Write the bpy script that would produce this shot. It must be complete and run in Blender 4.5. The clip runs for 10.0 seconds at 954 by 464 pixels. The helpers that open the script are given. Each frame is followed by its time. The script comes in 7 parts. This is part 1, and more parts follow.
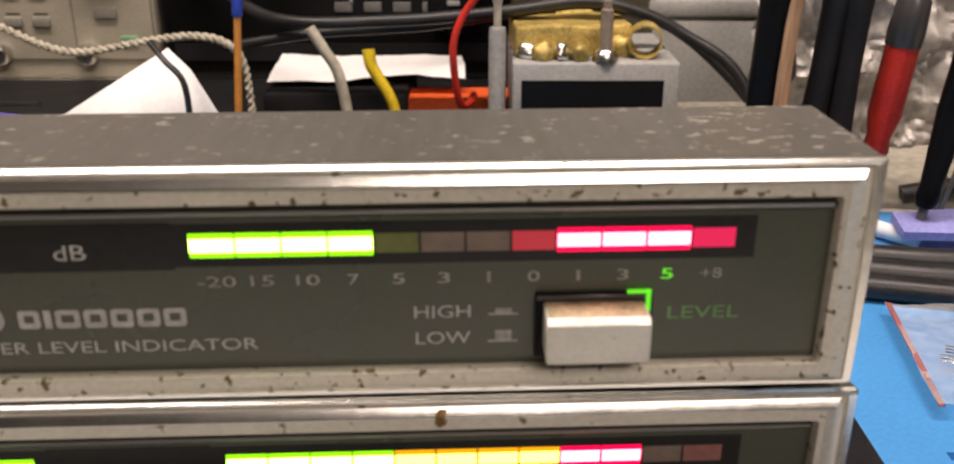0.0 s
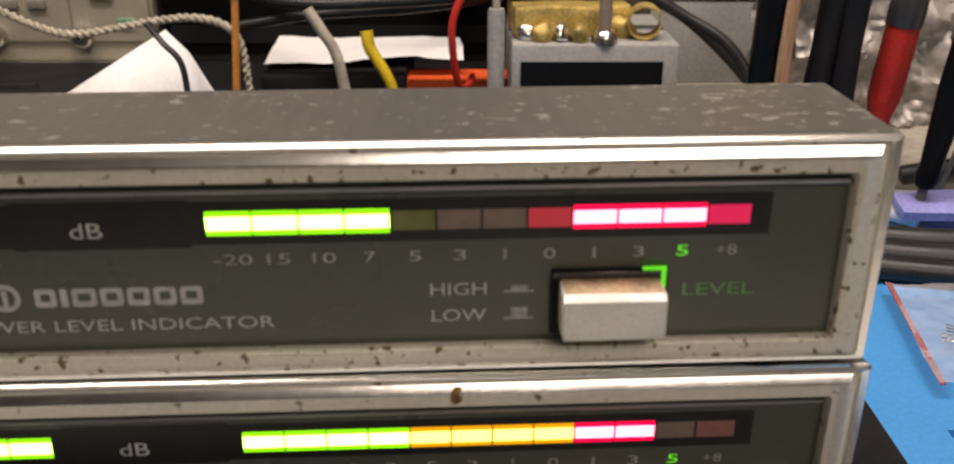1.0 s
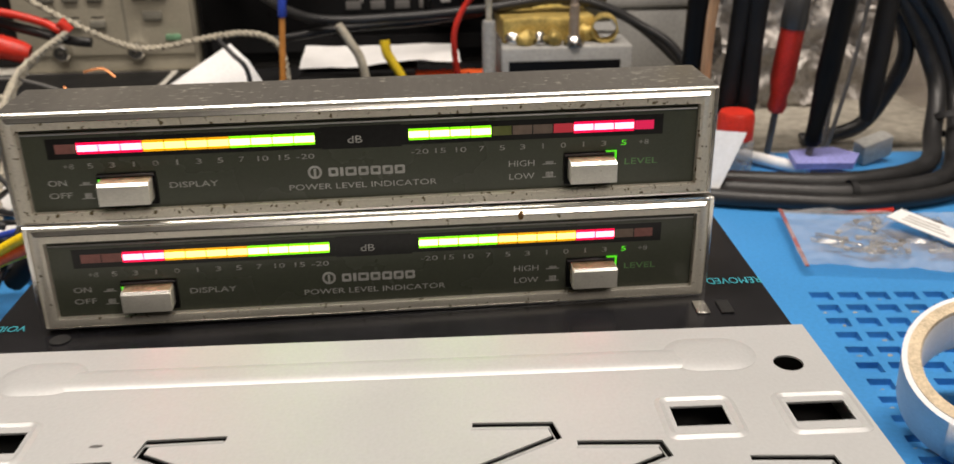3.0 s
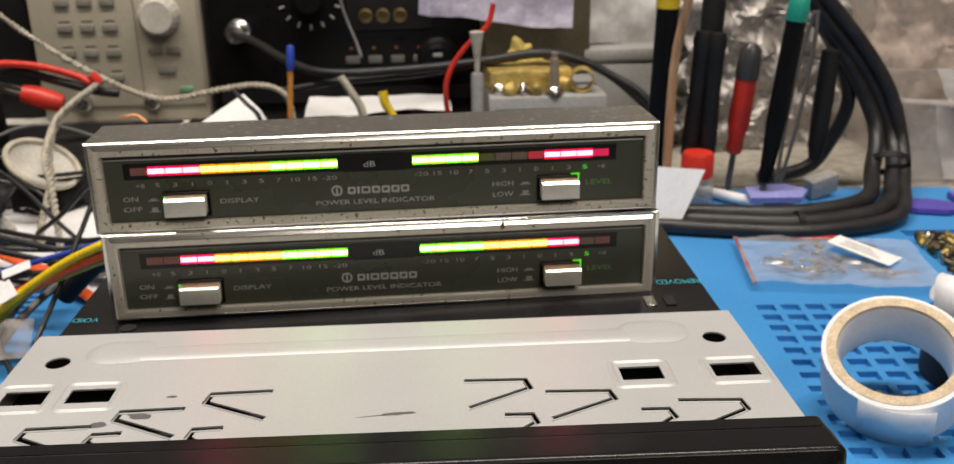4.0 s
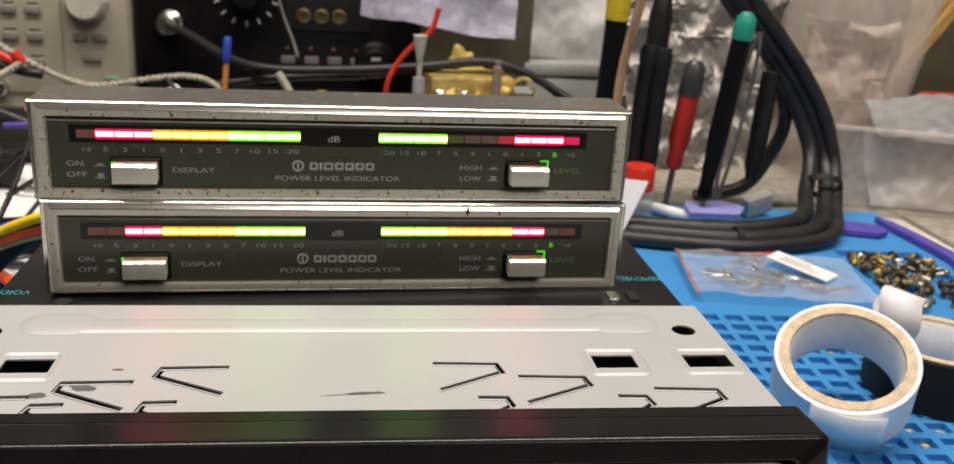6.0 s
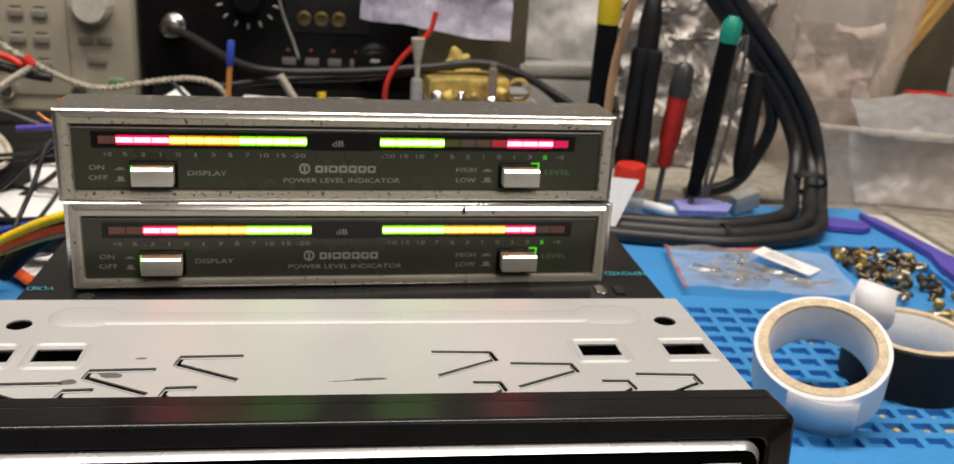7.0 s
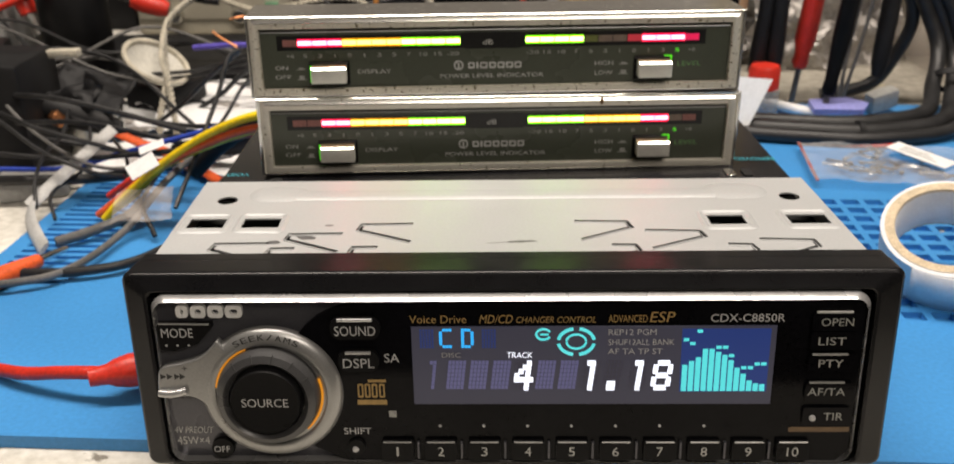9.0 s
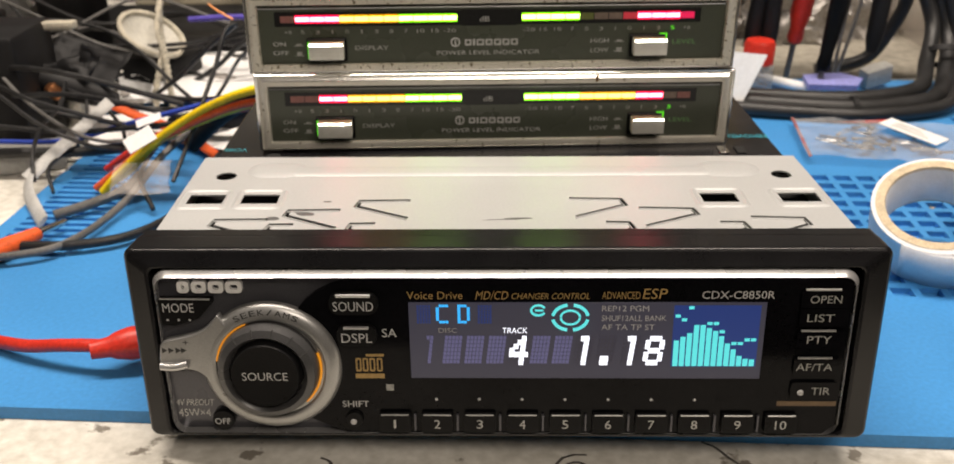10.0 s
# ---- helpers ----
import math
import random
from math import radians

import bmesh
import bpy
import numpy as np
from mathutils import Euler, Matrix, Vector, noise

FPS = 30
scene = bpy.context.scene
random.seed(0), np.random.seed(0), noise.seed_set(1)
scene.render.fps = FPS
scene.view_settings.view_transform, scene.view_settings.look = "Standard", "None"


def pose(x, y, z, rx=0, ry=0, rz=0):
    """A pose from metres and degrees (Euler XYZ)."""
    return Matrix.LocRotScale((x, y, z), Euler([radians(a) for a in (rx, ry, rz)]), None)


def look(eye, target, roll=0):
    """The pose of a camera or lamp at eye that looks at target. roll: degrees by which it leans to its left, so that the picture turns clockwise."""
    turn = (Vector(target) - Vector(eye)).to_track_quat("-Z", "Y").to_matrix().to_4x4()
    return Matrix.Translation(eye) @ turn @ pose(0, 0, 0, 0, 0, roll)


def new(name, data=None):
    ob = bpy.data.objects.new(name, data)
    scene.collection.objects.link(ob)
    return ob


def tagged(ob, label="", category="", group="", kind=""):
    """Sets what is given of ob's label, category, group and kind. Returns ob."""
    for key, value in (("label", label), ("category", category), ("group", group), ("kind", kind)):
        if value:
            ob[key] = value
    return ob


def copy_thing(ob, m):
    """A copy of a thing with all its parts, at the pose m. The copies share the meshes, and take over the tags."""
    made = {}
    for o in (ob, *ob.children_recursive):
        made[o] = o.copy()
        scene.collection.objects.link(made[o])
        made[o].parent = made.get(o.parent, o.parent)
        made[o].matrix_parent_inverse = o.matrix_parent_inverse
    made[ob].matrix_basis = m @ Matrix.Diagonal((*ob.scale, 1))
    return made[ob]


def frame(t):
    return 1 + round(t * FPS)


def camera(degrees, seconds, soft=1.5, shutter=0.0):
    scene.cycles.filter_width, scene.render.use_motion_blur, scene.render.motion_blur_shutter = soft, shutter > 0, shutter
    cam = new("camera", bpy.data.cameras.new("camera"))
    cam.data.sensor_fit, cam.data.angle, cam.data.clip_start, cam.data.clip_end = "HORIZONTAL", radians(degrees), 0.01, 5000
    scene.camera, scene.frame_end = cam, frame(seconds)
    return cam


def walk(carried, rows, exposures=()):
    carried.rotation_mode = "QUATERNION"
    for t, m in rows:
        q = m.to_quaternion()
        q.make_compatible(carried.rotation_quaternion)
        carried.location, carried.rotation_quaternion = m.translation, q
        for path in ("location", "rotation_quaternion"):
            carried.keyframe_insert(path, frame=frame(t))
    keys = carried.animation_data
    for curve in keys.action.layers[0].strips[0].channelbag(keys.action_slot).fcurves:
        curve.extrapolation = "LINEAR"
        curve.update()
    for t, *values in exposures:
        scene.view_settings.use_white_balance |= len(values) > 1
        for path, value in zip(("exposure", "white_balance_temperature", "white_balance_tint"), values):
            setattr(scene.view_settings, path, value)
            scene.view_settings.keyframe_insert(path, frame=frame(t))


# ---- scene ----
cam = camera(53.4, 10.0, 1.3, 0.4)
cam.data.dof.use_dof, cam.data.dof.focus_distance, cam.data.dof.aperture_fstop = True, 0.172, 42.0
PATH = [
    (0, (0.03441, 0.01335, 0.12737), (0.03387, 0.29029, 0.01202), 0.01),
    (0.5, (0.03278, 0.01414, 0.12677), (0.03300, 0.29001, 0.00888), -0.10),
    (1, (0.03225, 0.01301, 0.12687), (0.03346, 0.28787, 0.00666), -0.00),
    (1.5, (0.03130, 0.00082, 0.13136), (0.03402, 0.27510, 0.00986), 0.19),
    (2, (0.03196, -0.03664, 0.13672), (0.03944, 0.23712, 0.01426), -0.40),
    (2.5, (0.02021, -0.06770, 0.14646), (0.02927, 0.20650, 0.02509), -1.10),
    (2.7, (0.01663, -0.07859, 0.14869), (0.02634, 0.19548, 0.02706), -0.99),
    (3.8, (0.00747, -0.14458, 0.16030), (0.02208, 0.13589, 0.05484), -1.26),
    (4, (0.01035, -0.14835, 0.16050), (0.02520, 0.13271, 0.05664), -0.90),
    (4.5, (-0.00172, -0.14231, 0.14978), (0.02489, 0.13864, 0.04801), 1.32),
    (5, (0.00547, -0.14277, 0.15153), (0.04436, 0.13748, 0.05179), 2.60),
    (5.5, (0.00039, -0.14666, 0.15141), (0.04240, 0.13383, 0.05364), 3.10),
    (6, (-0.00334, -0.14272, 0.14743), (0.03945, 0.13831, 0.05158), 3.48),
    (6.2, (-0.00246, -0.14472, 0.14757), (0.03838, 0.13659, 0.05168), 3.37),
    (7.3, (-0.00881, -0.16702, 0.15736), (0.03507, 0.11295, 0.05892), 3.32),
    (7.5, (-0.01437, -0.17402, 0.15946), (0.02512, 0.10581, 0.05878), 3.13),
    (8, (-0.01811, -0.18296, 0.15835), (-0.01163, 0.09951, 0.05752), 0.47),
    (8.5, (-0.01463, -0.18000, 0.14890), (-0.01370, 0.09851, 0.03740), -0.23),
    (9, (-0.01027, -0.19105, 0.15335), (-0.00899, 0.08366, 0.03281), -0.35),
    (9.5, (-0.00916, -0.18881, 0.15158), (-0.00619, 0.08110, 0.02066), -0.33),
    (10, (-0.01077, -0.19362, 0.15645), (-0.00776, 0.07716, 0.02732), 0.03),
]
walk(cam, [(t, look(eye, target, roll)) for t, eye, target, roll in PATH], [(0, 0.04, 6950, 22), (0.5, 0.0, 6900, 21), (1, -0.18, 6900, 21), (1.5, -0.08, 6800, 19), (2, -0.02, 6850, 18), (2.5, -0.14, 6700, 15), (4.5, -0.26, 6550, 14), (5.5, -0.18, 6550, 15), (7.5, -0.24, 6550, 14), (8.5, -0.10, 6600, 13), (9.5, -0.11, 6750, 15), (10, -0.02, 6850, 15)])

# ---- world, lamps ----
world = bpy.data.worlds.new("room_air")
scene.world = world
world.use_nodes = True
world.node_tree.nodes["Background"].inputs[0].default_value = (0.9, 0.95, 1.0, 1)
world.node_tree.nodes["Background"].inputs[1].default_value = 0.025
scene.view_settings.exposure = 0.0


def area_lamp(name, m, sx, sy, watts, colour):
    lamp = bpy.data.lights.new(name, "AREA")
    lamp.shape, lamp.size, lamp.size_y, lamp.energy, lamp.color = "RECTANGLE", sx, sy, watts, colour
    ob = new(name, lamp)
    ob.matrix_world = m
    return ob


area_lamp("tube_light", pose(-0.05, 0.12, 1.12), 1.2, 0.16, 22.0, (1.0, 0.925, 0.81))
# unseen fill lamp, added to brighten the surfaces that face forward
area_lamp("fill_light", look((0.5, -1.0, 1.28), (0.1, 0.1, 0)), 0.9, 0.5, 13.0, (1.0, 0.92, 0.80))


# ---- materials ----
def mat(name, colour, rough=0.5, metal=0.0, vary=0.15, scale=60.0, fine=600.0, bump=0.05, colour2=None, speck=None, coat=0.0, alpha=1.0, trans=0.0, ior=1.45, stretch=None, random_tint=0.0, spec=0.5):
    """A surface: base colour varied by a coarse and a fine noise, roughness varied, fine relief, and specks (colour, threshold, scale)."""
    m = bpy.data.materials.new(name)
    m.use_nodes = True
    nt = m.node_tree
    b = nt.nodes["Principled BSDF"]
    tc = nt.nodes.new("ShaderNodeTexCoord")
    src = tc.outputs["Object"]
    if stretch:
        mp = nt.nodes.new("ShaderNodeMapping")
        mp.inputs["Scale"].default_value = stretch
        nt.links.new(src, mp.inputs[0])
        src = mp.outputs[0]
    n1 = nt.nodes.new("ShaderNodeTexNoise")
    n1.inputs["Scale"].default_value, n1.inputs["Detail"].default_value = scale, 5
    n2 = nt.nodes.new("ShaderNodeTexNoise")
    n2.inputs["Scale"].default_value, n2.inputs["Detail"].default_value = fine, 3
    for n in (n1, n2):
        nt.links.new(src, n.inputs["Vector"])
    add = nt.nodes.new("ShaderNodeMath")
    add.operation = "ADD"
    nt.links.new(n1.outputs["Fac"], add.inputs[0])
    nt.links.new(n2.outputs["Fac"], add.inputs[1])
    ramp = nt.nodes.new("ShaderNodeMapRange")
    ramp.inputs["From Min"].default_value, ramp.inputs["From Max"].default_value = 0.7, 1.3
    nt.links.new(add.outputs[0], ramp.inputs["Value"])
    mix = nt.nodes.new("ShaderNodeMix")
    mix.data_type = "RGBA"
    c2 = colour2 or tuple(c * (1 - 2 * vary) for c in colour)
    mix.inputs["A"].default_value = (*c2, 1)
    mix.inputs["B"].default_value = (*[min(1, c * (1 + vary)) for c in colour], 1)
    nt.links.new(ramp.outputs[0], mix.inputs["Factor"])
    out = mix.outputs["Result"]
    if speck:
        n3 = nt.nodes.new("ShaderNodeTexNoise")
        n3.inputs["Scale"].default_value, n3.inputs["Detail"].default_value = speck[2], 4
        nt.links.new(tc.outputs["Object"], n3.inputs["Vector"])
        r3 = nt.nodes.new("ShaderNodeMapRange")
        r3.inputs["From Min"].default_value, r3.inputs["From Max"].default_value = speck[1], speck[1] + 0.04
        nt.links.new(n3.outputs["Fac"], r3.inputs["Value"])
        m3 = nt.nodes.new("ShaderNodeMix")
        m3.data_type = "RGBA"
        nt.links.new(r3.outputs[0], m3.inputs["Factor"])
        nt.links.new(out, m3.inputs["A"])
        m3.inputs["B"].default_value = (*speck[0], 1)
        out = m3.outputs["Result"]
        if metal:
            mm = nt.nodes.new("ShaderNodeMath")
            mm.operation = "MULTIPLY_ADD"
            mm.inputs[1].default_value, mm.inputs[2].default_value = -metal * 0.9, metal
            nt.links.new(r3.outputs[0], mm.inputs[0])
            nt.links.new(mm.outputs[0], b.inputs["Metallic"])
    if random_tint:
        oi = nt.nodes.new("ShaderNodeObjectInfo")
        hs = nt.nodes.new("ShaderNodeHueSaturation")
        mr = nt.nodes.new("ShaderNodeMapRange")
        mr.inputs["To Min"].default_value, mr.inputs["To Max"].default_value = 1 - random_tint, 1 + random_tint
        nt.links.new(oi.outputs["Random"], mr.inputs["Value"])
        nt.links.new(mr.outputs[0], hs.inputs["Value"])
        nt.links.new(out, hs.inputs["Color"])
        out = hs.outputs[0]
    nt.links.new(out, b.inputs["Base Color"])
    rr = nt.nodes.new("ShaderNodeMapRange")
    rr.inputs["To Min"].default_value, rr.inputs["To Max"].default_value = max(0.02, rough * 0.75), min(1, rough * 1.25)
    nt.links.new(n1.outputs["Fac"], rr.inputs["Value"])
    nt.links.new(rr.outputs[0], b.inputs["Roughness"])
    if not (speck and metal):
        b.inputs["Metallic"].default_value = metal
    b.inputs["Coat Weight"].default_value = coat
    b.inputs["Specular IOR Level"].default_value = spec
    b.inputs["Alpha"].default_value = alpha
    b.inputs["Transmission Weight"].default_value = trans
    b.inputs["IOR"].default_value = ior
    if bump:
        bp = nt.nodes.new("ShaderNodeBump")
        bp.inputs["Strength"].default_value, bp.inputs["Distance"].default_value = bump, 0.001
        nt.links.new(n2.outputs["Fac"], bp.inputs["Height"])
        nt.links.new(bp.outputs[0], b.inputs["Normal"])
    return m


def glow(name, colour, strength):
    """A surface that gives off light."""
    m = bpy.data.materials.new(name)
    m.use_nodes = True
    b = m.node_tree.nodes["Principled BSDF"]
    b.inputs["Base Color"].default_value = (*[c * 0.3 for c in colour], 1)
    b.inputs["Emission Color"].default_value = (*colour, 1)
    b.inputs["Emission Strength"].default_value = strength
    b.inputs["Roughness"].default_value = 0.4
    return m


def flecked(name):
    """Satin grey-brown metal with a soft front-to-back grain and clumped pale chips."""
    m = mat(name, (0.25, 0.237, 0.217), 0.36, 0.75, 0.07, 45, 900, 0.02, stretch=(1, 0.15, 1))
    nt = m.node_tree
    b = nt.nodes["Principled BSDF"]
    base = b.inputs["Base Color"].links[0].from_socket
    tc = nt.nodes.new("ShaderNodeTexCoord")
    mp = nt.nodes.new("ShaderNodeMapping")
    mp.inputs["Scale"].default_value = (0.55, 1.0, 1.0)
    nt.links.new(tc.outputs["Object"], mp.inputs[0])
    chips = nt.nodes.new("ShaderNodeTexNoise")
    chips.inputs["Scale"].default_value, chips.inputs["Detail"].default_value, chips.inputs["Roughness"].default_value = 760, 4, 0.65
    clumps = nt.nodes.new("ShaderNodeTexNoise")
    clumps.inputs["Scale"].default_value, clumps.inputs["Detail"].default_value = 55, 2
    nt.links.new(mp.outputs[0], chips.inputs["Vector"])
    nt.links.new(tc.outputs["Object"], clumps.inputs["Vector"])
    both = nt.nodes.new("ShaderNodeMath")
    both.operation = "MULTIPLY_ADD"
    both.inputs[1].default_value = 0.16
    nt.links.new(clumps.outputs["Fac"], both.inputs[0])
    nt.links.new(chips.outputs["Fac"], both.inputs[2])
    step = nt.nodes.new("ShaderNodeMapRange")
    step.inputs["From Min"].default_value, step.inputs["From Max"].default_value = 0.70, 0.72
    nt.links.new(both.outputs[0], step.inputs["Value"])
    mix = nt.nodes.new("ShaderNodeMix")
    mix.data_type = "RGBA"
    mix.inputs["B"].default_value = (0.62, 0.60, 0.54, 1)
    nt.links.new(step.outputs[0], mix.inputs["Factor"])
    nt.links.new(base, mix.inputs["A"])
    nt.links.new(mix.outputs["Result"], b.inputs["Base Color"])
    return m


CHROME = mat("worn_chrome", (0.68, 0.65, 0.57), 0.42, 0.4, 0.06, 60, 1500, 0.03, speck=((0.16, 0.135, 0.07), 0.645, 560))
CHROME_TOP = flecked("flecked_grey_metal")
CHROME_LOW = mat("pitted_chrome", (0.68, 0.645, 0.55), 0.44, 0.4, 0.07, 60, 1500, 0.05, speck=((0.13, 0.10, 0.045), 0.605, 760))
BRIGHT = mat("bright_chrome", (0.88, 0.87, 0.83), 0.22, 1.0, 0.05, 80, 900, 0.02, speck=((0.3, 0.26, 0.18), 0.70, 500))
SMOKE = mat("smoked_panel", (0.070, 0.078, 0.058), 0.28, 0.0, 0.05, 30, 1500, 0.004, speck=((0.3, 0.3, 0.27), 0.78, 900), coat=0.08)
WINDOW = mat("dark_window", (0.012, 0.012, 0.012), 0.3, 0.0, 0.2, 50, 900, 0.02)
PRINT = mat("pale_print", (0.46, 0.46, 0.44), 0.6, 0, 0.15, 900, 3000, 0)
PRINT_DIM = mat("faint_print", (0.35, 0.35, 0.33), 0.6, 0, 0.2, 900, 3000, 0)
BUTTON = mat("silver_button", (0.66, 0.65, 0.59), 0.35, 0.3, 0.06, 300, 2500, 0.05, speck=((0.2, 0.17, 0.12), 0.72, 700))
RUST = mat("rust", (0.33, 0.19, 0.07), 0.85, 0, 0.4, 500, 2500, 0.4)
BLACK = mat("black_plastic", (0.008, 0.008, 0.0085), 0.30, 0, 0.15, 80, 2500, 0.05, spec=0.1)
TRIM = mat("trim_plastic", (0.009, 0.009, 0.010), 0.24, 0, 0.15, 80, 2500, 0.02, spec=0.32)
BLACK_MATT = mat("matt_black", (0.011, 0.011, 0.012), 0.55, 0, 0.2, 60, 1500, 0.1, spec=0.3)
BLACK_LABEL = mat("black_film", (0.012, 0.012, 0.014), 0.22, 0, 0.2, 90, 1200, 0.03)
INSIDE = mat("dark_inside", (0.01, 0.01, 0.01), 0.8, 0, 0.3, 100, 900, 0)
ZINC = mat("zinc_plate", (0.475, 0.485, 0.49), 0.42, 0.22, 0.035, 25, 1400, 0.02)
GUN = mat("gunmetal_plastic", (0.085, 0.085, 0.096), 0.30, 0.5, 0.08, 60, 2500, 0.03)
GUN_LIGHT = mat("silver_plastic", (0.33, 0.33, 0.325), 0.30, 0.65, 0.06, 60, 2500, 0.03)
RIM = mat("silver_rim", (0.50, 0.50, 0.50), 0.27, 0.7, 0.05, 60, 2500, 0.02)
GLOSS = mat("gloss_black", (0.004, 0.004, 0.005), 0.09, 0, 0.2, 40, 900, 0.01, spec=0.12)
WHITE_PRINT = mat("white_print", (0.48, 0.48, 0.48), 0.5, 0, 0.1, 900, 3000, 0)
GOLD_PRINT = mat("gold_print", (0.40, 0.26, 0.095), 0.45, 0.3, 0.15, 900, 3000, 0)
DARK_PRINT = mat("dark_print", (0.03, 0.03, 0.03), 0.5, 0, 0.1, 900, 3000, 0)
CYAN_PRINT = mat("cyan_print", (0.05, 0.45, 0.55), 0.5, 0, 0.1, 900, 3000, 0)
BLUE = mat("blue_silicone", (0.045, 0.255, 0.59), 0.46, 0, 0.07, 14, 700, 0.05)
BENCH = mat("stained_bench", (0.64, 0.62, 0.57), 0.7, 0, 0.10, 22, 260, 0.25, colour2=(0.44, 0.42, 0.37), speck=((0.20, 0.18, 0.15), 0.66, 90))
WALL = mat("wall_paint", (0.16, 0.155, 0.145), 0.85, 0, 0.1, 4, 90, 0.1)
CEIL = mat("ceiling_paint", (0.5, 0.49, 0.46), 0.9, 0, 0.05, 4, 90, 0.1)
FLOOR = mat("floor_lino", (0.22, 0.2, 0.18), 0.6, 0, 0.2, 6, 90, 0.1)
TAPE_WHITE = mat("white_tape", (0.74, 0.75, 0.78), 0.5, 0, 0.05, 120, 1200, 0.05)
CARD = mat("cardboard", (0.62, 0.51, 0.36), 0.85, 0, 0.16, 260, 1500, 0.3)
PAPER = mat("white_paper", (0.78, 0.78, 0.78), 0.7, 0, 0.05, 40, 600, 0.05)
RUBBER = mat("black_cable", (0.02, 0.02, 0.021), 0.42, 0, 0.3, 90, 1200, 0.08)
GREY_CABLE = mat("grey_cable", (0.13, 0.125, 0.12), 0.5, 0, 0.2, 90, 1200, 0.08)
RED = mat("red_plastic", (0.62, 0.035, 0.02), 0.38, 0, 0.15, 90, 900, 0.06)
ORANGE = mat("orange_wire", (0.78, 0.12, 0.03), 0.45, 0, 0.15, 90, 900, 0.06)
YELLOW = mat("yellow_wire", (0.92, 0.62, 0.01), 0.45, 0, 0.15, 90, 900, 0.06)
BLUEWIRE = mat("blue_wire", (0.03, 0.07, 0.45), 0.45, 0, 0.15, 90, 900, 0.06)
CREAM = mat("cream_cord", (0.50, 0.46, 0.37), 0.65, 0, 0.2, 200, 1500, 0.3)
BEIGE = mat("beige_case", (0.45, 0.415, 0.33), 0.55, 0, 0.08, 25, 500, 0.06)
BEIGE_DARK = mat("beige_button", (0.23, 0.22, 0.185), 0.55, 0, 0.12, 80, 500, 0.1)
KNOBW = mat("pale_knob", (0.55, 0.53, 0.47), 0.45, 0, 0.1, 80, 500, 0.1)
STEEL = mat("bright_steel", (0.7, 0.69, 0.66), 0.25, 1.0, 0.1, 150, 900, 0.05)
BRASS = mat("brass", (0.52, 0.385, 0.12), 0.52, 0.55, 0.25, 160, 900, 0.15, random_tint=0.25)
OLIVE = mat("olive_card", (0.085, 0.075, 0.045), 0.7, 0, 0.2, 40, 500, 0.15)
GREY = mat("grey_plastic", (0.34, 0.34, 0.33), 0.55, 0, 0.12, 30, 500, 0.1)
FOIL = mat("silver_foil", (0.40, 0.375, 0.35), 0.5, 0.45, 0.2, 40, 300, 0.12)
WOOD = mat("bare_wood", (0.50, 0.30, 0.17), 0.7, 0, 0.25, 90, 600, 0.2, stretch=(1, 1, 0.1))
TEAL = mat("teal_plastic", (0.01, 0.30, 0.22), 0.4, 0, 0.15, 90, 900, 0.06)
YEL_H = mat("yellow_plastic", (0.70, 0.50, 0.02), 0.4, 0, 0.15, 90, 900, 0.06)
PURPLE = mat("purple_plastic", (0.10, 0.075, 0.42), 0.45, 0, 0.15, 60, 600, 0.06)
LILAC = mat("lilac_plastic", (0.26, 0.27, 0.60), 0.45, 0, 0.15, 60, 600, 0.06)
FROST = mat("frosted_plastic", (0.78, 0.71, 0.65), 0.40, 0, 0.16, 14, 160, 0.06, alpha=0.30)
CLEAR = mat("clear_film", (0.80, 0.80, 0.82), 0.2, 0, 0.2, 60, 300, 0.3, alpha=0.25)
VIOLET_FILM = mat("violet_film", (0.48, 0.46, 0.60), 0.35, 0, 0.15, 30, 300, 0.15, alpha=0.6)
GREEN_CORE = glow("lit_green", (0.50, 1.0, 0.15), 8.0)
# the halo round each lit segment is painted as a weaker glowing surface
GREEN_HALO = glow("green_halo", (0.24, 1.0, 0.0), 1.3)
YELLOW_CORE = glow("lit_yellow", (1.0, 0.60, 0.11), 5.0)
YELLOW_HALO = glow("yellow_halo", (1.0, 0.45, 0.0), 1.0)
RED_CORE = glow("lit_red", (1.0, 0.10, 0.14), 12.0)
RED_HALO = glow("red_halo", (1.0, 0.0, 0.06), 1.4)
PINK = glow("half_lit_red", (1.0, 0.02, 0.12), 0.65)
COPPER = mat("copper", (0.75, 0.32, 0.14), 0.3, 0.95, 0.2, 200, 900, 0.1)
BADGE = mat("pale_badge", (0.80, 0.80, 0.79), 0.35, 0.2, 0.05, 200, 1500, 0.02)
STRIPWOOD = mat("yellow_wood", (0.50, 0.31, 0.10), 0.7, 0, 0.25, 90, 600, 0.2, stretch=(1, 1, 0.1))
DIM = mat("unlit_segment", (0.20, 0.15, 0.12), 0.4, 0, 0.1, 300, 900, 0)
# an unlit segment; its olive tint paints green light from the next one
DIM_OLIVE = mat("green_spill_segment", (0.15, 0.17, 0.05), 0.4, 0, 0.1, 300, 900, 0)
DIM_RED = mat("unlit_red_segment", (0.28, 0.12, 0.105), 0.4, 0, 0.1, 300, 900, 0)
# faint glow painted in for red light from the next segment
FAINT_RED = glow("red_spill_segment", (1.0, 0.07, 0.10), 0.28)
LED_GREEN = glow("green_lamp_glow", (0.10, 0.85, 0.02), 0.9)
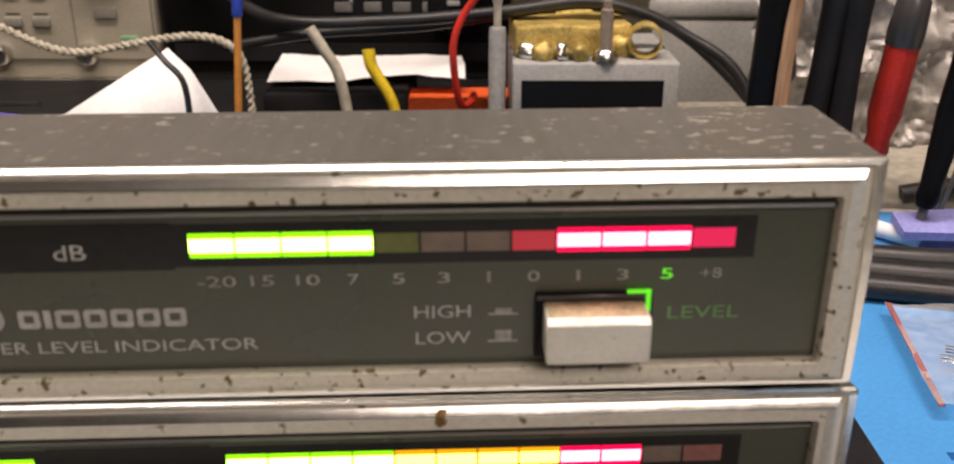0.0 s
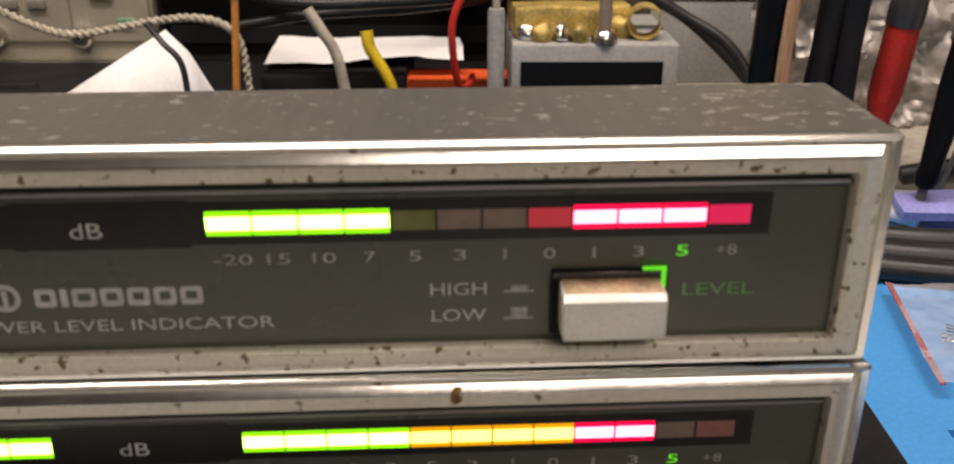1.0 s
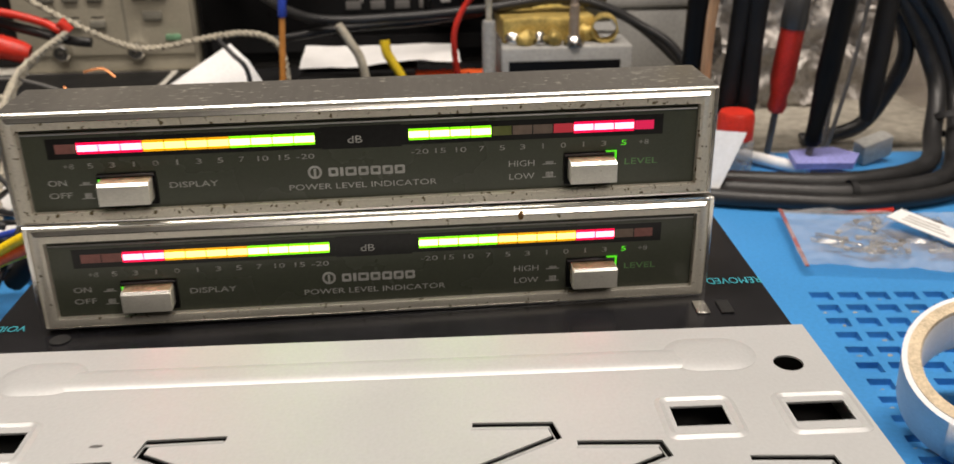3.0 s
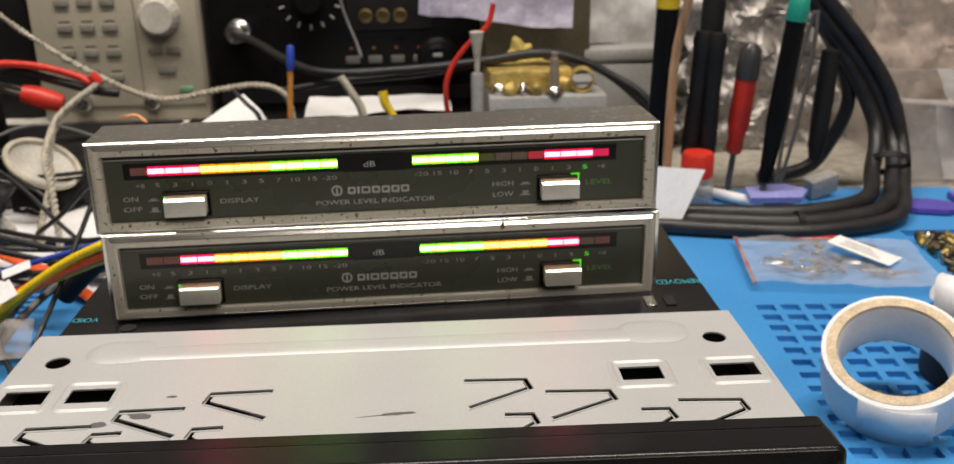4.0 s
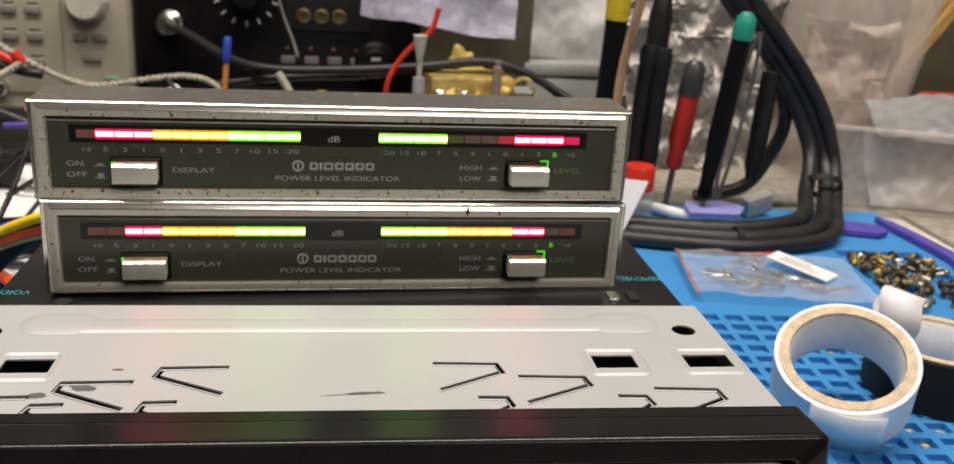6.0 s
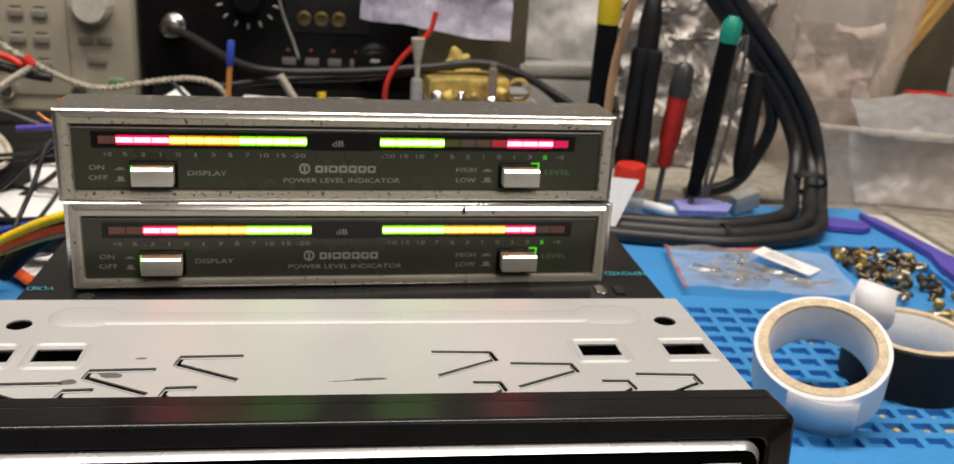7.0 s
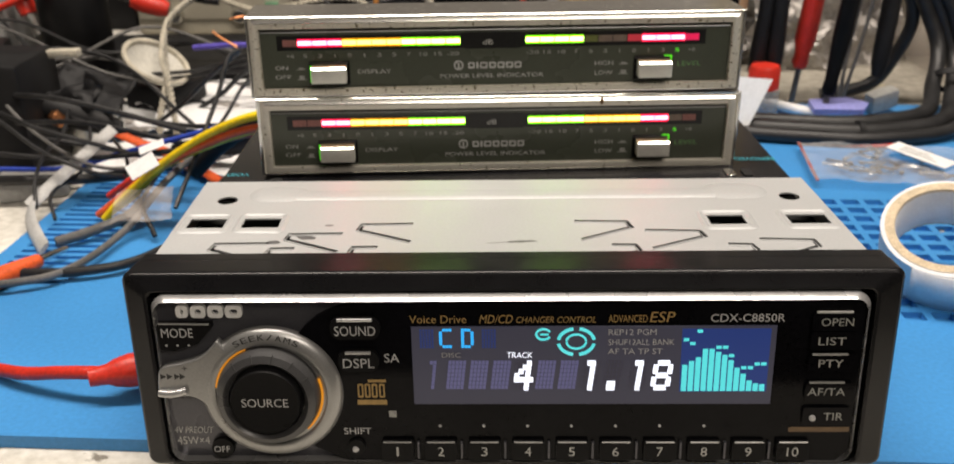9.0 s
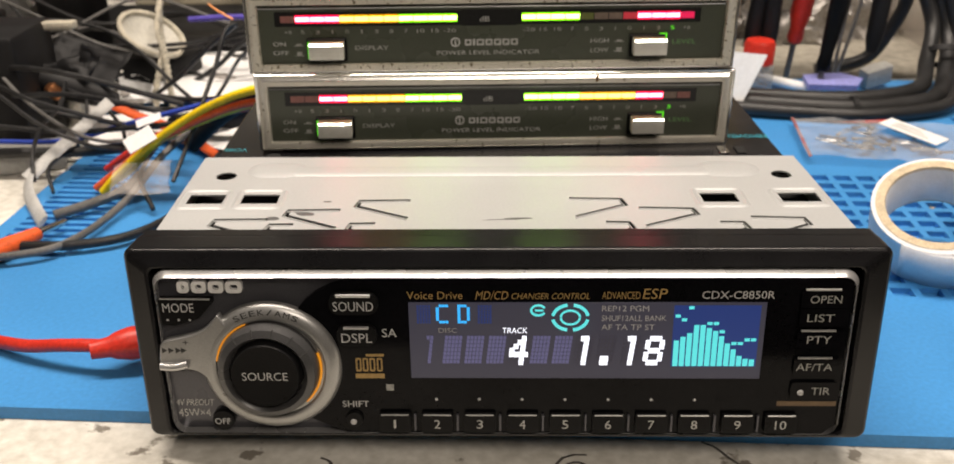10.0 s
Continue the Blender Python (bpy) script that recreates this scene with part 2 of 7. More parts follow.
DIGIT = glow("lit_digit", (0.85, 0.9, 1.0), 1.4)
LCD = glow("display_backlight", (0.085, 0.085, 0.13), 0.27)
CELL = glow("grey_cells", (0.20, 0.20, 0.42), 0.35)
CYAN = glow("lit_cyan", (0.08, 0.72, 0.74), 0.95)
STRAP = mat("grey_strap", (0.48, 0.48, 0.47), 0.5, 0, 0.12, 90, 900, 0.06)
CYAN_TEXT = glow("lit_blue_text", (0.02, 0.45, 1.0), 1.0)
NAVY = glow("navy_field", (0.02, 0.06, 0.30), 0.42)
AMBER = glow("amber_ring", (0.95, 0.36, 0.02), 0.6)
AMBER_WIRE = mat("amber_wire", (0.66, 0.27, 0.055), 0.5, 0, 0.15, 90, 900, 0.06)
DIAL = mat("dial_plastic", (0.075, 0.075, 0.077), 0.30, 0.4, 0.1, 60, 2500, 0.03)
GRIME = mat("tan_grime", (0.36, 0.30, 0.19), 0.7, 0, 0.25, 500, 2500, 0.2)
BRONZE = mat("dark_bronze", (0.14, 0.115, 0.075), 0.4, 0.8, 0.2, 300, 900, 0.1)


# ---- building blocks ----
def finish(bm, smooth=40):
    bmesh.ops.recalc_face_normals(bm, faces=bm.faces)
    for f in bm.faces:
        f.smooth = True
    for e in bm.edges:
        if len(e.link_faces) == 2 and e.calc_face_angle(0) > radians(smooth):
            e.smooth = False
    return bm


def mesh_of(name, bm, material, smooth=40):
    finish(bm, smooth)
    me = bpy.data.meshes.new(name)
    bm.to_mesh(me)
    bm.free()
    if material:
        me.materials.append(material)
    return me


def thing(name, m, label, category, group="", kind=""):
    ob = new(name)
    ob.empty_display_size = 0.01
    ob.matrix_world = m
    return tagged(ob, label, category, group, kind)


def part(name, bm, material, parent, label=""):
    """Links a bmesh as one mesh under a thing or a part, in the parent's own axes."""
    ob = new(name, mesh_of(name, bm, material))
    ob.parent = parent
    return tagged(ob, label) if label else ob


def solo(name, bm, material, label, category, m=None, group="", kind=""):
    ob = new(name, mesh_of(name, bm, material))
    if m is not None:
        ob.matrix_world = m
    return tagged(ob, label, category, group, kind)


def box(x0, x1, y0, y1, z0, z1, bevel=0.0, seg=2, bm=None):
    out = bm or bmesh.new()
    made = bmesh.ops.create_cube(out, size=1.0, matrix=Matrix.Translation(((x0 + x1) / 2, (y0 + y1) / 2, (z0 + z1) / 2)) @ Matrix.Diagonal((x1 - x0, y1 - y0, z1 - z0, 1)))
    if bevel:
        vs = set(made["verts"])
        es = [e for e in out.edges if e.verts[0] in vs and e.verts[1] in vs]
        bmesh.ops.bevel(out, geom=es, offset=bevel, segments=seg, affect="EDGES", profile=0.5, clamp_overlap=True)
    return out


def lathe(profile, n=32, m=None, bm=None):
    """Turns rows of (radius, height) round z."""
    out = bm or bmesh.new()
    rings = []
    for r, z in profile:
        if r < 1e-7:
            rings.append([out.verts.new((0, 0, z))])
        else:
            rings.append([out.verts.new((r * math.cos(2 * math.pi * k / n), r * math.sin(2 * math.pi * k / n), z)) for k in range(n)])
    for a, b in zip(rings, rings[1:]):
        for k in range(n):
            q = [a[k % len(a)], a[(k + 1) % len(a)], b[(k + 1) % len(b)], b[k % len(b)]]
            q = list(dict.fromkeys(q))
            if len(q) > 2:
                out.faces.new(q)
    if m is not None:
        bmesh.ops.transform(out, matrix=m, verts=[v for ring in rings for v in ring])
    return out


def along(p0, p1):
    """A pose at p0 whose z axis points to p1."""
    d = Vector(p1) - Vector(p0)
    return Matrix.Translation(p0) @ d.to_track_quat("Z", "Y").to_matrix().to_4x4()


def rod(p0, p1, r0, r1=None, n=16, bm=None):
    h = (Vector(p1) - Vector(p0)).length
    r1 = r0 if r1 is None else r1
    e = min(r0, r1, h) * 0.15
    return lathe([(0, 0), (r0 - e, 0), (r0, e), (r1, h - e), (r1 - e, h), (0, h)], n, along(p0, p1), bm)


def smooth_path(pts, per=6):
    pts = [Vector(p) for p in pts]
    ends = [2 * pts[0] - pts[1], *pts, 2 * pts[-1] - pts[-2]]
    out = []
    for a, b, c, d in zip(ends, ends[1:], ends[2:], ends[3:]):
        for k in range(per):
            t = k / per
            out.append(0.5 * (2 * b + (c - a) * t + (2 * a - 5 * b + 4 * c - d) * t * t + (3 * b - a - 3 * c + d) * t ** 3))
    out.append(pts[-1])
    return out


def tube(pts, r, n=10, per=6, bm=None, taper=None, flat=1.0):
    out = bm or bmesh.new()
    path = smooth_path(pts, per)
    side, rings = None, []
    for i, p in enumerate(path):
        d = (path[min(i + 1, len(path) - 1)] - path[max(i - 1, 0)]).normalized()
        if side is None:
            side = d.orthogonal().normalized()
        side = (side - d * side.dot(d)).normalized()
        up = d.cross(side)
        rad = r if taper is None else r + (taper - r) * i / (len(path) - 1)
        rings.append([out.verts.new(p + rad * (math.cos(2 * math.pi * k / n) * side + flat * math.sin(2 * math.pi * k / n) * up)) for k in range(n)])
    for a, b in zip(rings, rings[1:]):
        for k in range(n):
            out.faces.new((a[k], a[(k + 1) % n], b[(k + 1) % n], b[k]))
    out.faces.new(rings[0][::-1])
    out.faces.new(rings[-1])
    return out


def twisted(pts, r, pitch=0.007):
    """Two strands wound round one another along the points."""
    out = bmesh.new()
    path = smooth_path(pts, 14)
    run = [0.0]
    for p, q in zip(path, path[1:]):
        run.append(run[-1] + (q - p).length)
    for turn in (0, math.pi):
        strand, side = [], None
        for i, p in enumerate(path):
            d = (path[min(i + 1, len(path) - 1)] - path[max(i - 1, 0)]).normalized()
            side = d.orthogonal().normalized() if side is None else (side - d * side.dot(d)).normalized()
            a = turn + 2 * math.pi * run[i] / pitch
            strand.append(p + 0.55 * r * (math.cos(a) * side + math.sin(a) * d.cross(side)))
        tube(strand, r * 0.6, 7, 1, out)
    return out


def prism(poly, y0, y1, bm=None):
    """A polygon in (x, z), from y0 to y1."""
    out = bm or bmesh.new()
    a = [out.verts.new((x, y0, z)) for x, z in poly]
    b = [out.verts.new((x, y1, z)) for x, z in poly]
    n = len(poly)
    out.faces.new(a)
    out.faces.new(b[::-1])
    for k in range(n):
        out.faces.new((a[k], b[k], b[(k + 1) % n], a[(k + 1) % n]))
    return out


def rounded(x0, x1, z0, z1, r, n=6):
    pts = []
    for cx, cz, a in ((x1 - r, z1 - r, 0), (x0 + r, z1 - r, 90), (x0 + r, z0 + r, 180), (x1 - r, z0 + r, 270)):
        pts += [(cx + r * math.cos(radians(a + 90 * k / n)), cz + r * math.sin(radians(a + 90 * k / n))) for k in range(n + 1)]
    return pts


def frame_ring(outer, inner, y0, y1, yi=None):
    """A frame between two outlines of equally many points; its inner edge may lie at another depth yi."""
    out = bmesh.new()
    yi = y0 if yi is None else yi
    n = len(outer)
    rows = [[out.verts.new((x, y, z)) for x, z in line] for line, y in ((outer, y1), (outer, y0), (inner, yi), (inner, y1))]
    for a, b in zip(rows, rows[1:] + rows[:1]):
        for k in range(n):
            out.faces.new((a[k], a[(k + 1) % n], b[(k + 1) % n], b[k]))
    return out


def lettering(words, x0, x1, zmid, h, y, material, parent, name="lettering", slant=0.0, turn=None):
    """Words that fill x0..x1 and the height h about zmid, just proud of the face at y."""
    c = bpy.data.curves.new(name, "FONT")
    c.body, c.extrude, c.resolution_u, c.shear = words, 0.0, 3, slant
    tmp = bpy.data.objects.new(name, c)
    scene.collection.objects.link(tmp)
    me = bpy.data.meshes.new_from_object(tmp.evaluated_get(bpy.context.evaluated_depsgraph_get()))
    bpy.data.objects.remove(tmp)
    co = np.array([v.co[:] for v in me.vertices])
    lo, hi = co.min(0), co.max(0)
    for v in me.vertices:
        u, w = (v.co.x - lo[0]) / (hi[0] - lo[0]), (v.co.y - lo[1]) / (hi[1] - lo[1])
        v.co = (x0 + u * (x1 - x0), y, zmid + (w - 0.5) * h)
    me.materials.clear()
    me.materials.append(material)
    me.name = name
    ob = new(name, me)
    ob.parent = parent
    if turn is not None:
        ob.matrix_basis = turn
    return ob


def cut(bm, cutters):
    """The bmesh bm with each cutter taken out of it."""
    made = []
    for b in (bm, *cutters):
        bmesh.ops.recalc_face_normals(b, faces=b.faces)
        me = bpy.data.meshes.new("tmp")
        b.to_mesh(me)
        b.free()
        o = bpy.data.objects.new("tmp", me)
        scene.collection.objects.link(o)
        made.append(o)
    for o in made[1:]:
        md = made[0].modifiers.new("cut", "BOOLEAN")
        md.object, md.operation, md.solver = o, "DIFFERENCE", "EXACT"
    me = bpy.data.meshes.new_from_object(made[0].evaluated_get(bpy.context.evaluated_depsgraph_get()))
    for o in made:
        bpy.data.objects.remove(o)
    out = bmesh.new()
    out.from_mesh(me)
    return out


def strip(pts, w, z0, z1):
    """A solid strip of width w along (x, y) points, for cutting slits."""
    left, right = [], []
    pts = [Vector((*p, 0)) for p in pts]
    for i, p in enumerate(pts):
        d0 = (p - pts[i - 1]).normalized() if i else (pts[1] - p).normalized()
        d1 = (pts[i + 1] - p).normalized() if i < len(pts) - 1 else d0
        d = (d0 + d1).normalized()
        nrm = Vector((-d.y, d.x, 0)) * (w / 2 / max(0.5, d.dot(d0)))
        left.append(p + nrm)
        right.append(p - nrm)
    bm = bmesh.new()
    lo = [[bm.verts.new((q.x, q.y, z0)), bm.verts.new((s.x, s.y, z0)), bm.verts.new((s.x, s.y, z1)), bm.verts.new((q.x, q.y, z1))] for q, s in zip(left, right)]
    for a, b in zip(lo, lo[1:]):
        for k in range(4):
            bm.faces.new((a[k], a[(k + 1) % 4], b[(k + 1) % 4], b[k]))
    bm.faces.new(lo[0])
    bm.faces.new(lo[-1][::-1])
    return bm


def crumpled(w, d, nx, ny, amp, scale, seed, lift=0.0):
    """A wrinkled sheet of w x d about the origin, in x and y."""
    bm = bmesh.new()
    bmesh.ops.create_grid(bm, x_segments=nx, y_segments=ny, size=0.5)
    for v in bm.verts:
        p = Vector((v.co.x * w, v.co.y * d, 0))
        q = p * scale + Vector((seed, seed * 2, 0))
        v.co = p + Vector((noise.noise(q + Vector((9, 0, 0))) * amp * 0.5, noise.noise(q + Vector((0, 9, 0))) * amp * 0.5, noise.noise(q) * amp + abs(noise.noise(q * 2.7)) * amp * 0.5 + lift))
    return bm


# ---- setting ----
solo("floor", box(-1.6, 1.6, -1.8, 1.1, -0.85, -0.8), FLOOR, "dark lino workshop floor below the bench", "floor", kind="structure")
solo("bench_top", box(-1.2, 1.2, -0.075, 0.95, -0.044, -0.004, 0.003), BENCH, "pale workbench top covered in stains and scuffs", "workbench", kind="structure")
solo("wall_north", box(-1.6, 1.6, 1.0, 1.1, -0.8, 1.4), WALL, "plain grey painted wall behind the bench", "wall", kind="structure")
solo("wall_south", box(-1.6, 1.6, -1.9, -1.8, -0.8, 1.4), WALL, "plain grey painted wall", "wall", kind="structure")
solo("wall_west", box(-1.7, -1.6, -1.8, 1.0, -0.8, 1.4), WALL, "plain grey painted wall", "wall", kind="structure")
solo("wall_east", box(1.6, 1.7, -1.8, 1.0, -0.8, 1.4), WALL, "plain grey painted wall", "wall", kind="structure")
solo("ceiling", box(-1.6, 1.6, -1.8, 1.0, 1.4, 1.5), CEIL, "white painted ceiling", "ceiling", kind="structure")


# ---- blue repair mat ----
def repair_mat():
    """A silicone mat as a field of cells: plain top, small square pockets, ribs, and a shallow tray."""
    x0, x1, y0, y1 = -0.20, 0.274, 0.0, 0.335
    pockets = [(0.128 + 0.0098 * i, 0.0765 + 0.0093 * j) for i in range(12) for j in range(12)]
    xs = {x0, x1, -0.193, -0.163, 0.220, 0.264}
    ys = {y0, y1, 0.197, 0.268}
    for px, py in pockets:
        xs |= {round(px, 5), round(px + 0.0072, 5)}
        ys |= {round(py, 5), round(py + 0.0058, 5)}
    ribs = [0.09 + 0.0052 * k for k in range(28)]
    for r in ribs:
        ys |= {round(r, 5), round(r + 0.0024, 5)}
    xs, ys = sorted(xs), sorted(ys)

    def depth(x, y):
        if 0.220 < x < 0.264 and 0.197 < y < 0.268:
            return -0.003
        if -0.193 < x < -0.163 and any(r < y < r + 0.0024 for r in ribs):
            return -0.0016
        if any(px < x < px + 0.0072 and py < y < py + 0.0058 for px, py in pockets) and not (x > 0.214 and y > 0.188):
            return -0.0022
        return 0.0

    bm = bmesh.new()
    zs = {}
    for i in range(len(xs) - 1):
        for j in range(len(ys) - 1):
            z = zs[i, j] = depth((xs[i] + xs[i + 1]) / 2, (ys[j] + ys[j + 1]) / 2)
            bm.faces.new([bm.verts.new((xs[a], ys[b], z)) for a, b in ((i, j), (i + 1, j), (i + 1, j + 1), (i, j + 1))])
    for (i, j), z in list(zs.items()):
        for di, dj in ((1, 0), (0, 1)):
            w = zs.get((i + di, j + dj))
            if w is not None and w != z:
                a, b = ((xs[i + 1], ys[j]), (xs[i + 1], ys[j + 1])) if di else ((xs[i], ys[j + 1]), (xs[i + 1], ys[j + 1]))
                bm.faces.new([bm.verts.new((*a, z)), bm.verts.new((*b, z)), bm.verts.new((*b, w)), bm.verts.new((*a, w))])
    for a, b in (((x0, y0), (x1, y0)), ((x1, y0), (x1, y1)), ((x1, y1), (x0, y1)), ((x0, y1), (x0, y0))):
        bm.faces.new([bm.verts.new((*a, 0)), bm.verts.new((*b, 0)), bm.verts.new((*b, -0.004)), bm.verts.new((*a, -0.004))])
    bmesh.ops.remove_doubles(bm, verts=bm.verts, dist=1e-6)
    return bm


MAT_POSE = Matrix.Translation((0, 0.0148, 0)) @ pose(0, 0, 0, 0, 0, -3.6)
solo("repair_mat", repair_mat(), BLUE, "blue silicone repair mat with pockets and ribs on the bench", "work mat", MAT_POSE)


# ---- car stereo ----
H = 0.0535
stereo = thing("car_stereo", pose(0, 0, 0), "car stereo with grey metal chassis, black trim and lit display", "car stereo")


def stereo_chassis():
    top = box(-0.0896, 0.0882, 0.0115, 0.0752, H - 0.0004, H)
    cutters = [lathe([(0, H - 0.01), (0.0029, H - 0.01), (0.0029, H + 0.01), (0, H + 0.01)], 24, Matrix.Translation((x, 0.0602, 0))) for x in (-0.08, 0.08)]
    cutters += [box(a, b, 0.0406, 0.0467, H - 0.01, H + 0.01) for a, b in ((-0.0866, -0.0768), (-0.0720, -0.0621), (0.0532, 0.0629), (0.0747, 0.0854))]
    slits = [
        ((-0.0262, 0.0424), (-0.0396, 0.0421), (-0.0404, 0.0385), (-0.0264, 0.0308)),
        ((-0.0444, 0.0363), (-0.0579, 0.0360), (-0.0585, 0.0328), (-0.0444, 0.0250)),
        ((-0.0626, 0.0304), (-0.0759, 0.0302), (-0.0766, 0.0268), (-0.0640, 0.0200)),
        ((-0.0345, 0.0277), (-0.0405, 0.0275), (-0.0412, 0.0245), (-0.0385, 0.0220)),
        ((-0.0555, 0.0273), (-0.0612, 0.0271), (-0.0620, 0.0245), (-0.0590, 0.0220)),
        ((0.0170, 0.0434), (0.0308, 0.0428), (0.0316, 0.0390), (0.0177, 0.0314)),
        ((0.0349, 0.0370), (0.0490, 0.0362), (0.0497, 0.0328), (0.0351, 0.0256)),
        ((0.0633, 0.0309), (0.0768, 0.0300), (0.0772, 0.0262), (0.0650, 0.0195)),
        ((0.0250, 0.0280), (0.0308, 0.0277), (0.0315, 0.0245), (0.0285, 0.0220)),
        ((0.0545, 0.0278), (0.0603, 0.0275), (0.0610, 0.0243), (0.0580, 0.0218)),
    ]
    cutters += [strip(s, 0.0015, H - 0.01, H + 0.01) for s in slits]
    plate = part("top_plate", cut(top, cutters), ZINC, stereo, "pale grey zinc plate with punched slots and smudges")
    # the pressed bead and its round ends
    for name, a, b, y, r, hgt in (("pressed_bead", -0.064, 0.058, 0.0632, 0.0036, 0.0006), ("pressed_dimple", -0.0685, -0.0635, 0.0645, 0.0060, 0.0007), ("pressed_dimple", 0.0625, 0.0685, 0.0645, 0.0062, 0.0007)):
        bm = bmesh.new()
        rows = []
        for rr, z in ((r, 0.0), (r * 0.85, hgt * 0.45), (r * 0.62, hgt * 0.9), (r * 0.35, hgt)):
            rows.append([bm.verts.new((x, z0, H + 0.00005 + z)) for x, z0 in rounded(a - rr, b + rr, y - rr, y + rr, rr * 0.98, 6)])
        for p, q in zip(rows, rows[1:]):
            for k in range(len(p)):
                bm.faces.new((p[k], p[(k + 1) % len(p)], q[(k + 1) % len(p)], q[k]))
        bm.faces.new(rows[-1])
        part(name, bm, ZINC, plate)
    for a, b in ((-0.0891, -0.0750), (-0.0740, -0.0600), (0.0506, 0.0654), (0.0724, 0.0876)):
        bm = bmesh.new()
        o, i = rounded(a, b, 0.0366, 0.0500, 0.0022, 5), rounded(a + 0.0018, b - 0.0018, 0.0384, 0.0484, 0.001, 5)
        rows = [[bm.verts.new((x, y, H + z)) for x, y in line] for line, z in ((o, 0.00003), (rounded(a + 0.0009, b - 0.0009, 0.0375, 0.0492, 0.0016, 5), 0.0004), (i, 0.00003))]
        for p, q in zip(rows, rows[1:]):
            for k in range(len(p)):
                bm.faces.new((p[k], p[(k + 1) % len(p)], q[(k + 1) % len(p)], q[k]))
        part("pressed_frame", bm, ZINC, plate)
    for sl in slits:
        part("slit_edge", tube([(x - 0.0003, y - 0.0011, H + 0.00004) for x, y in sl], 0.00026, 6, 1), ZINC, plate)
    smudge = mat("grey_smudge", (0.05, 0.045, 0.045), 0.6, 0, 0.3, 300, 1500, 0.1, alpha=0.55)
    for x, y, a, b, turn in ((0.0022, 0.0302, 0.0042, 0.0007, 4), (-0.0035, 0.0296, 0.0035, 0.0002, 6), (-0.0535, 0.0338, 0.0030, 0.0012, -18), (-0.0615, 0.0308, 0.0019, 0.0012, 10), (-0.0485, 0.0416, 0.0012, 0.0005, 0), (0.0290, 0.0222, 0.0016, 0.0008, 30)):
        bm = bmesh.new()
        ring = [bm.verts.new((a * (1 + 0.35 * noise.noise(Vector((x * 900 + math.cos(k / 4) * 2, math.sin(k / 4) * 2, y * 900)))) * math.cos(2 * math.pi * k / 26), b * (1 + 0.5 * noise.noise(Vector((k * 0.7, x * 700, 3)))) * math.sin(2 * math.pi * k / 26), 0)) for k in range(26)]
        bm.faces.new(ring)
        part("smudge", bm, smudge, plate).matrix_basis = Matrix.Translation((x, y, H + 0.00004)) @ pose(0, 0, 0, 0, 0, turn)
    # solid near-black block stands in for the shade inside the chassis
    part("chassis", box(-0.0894, 0.0880, 0.0120, 0.0750, 0.0, H - 0.0060), INSIDE, stereo, "dark inside of the metal chassis")
    for x0, x1 in ((-0.0896, -0.0886), (0.0872, 0.0882)):
        part("side_plate", box(x0, x1, 0.0115, 0.0752, 0.0, H - 0.0005), ZINC, stereo)
    part("rear_plate", box(-0.0896, 0.0900, 0.0753, 0.166, 0.0, 0.0486, 0.0004, 1), BLACK_LABEL, stereo, "glossy black rear cover with a printed seal")
    flip = lambda x, y: Matrix.Translation((x, y, 0.04872)) @ pose(0, 0, 0, 0, 0, 180) @ pose(0, 0, 0, -90)
    lettering("VOID", -0.0036, 0.0036, 0, 0.0026, 0, CYAN_PRINT, stereo, "seal_print", 0, flip(-0.0852, 0.0945))
    lettering("REMOVED", -0.0066, 0.0066, 0, 0.0032, 0, CYAN_PRINT, stereo, "seal_print", 0, flip(0.0832, 0.1062))
    # a steel tab, then a dark block painting the shade of a slot
    for k, (x, m) in enumerate(((0.0717, STEEL), (0.0772, INSIDE))):
        part("slot_tab", box(x - 0.0015, x + 0.0015, 0.0898, 0.0958, 0.0487, 0.0491, 0.0001, 1), m, stereo)
    part("lens_ring", lathe([(0.0, 0.0487), (0.0022, 0.0487), (0.0022, 0.0489), (0.0, 0.0489)], 20, Matrix.Translation((-0.072, 0.0885, 0))), INSIDE, stereo)


stereo_chassis()

# the front: its own axes, x along it, z up it, y into it
FACE = Matrix.Translation((-0.0015, 0.0041, 0.0038)) @ pose(0, 0, 0, 0, 0, -2.1) @ pose(0, 0, 0, -3.8) @ pose(0, 0, 0, 0, -0.85, 0)


def fpart(name, bm, material, parent=None, label=""):
    ob = part(name, bm, material, parent or stereo, label)
    if parent is None:
        ob.matrix_basis = FACE
    return ob


mm = 0.001


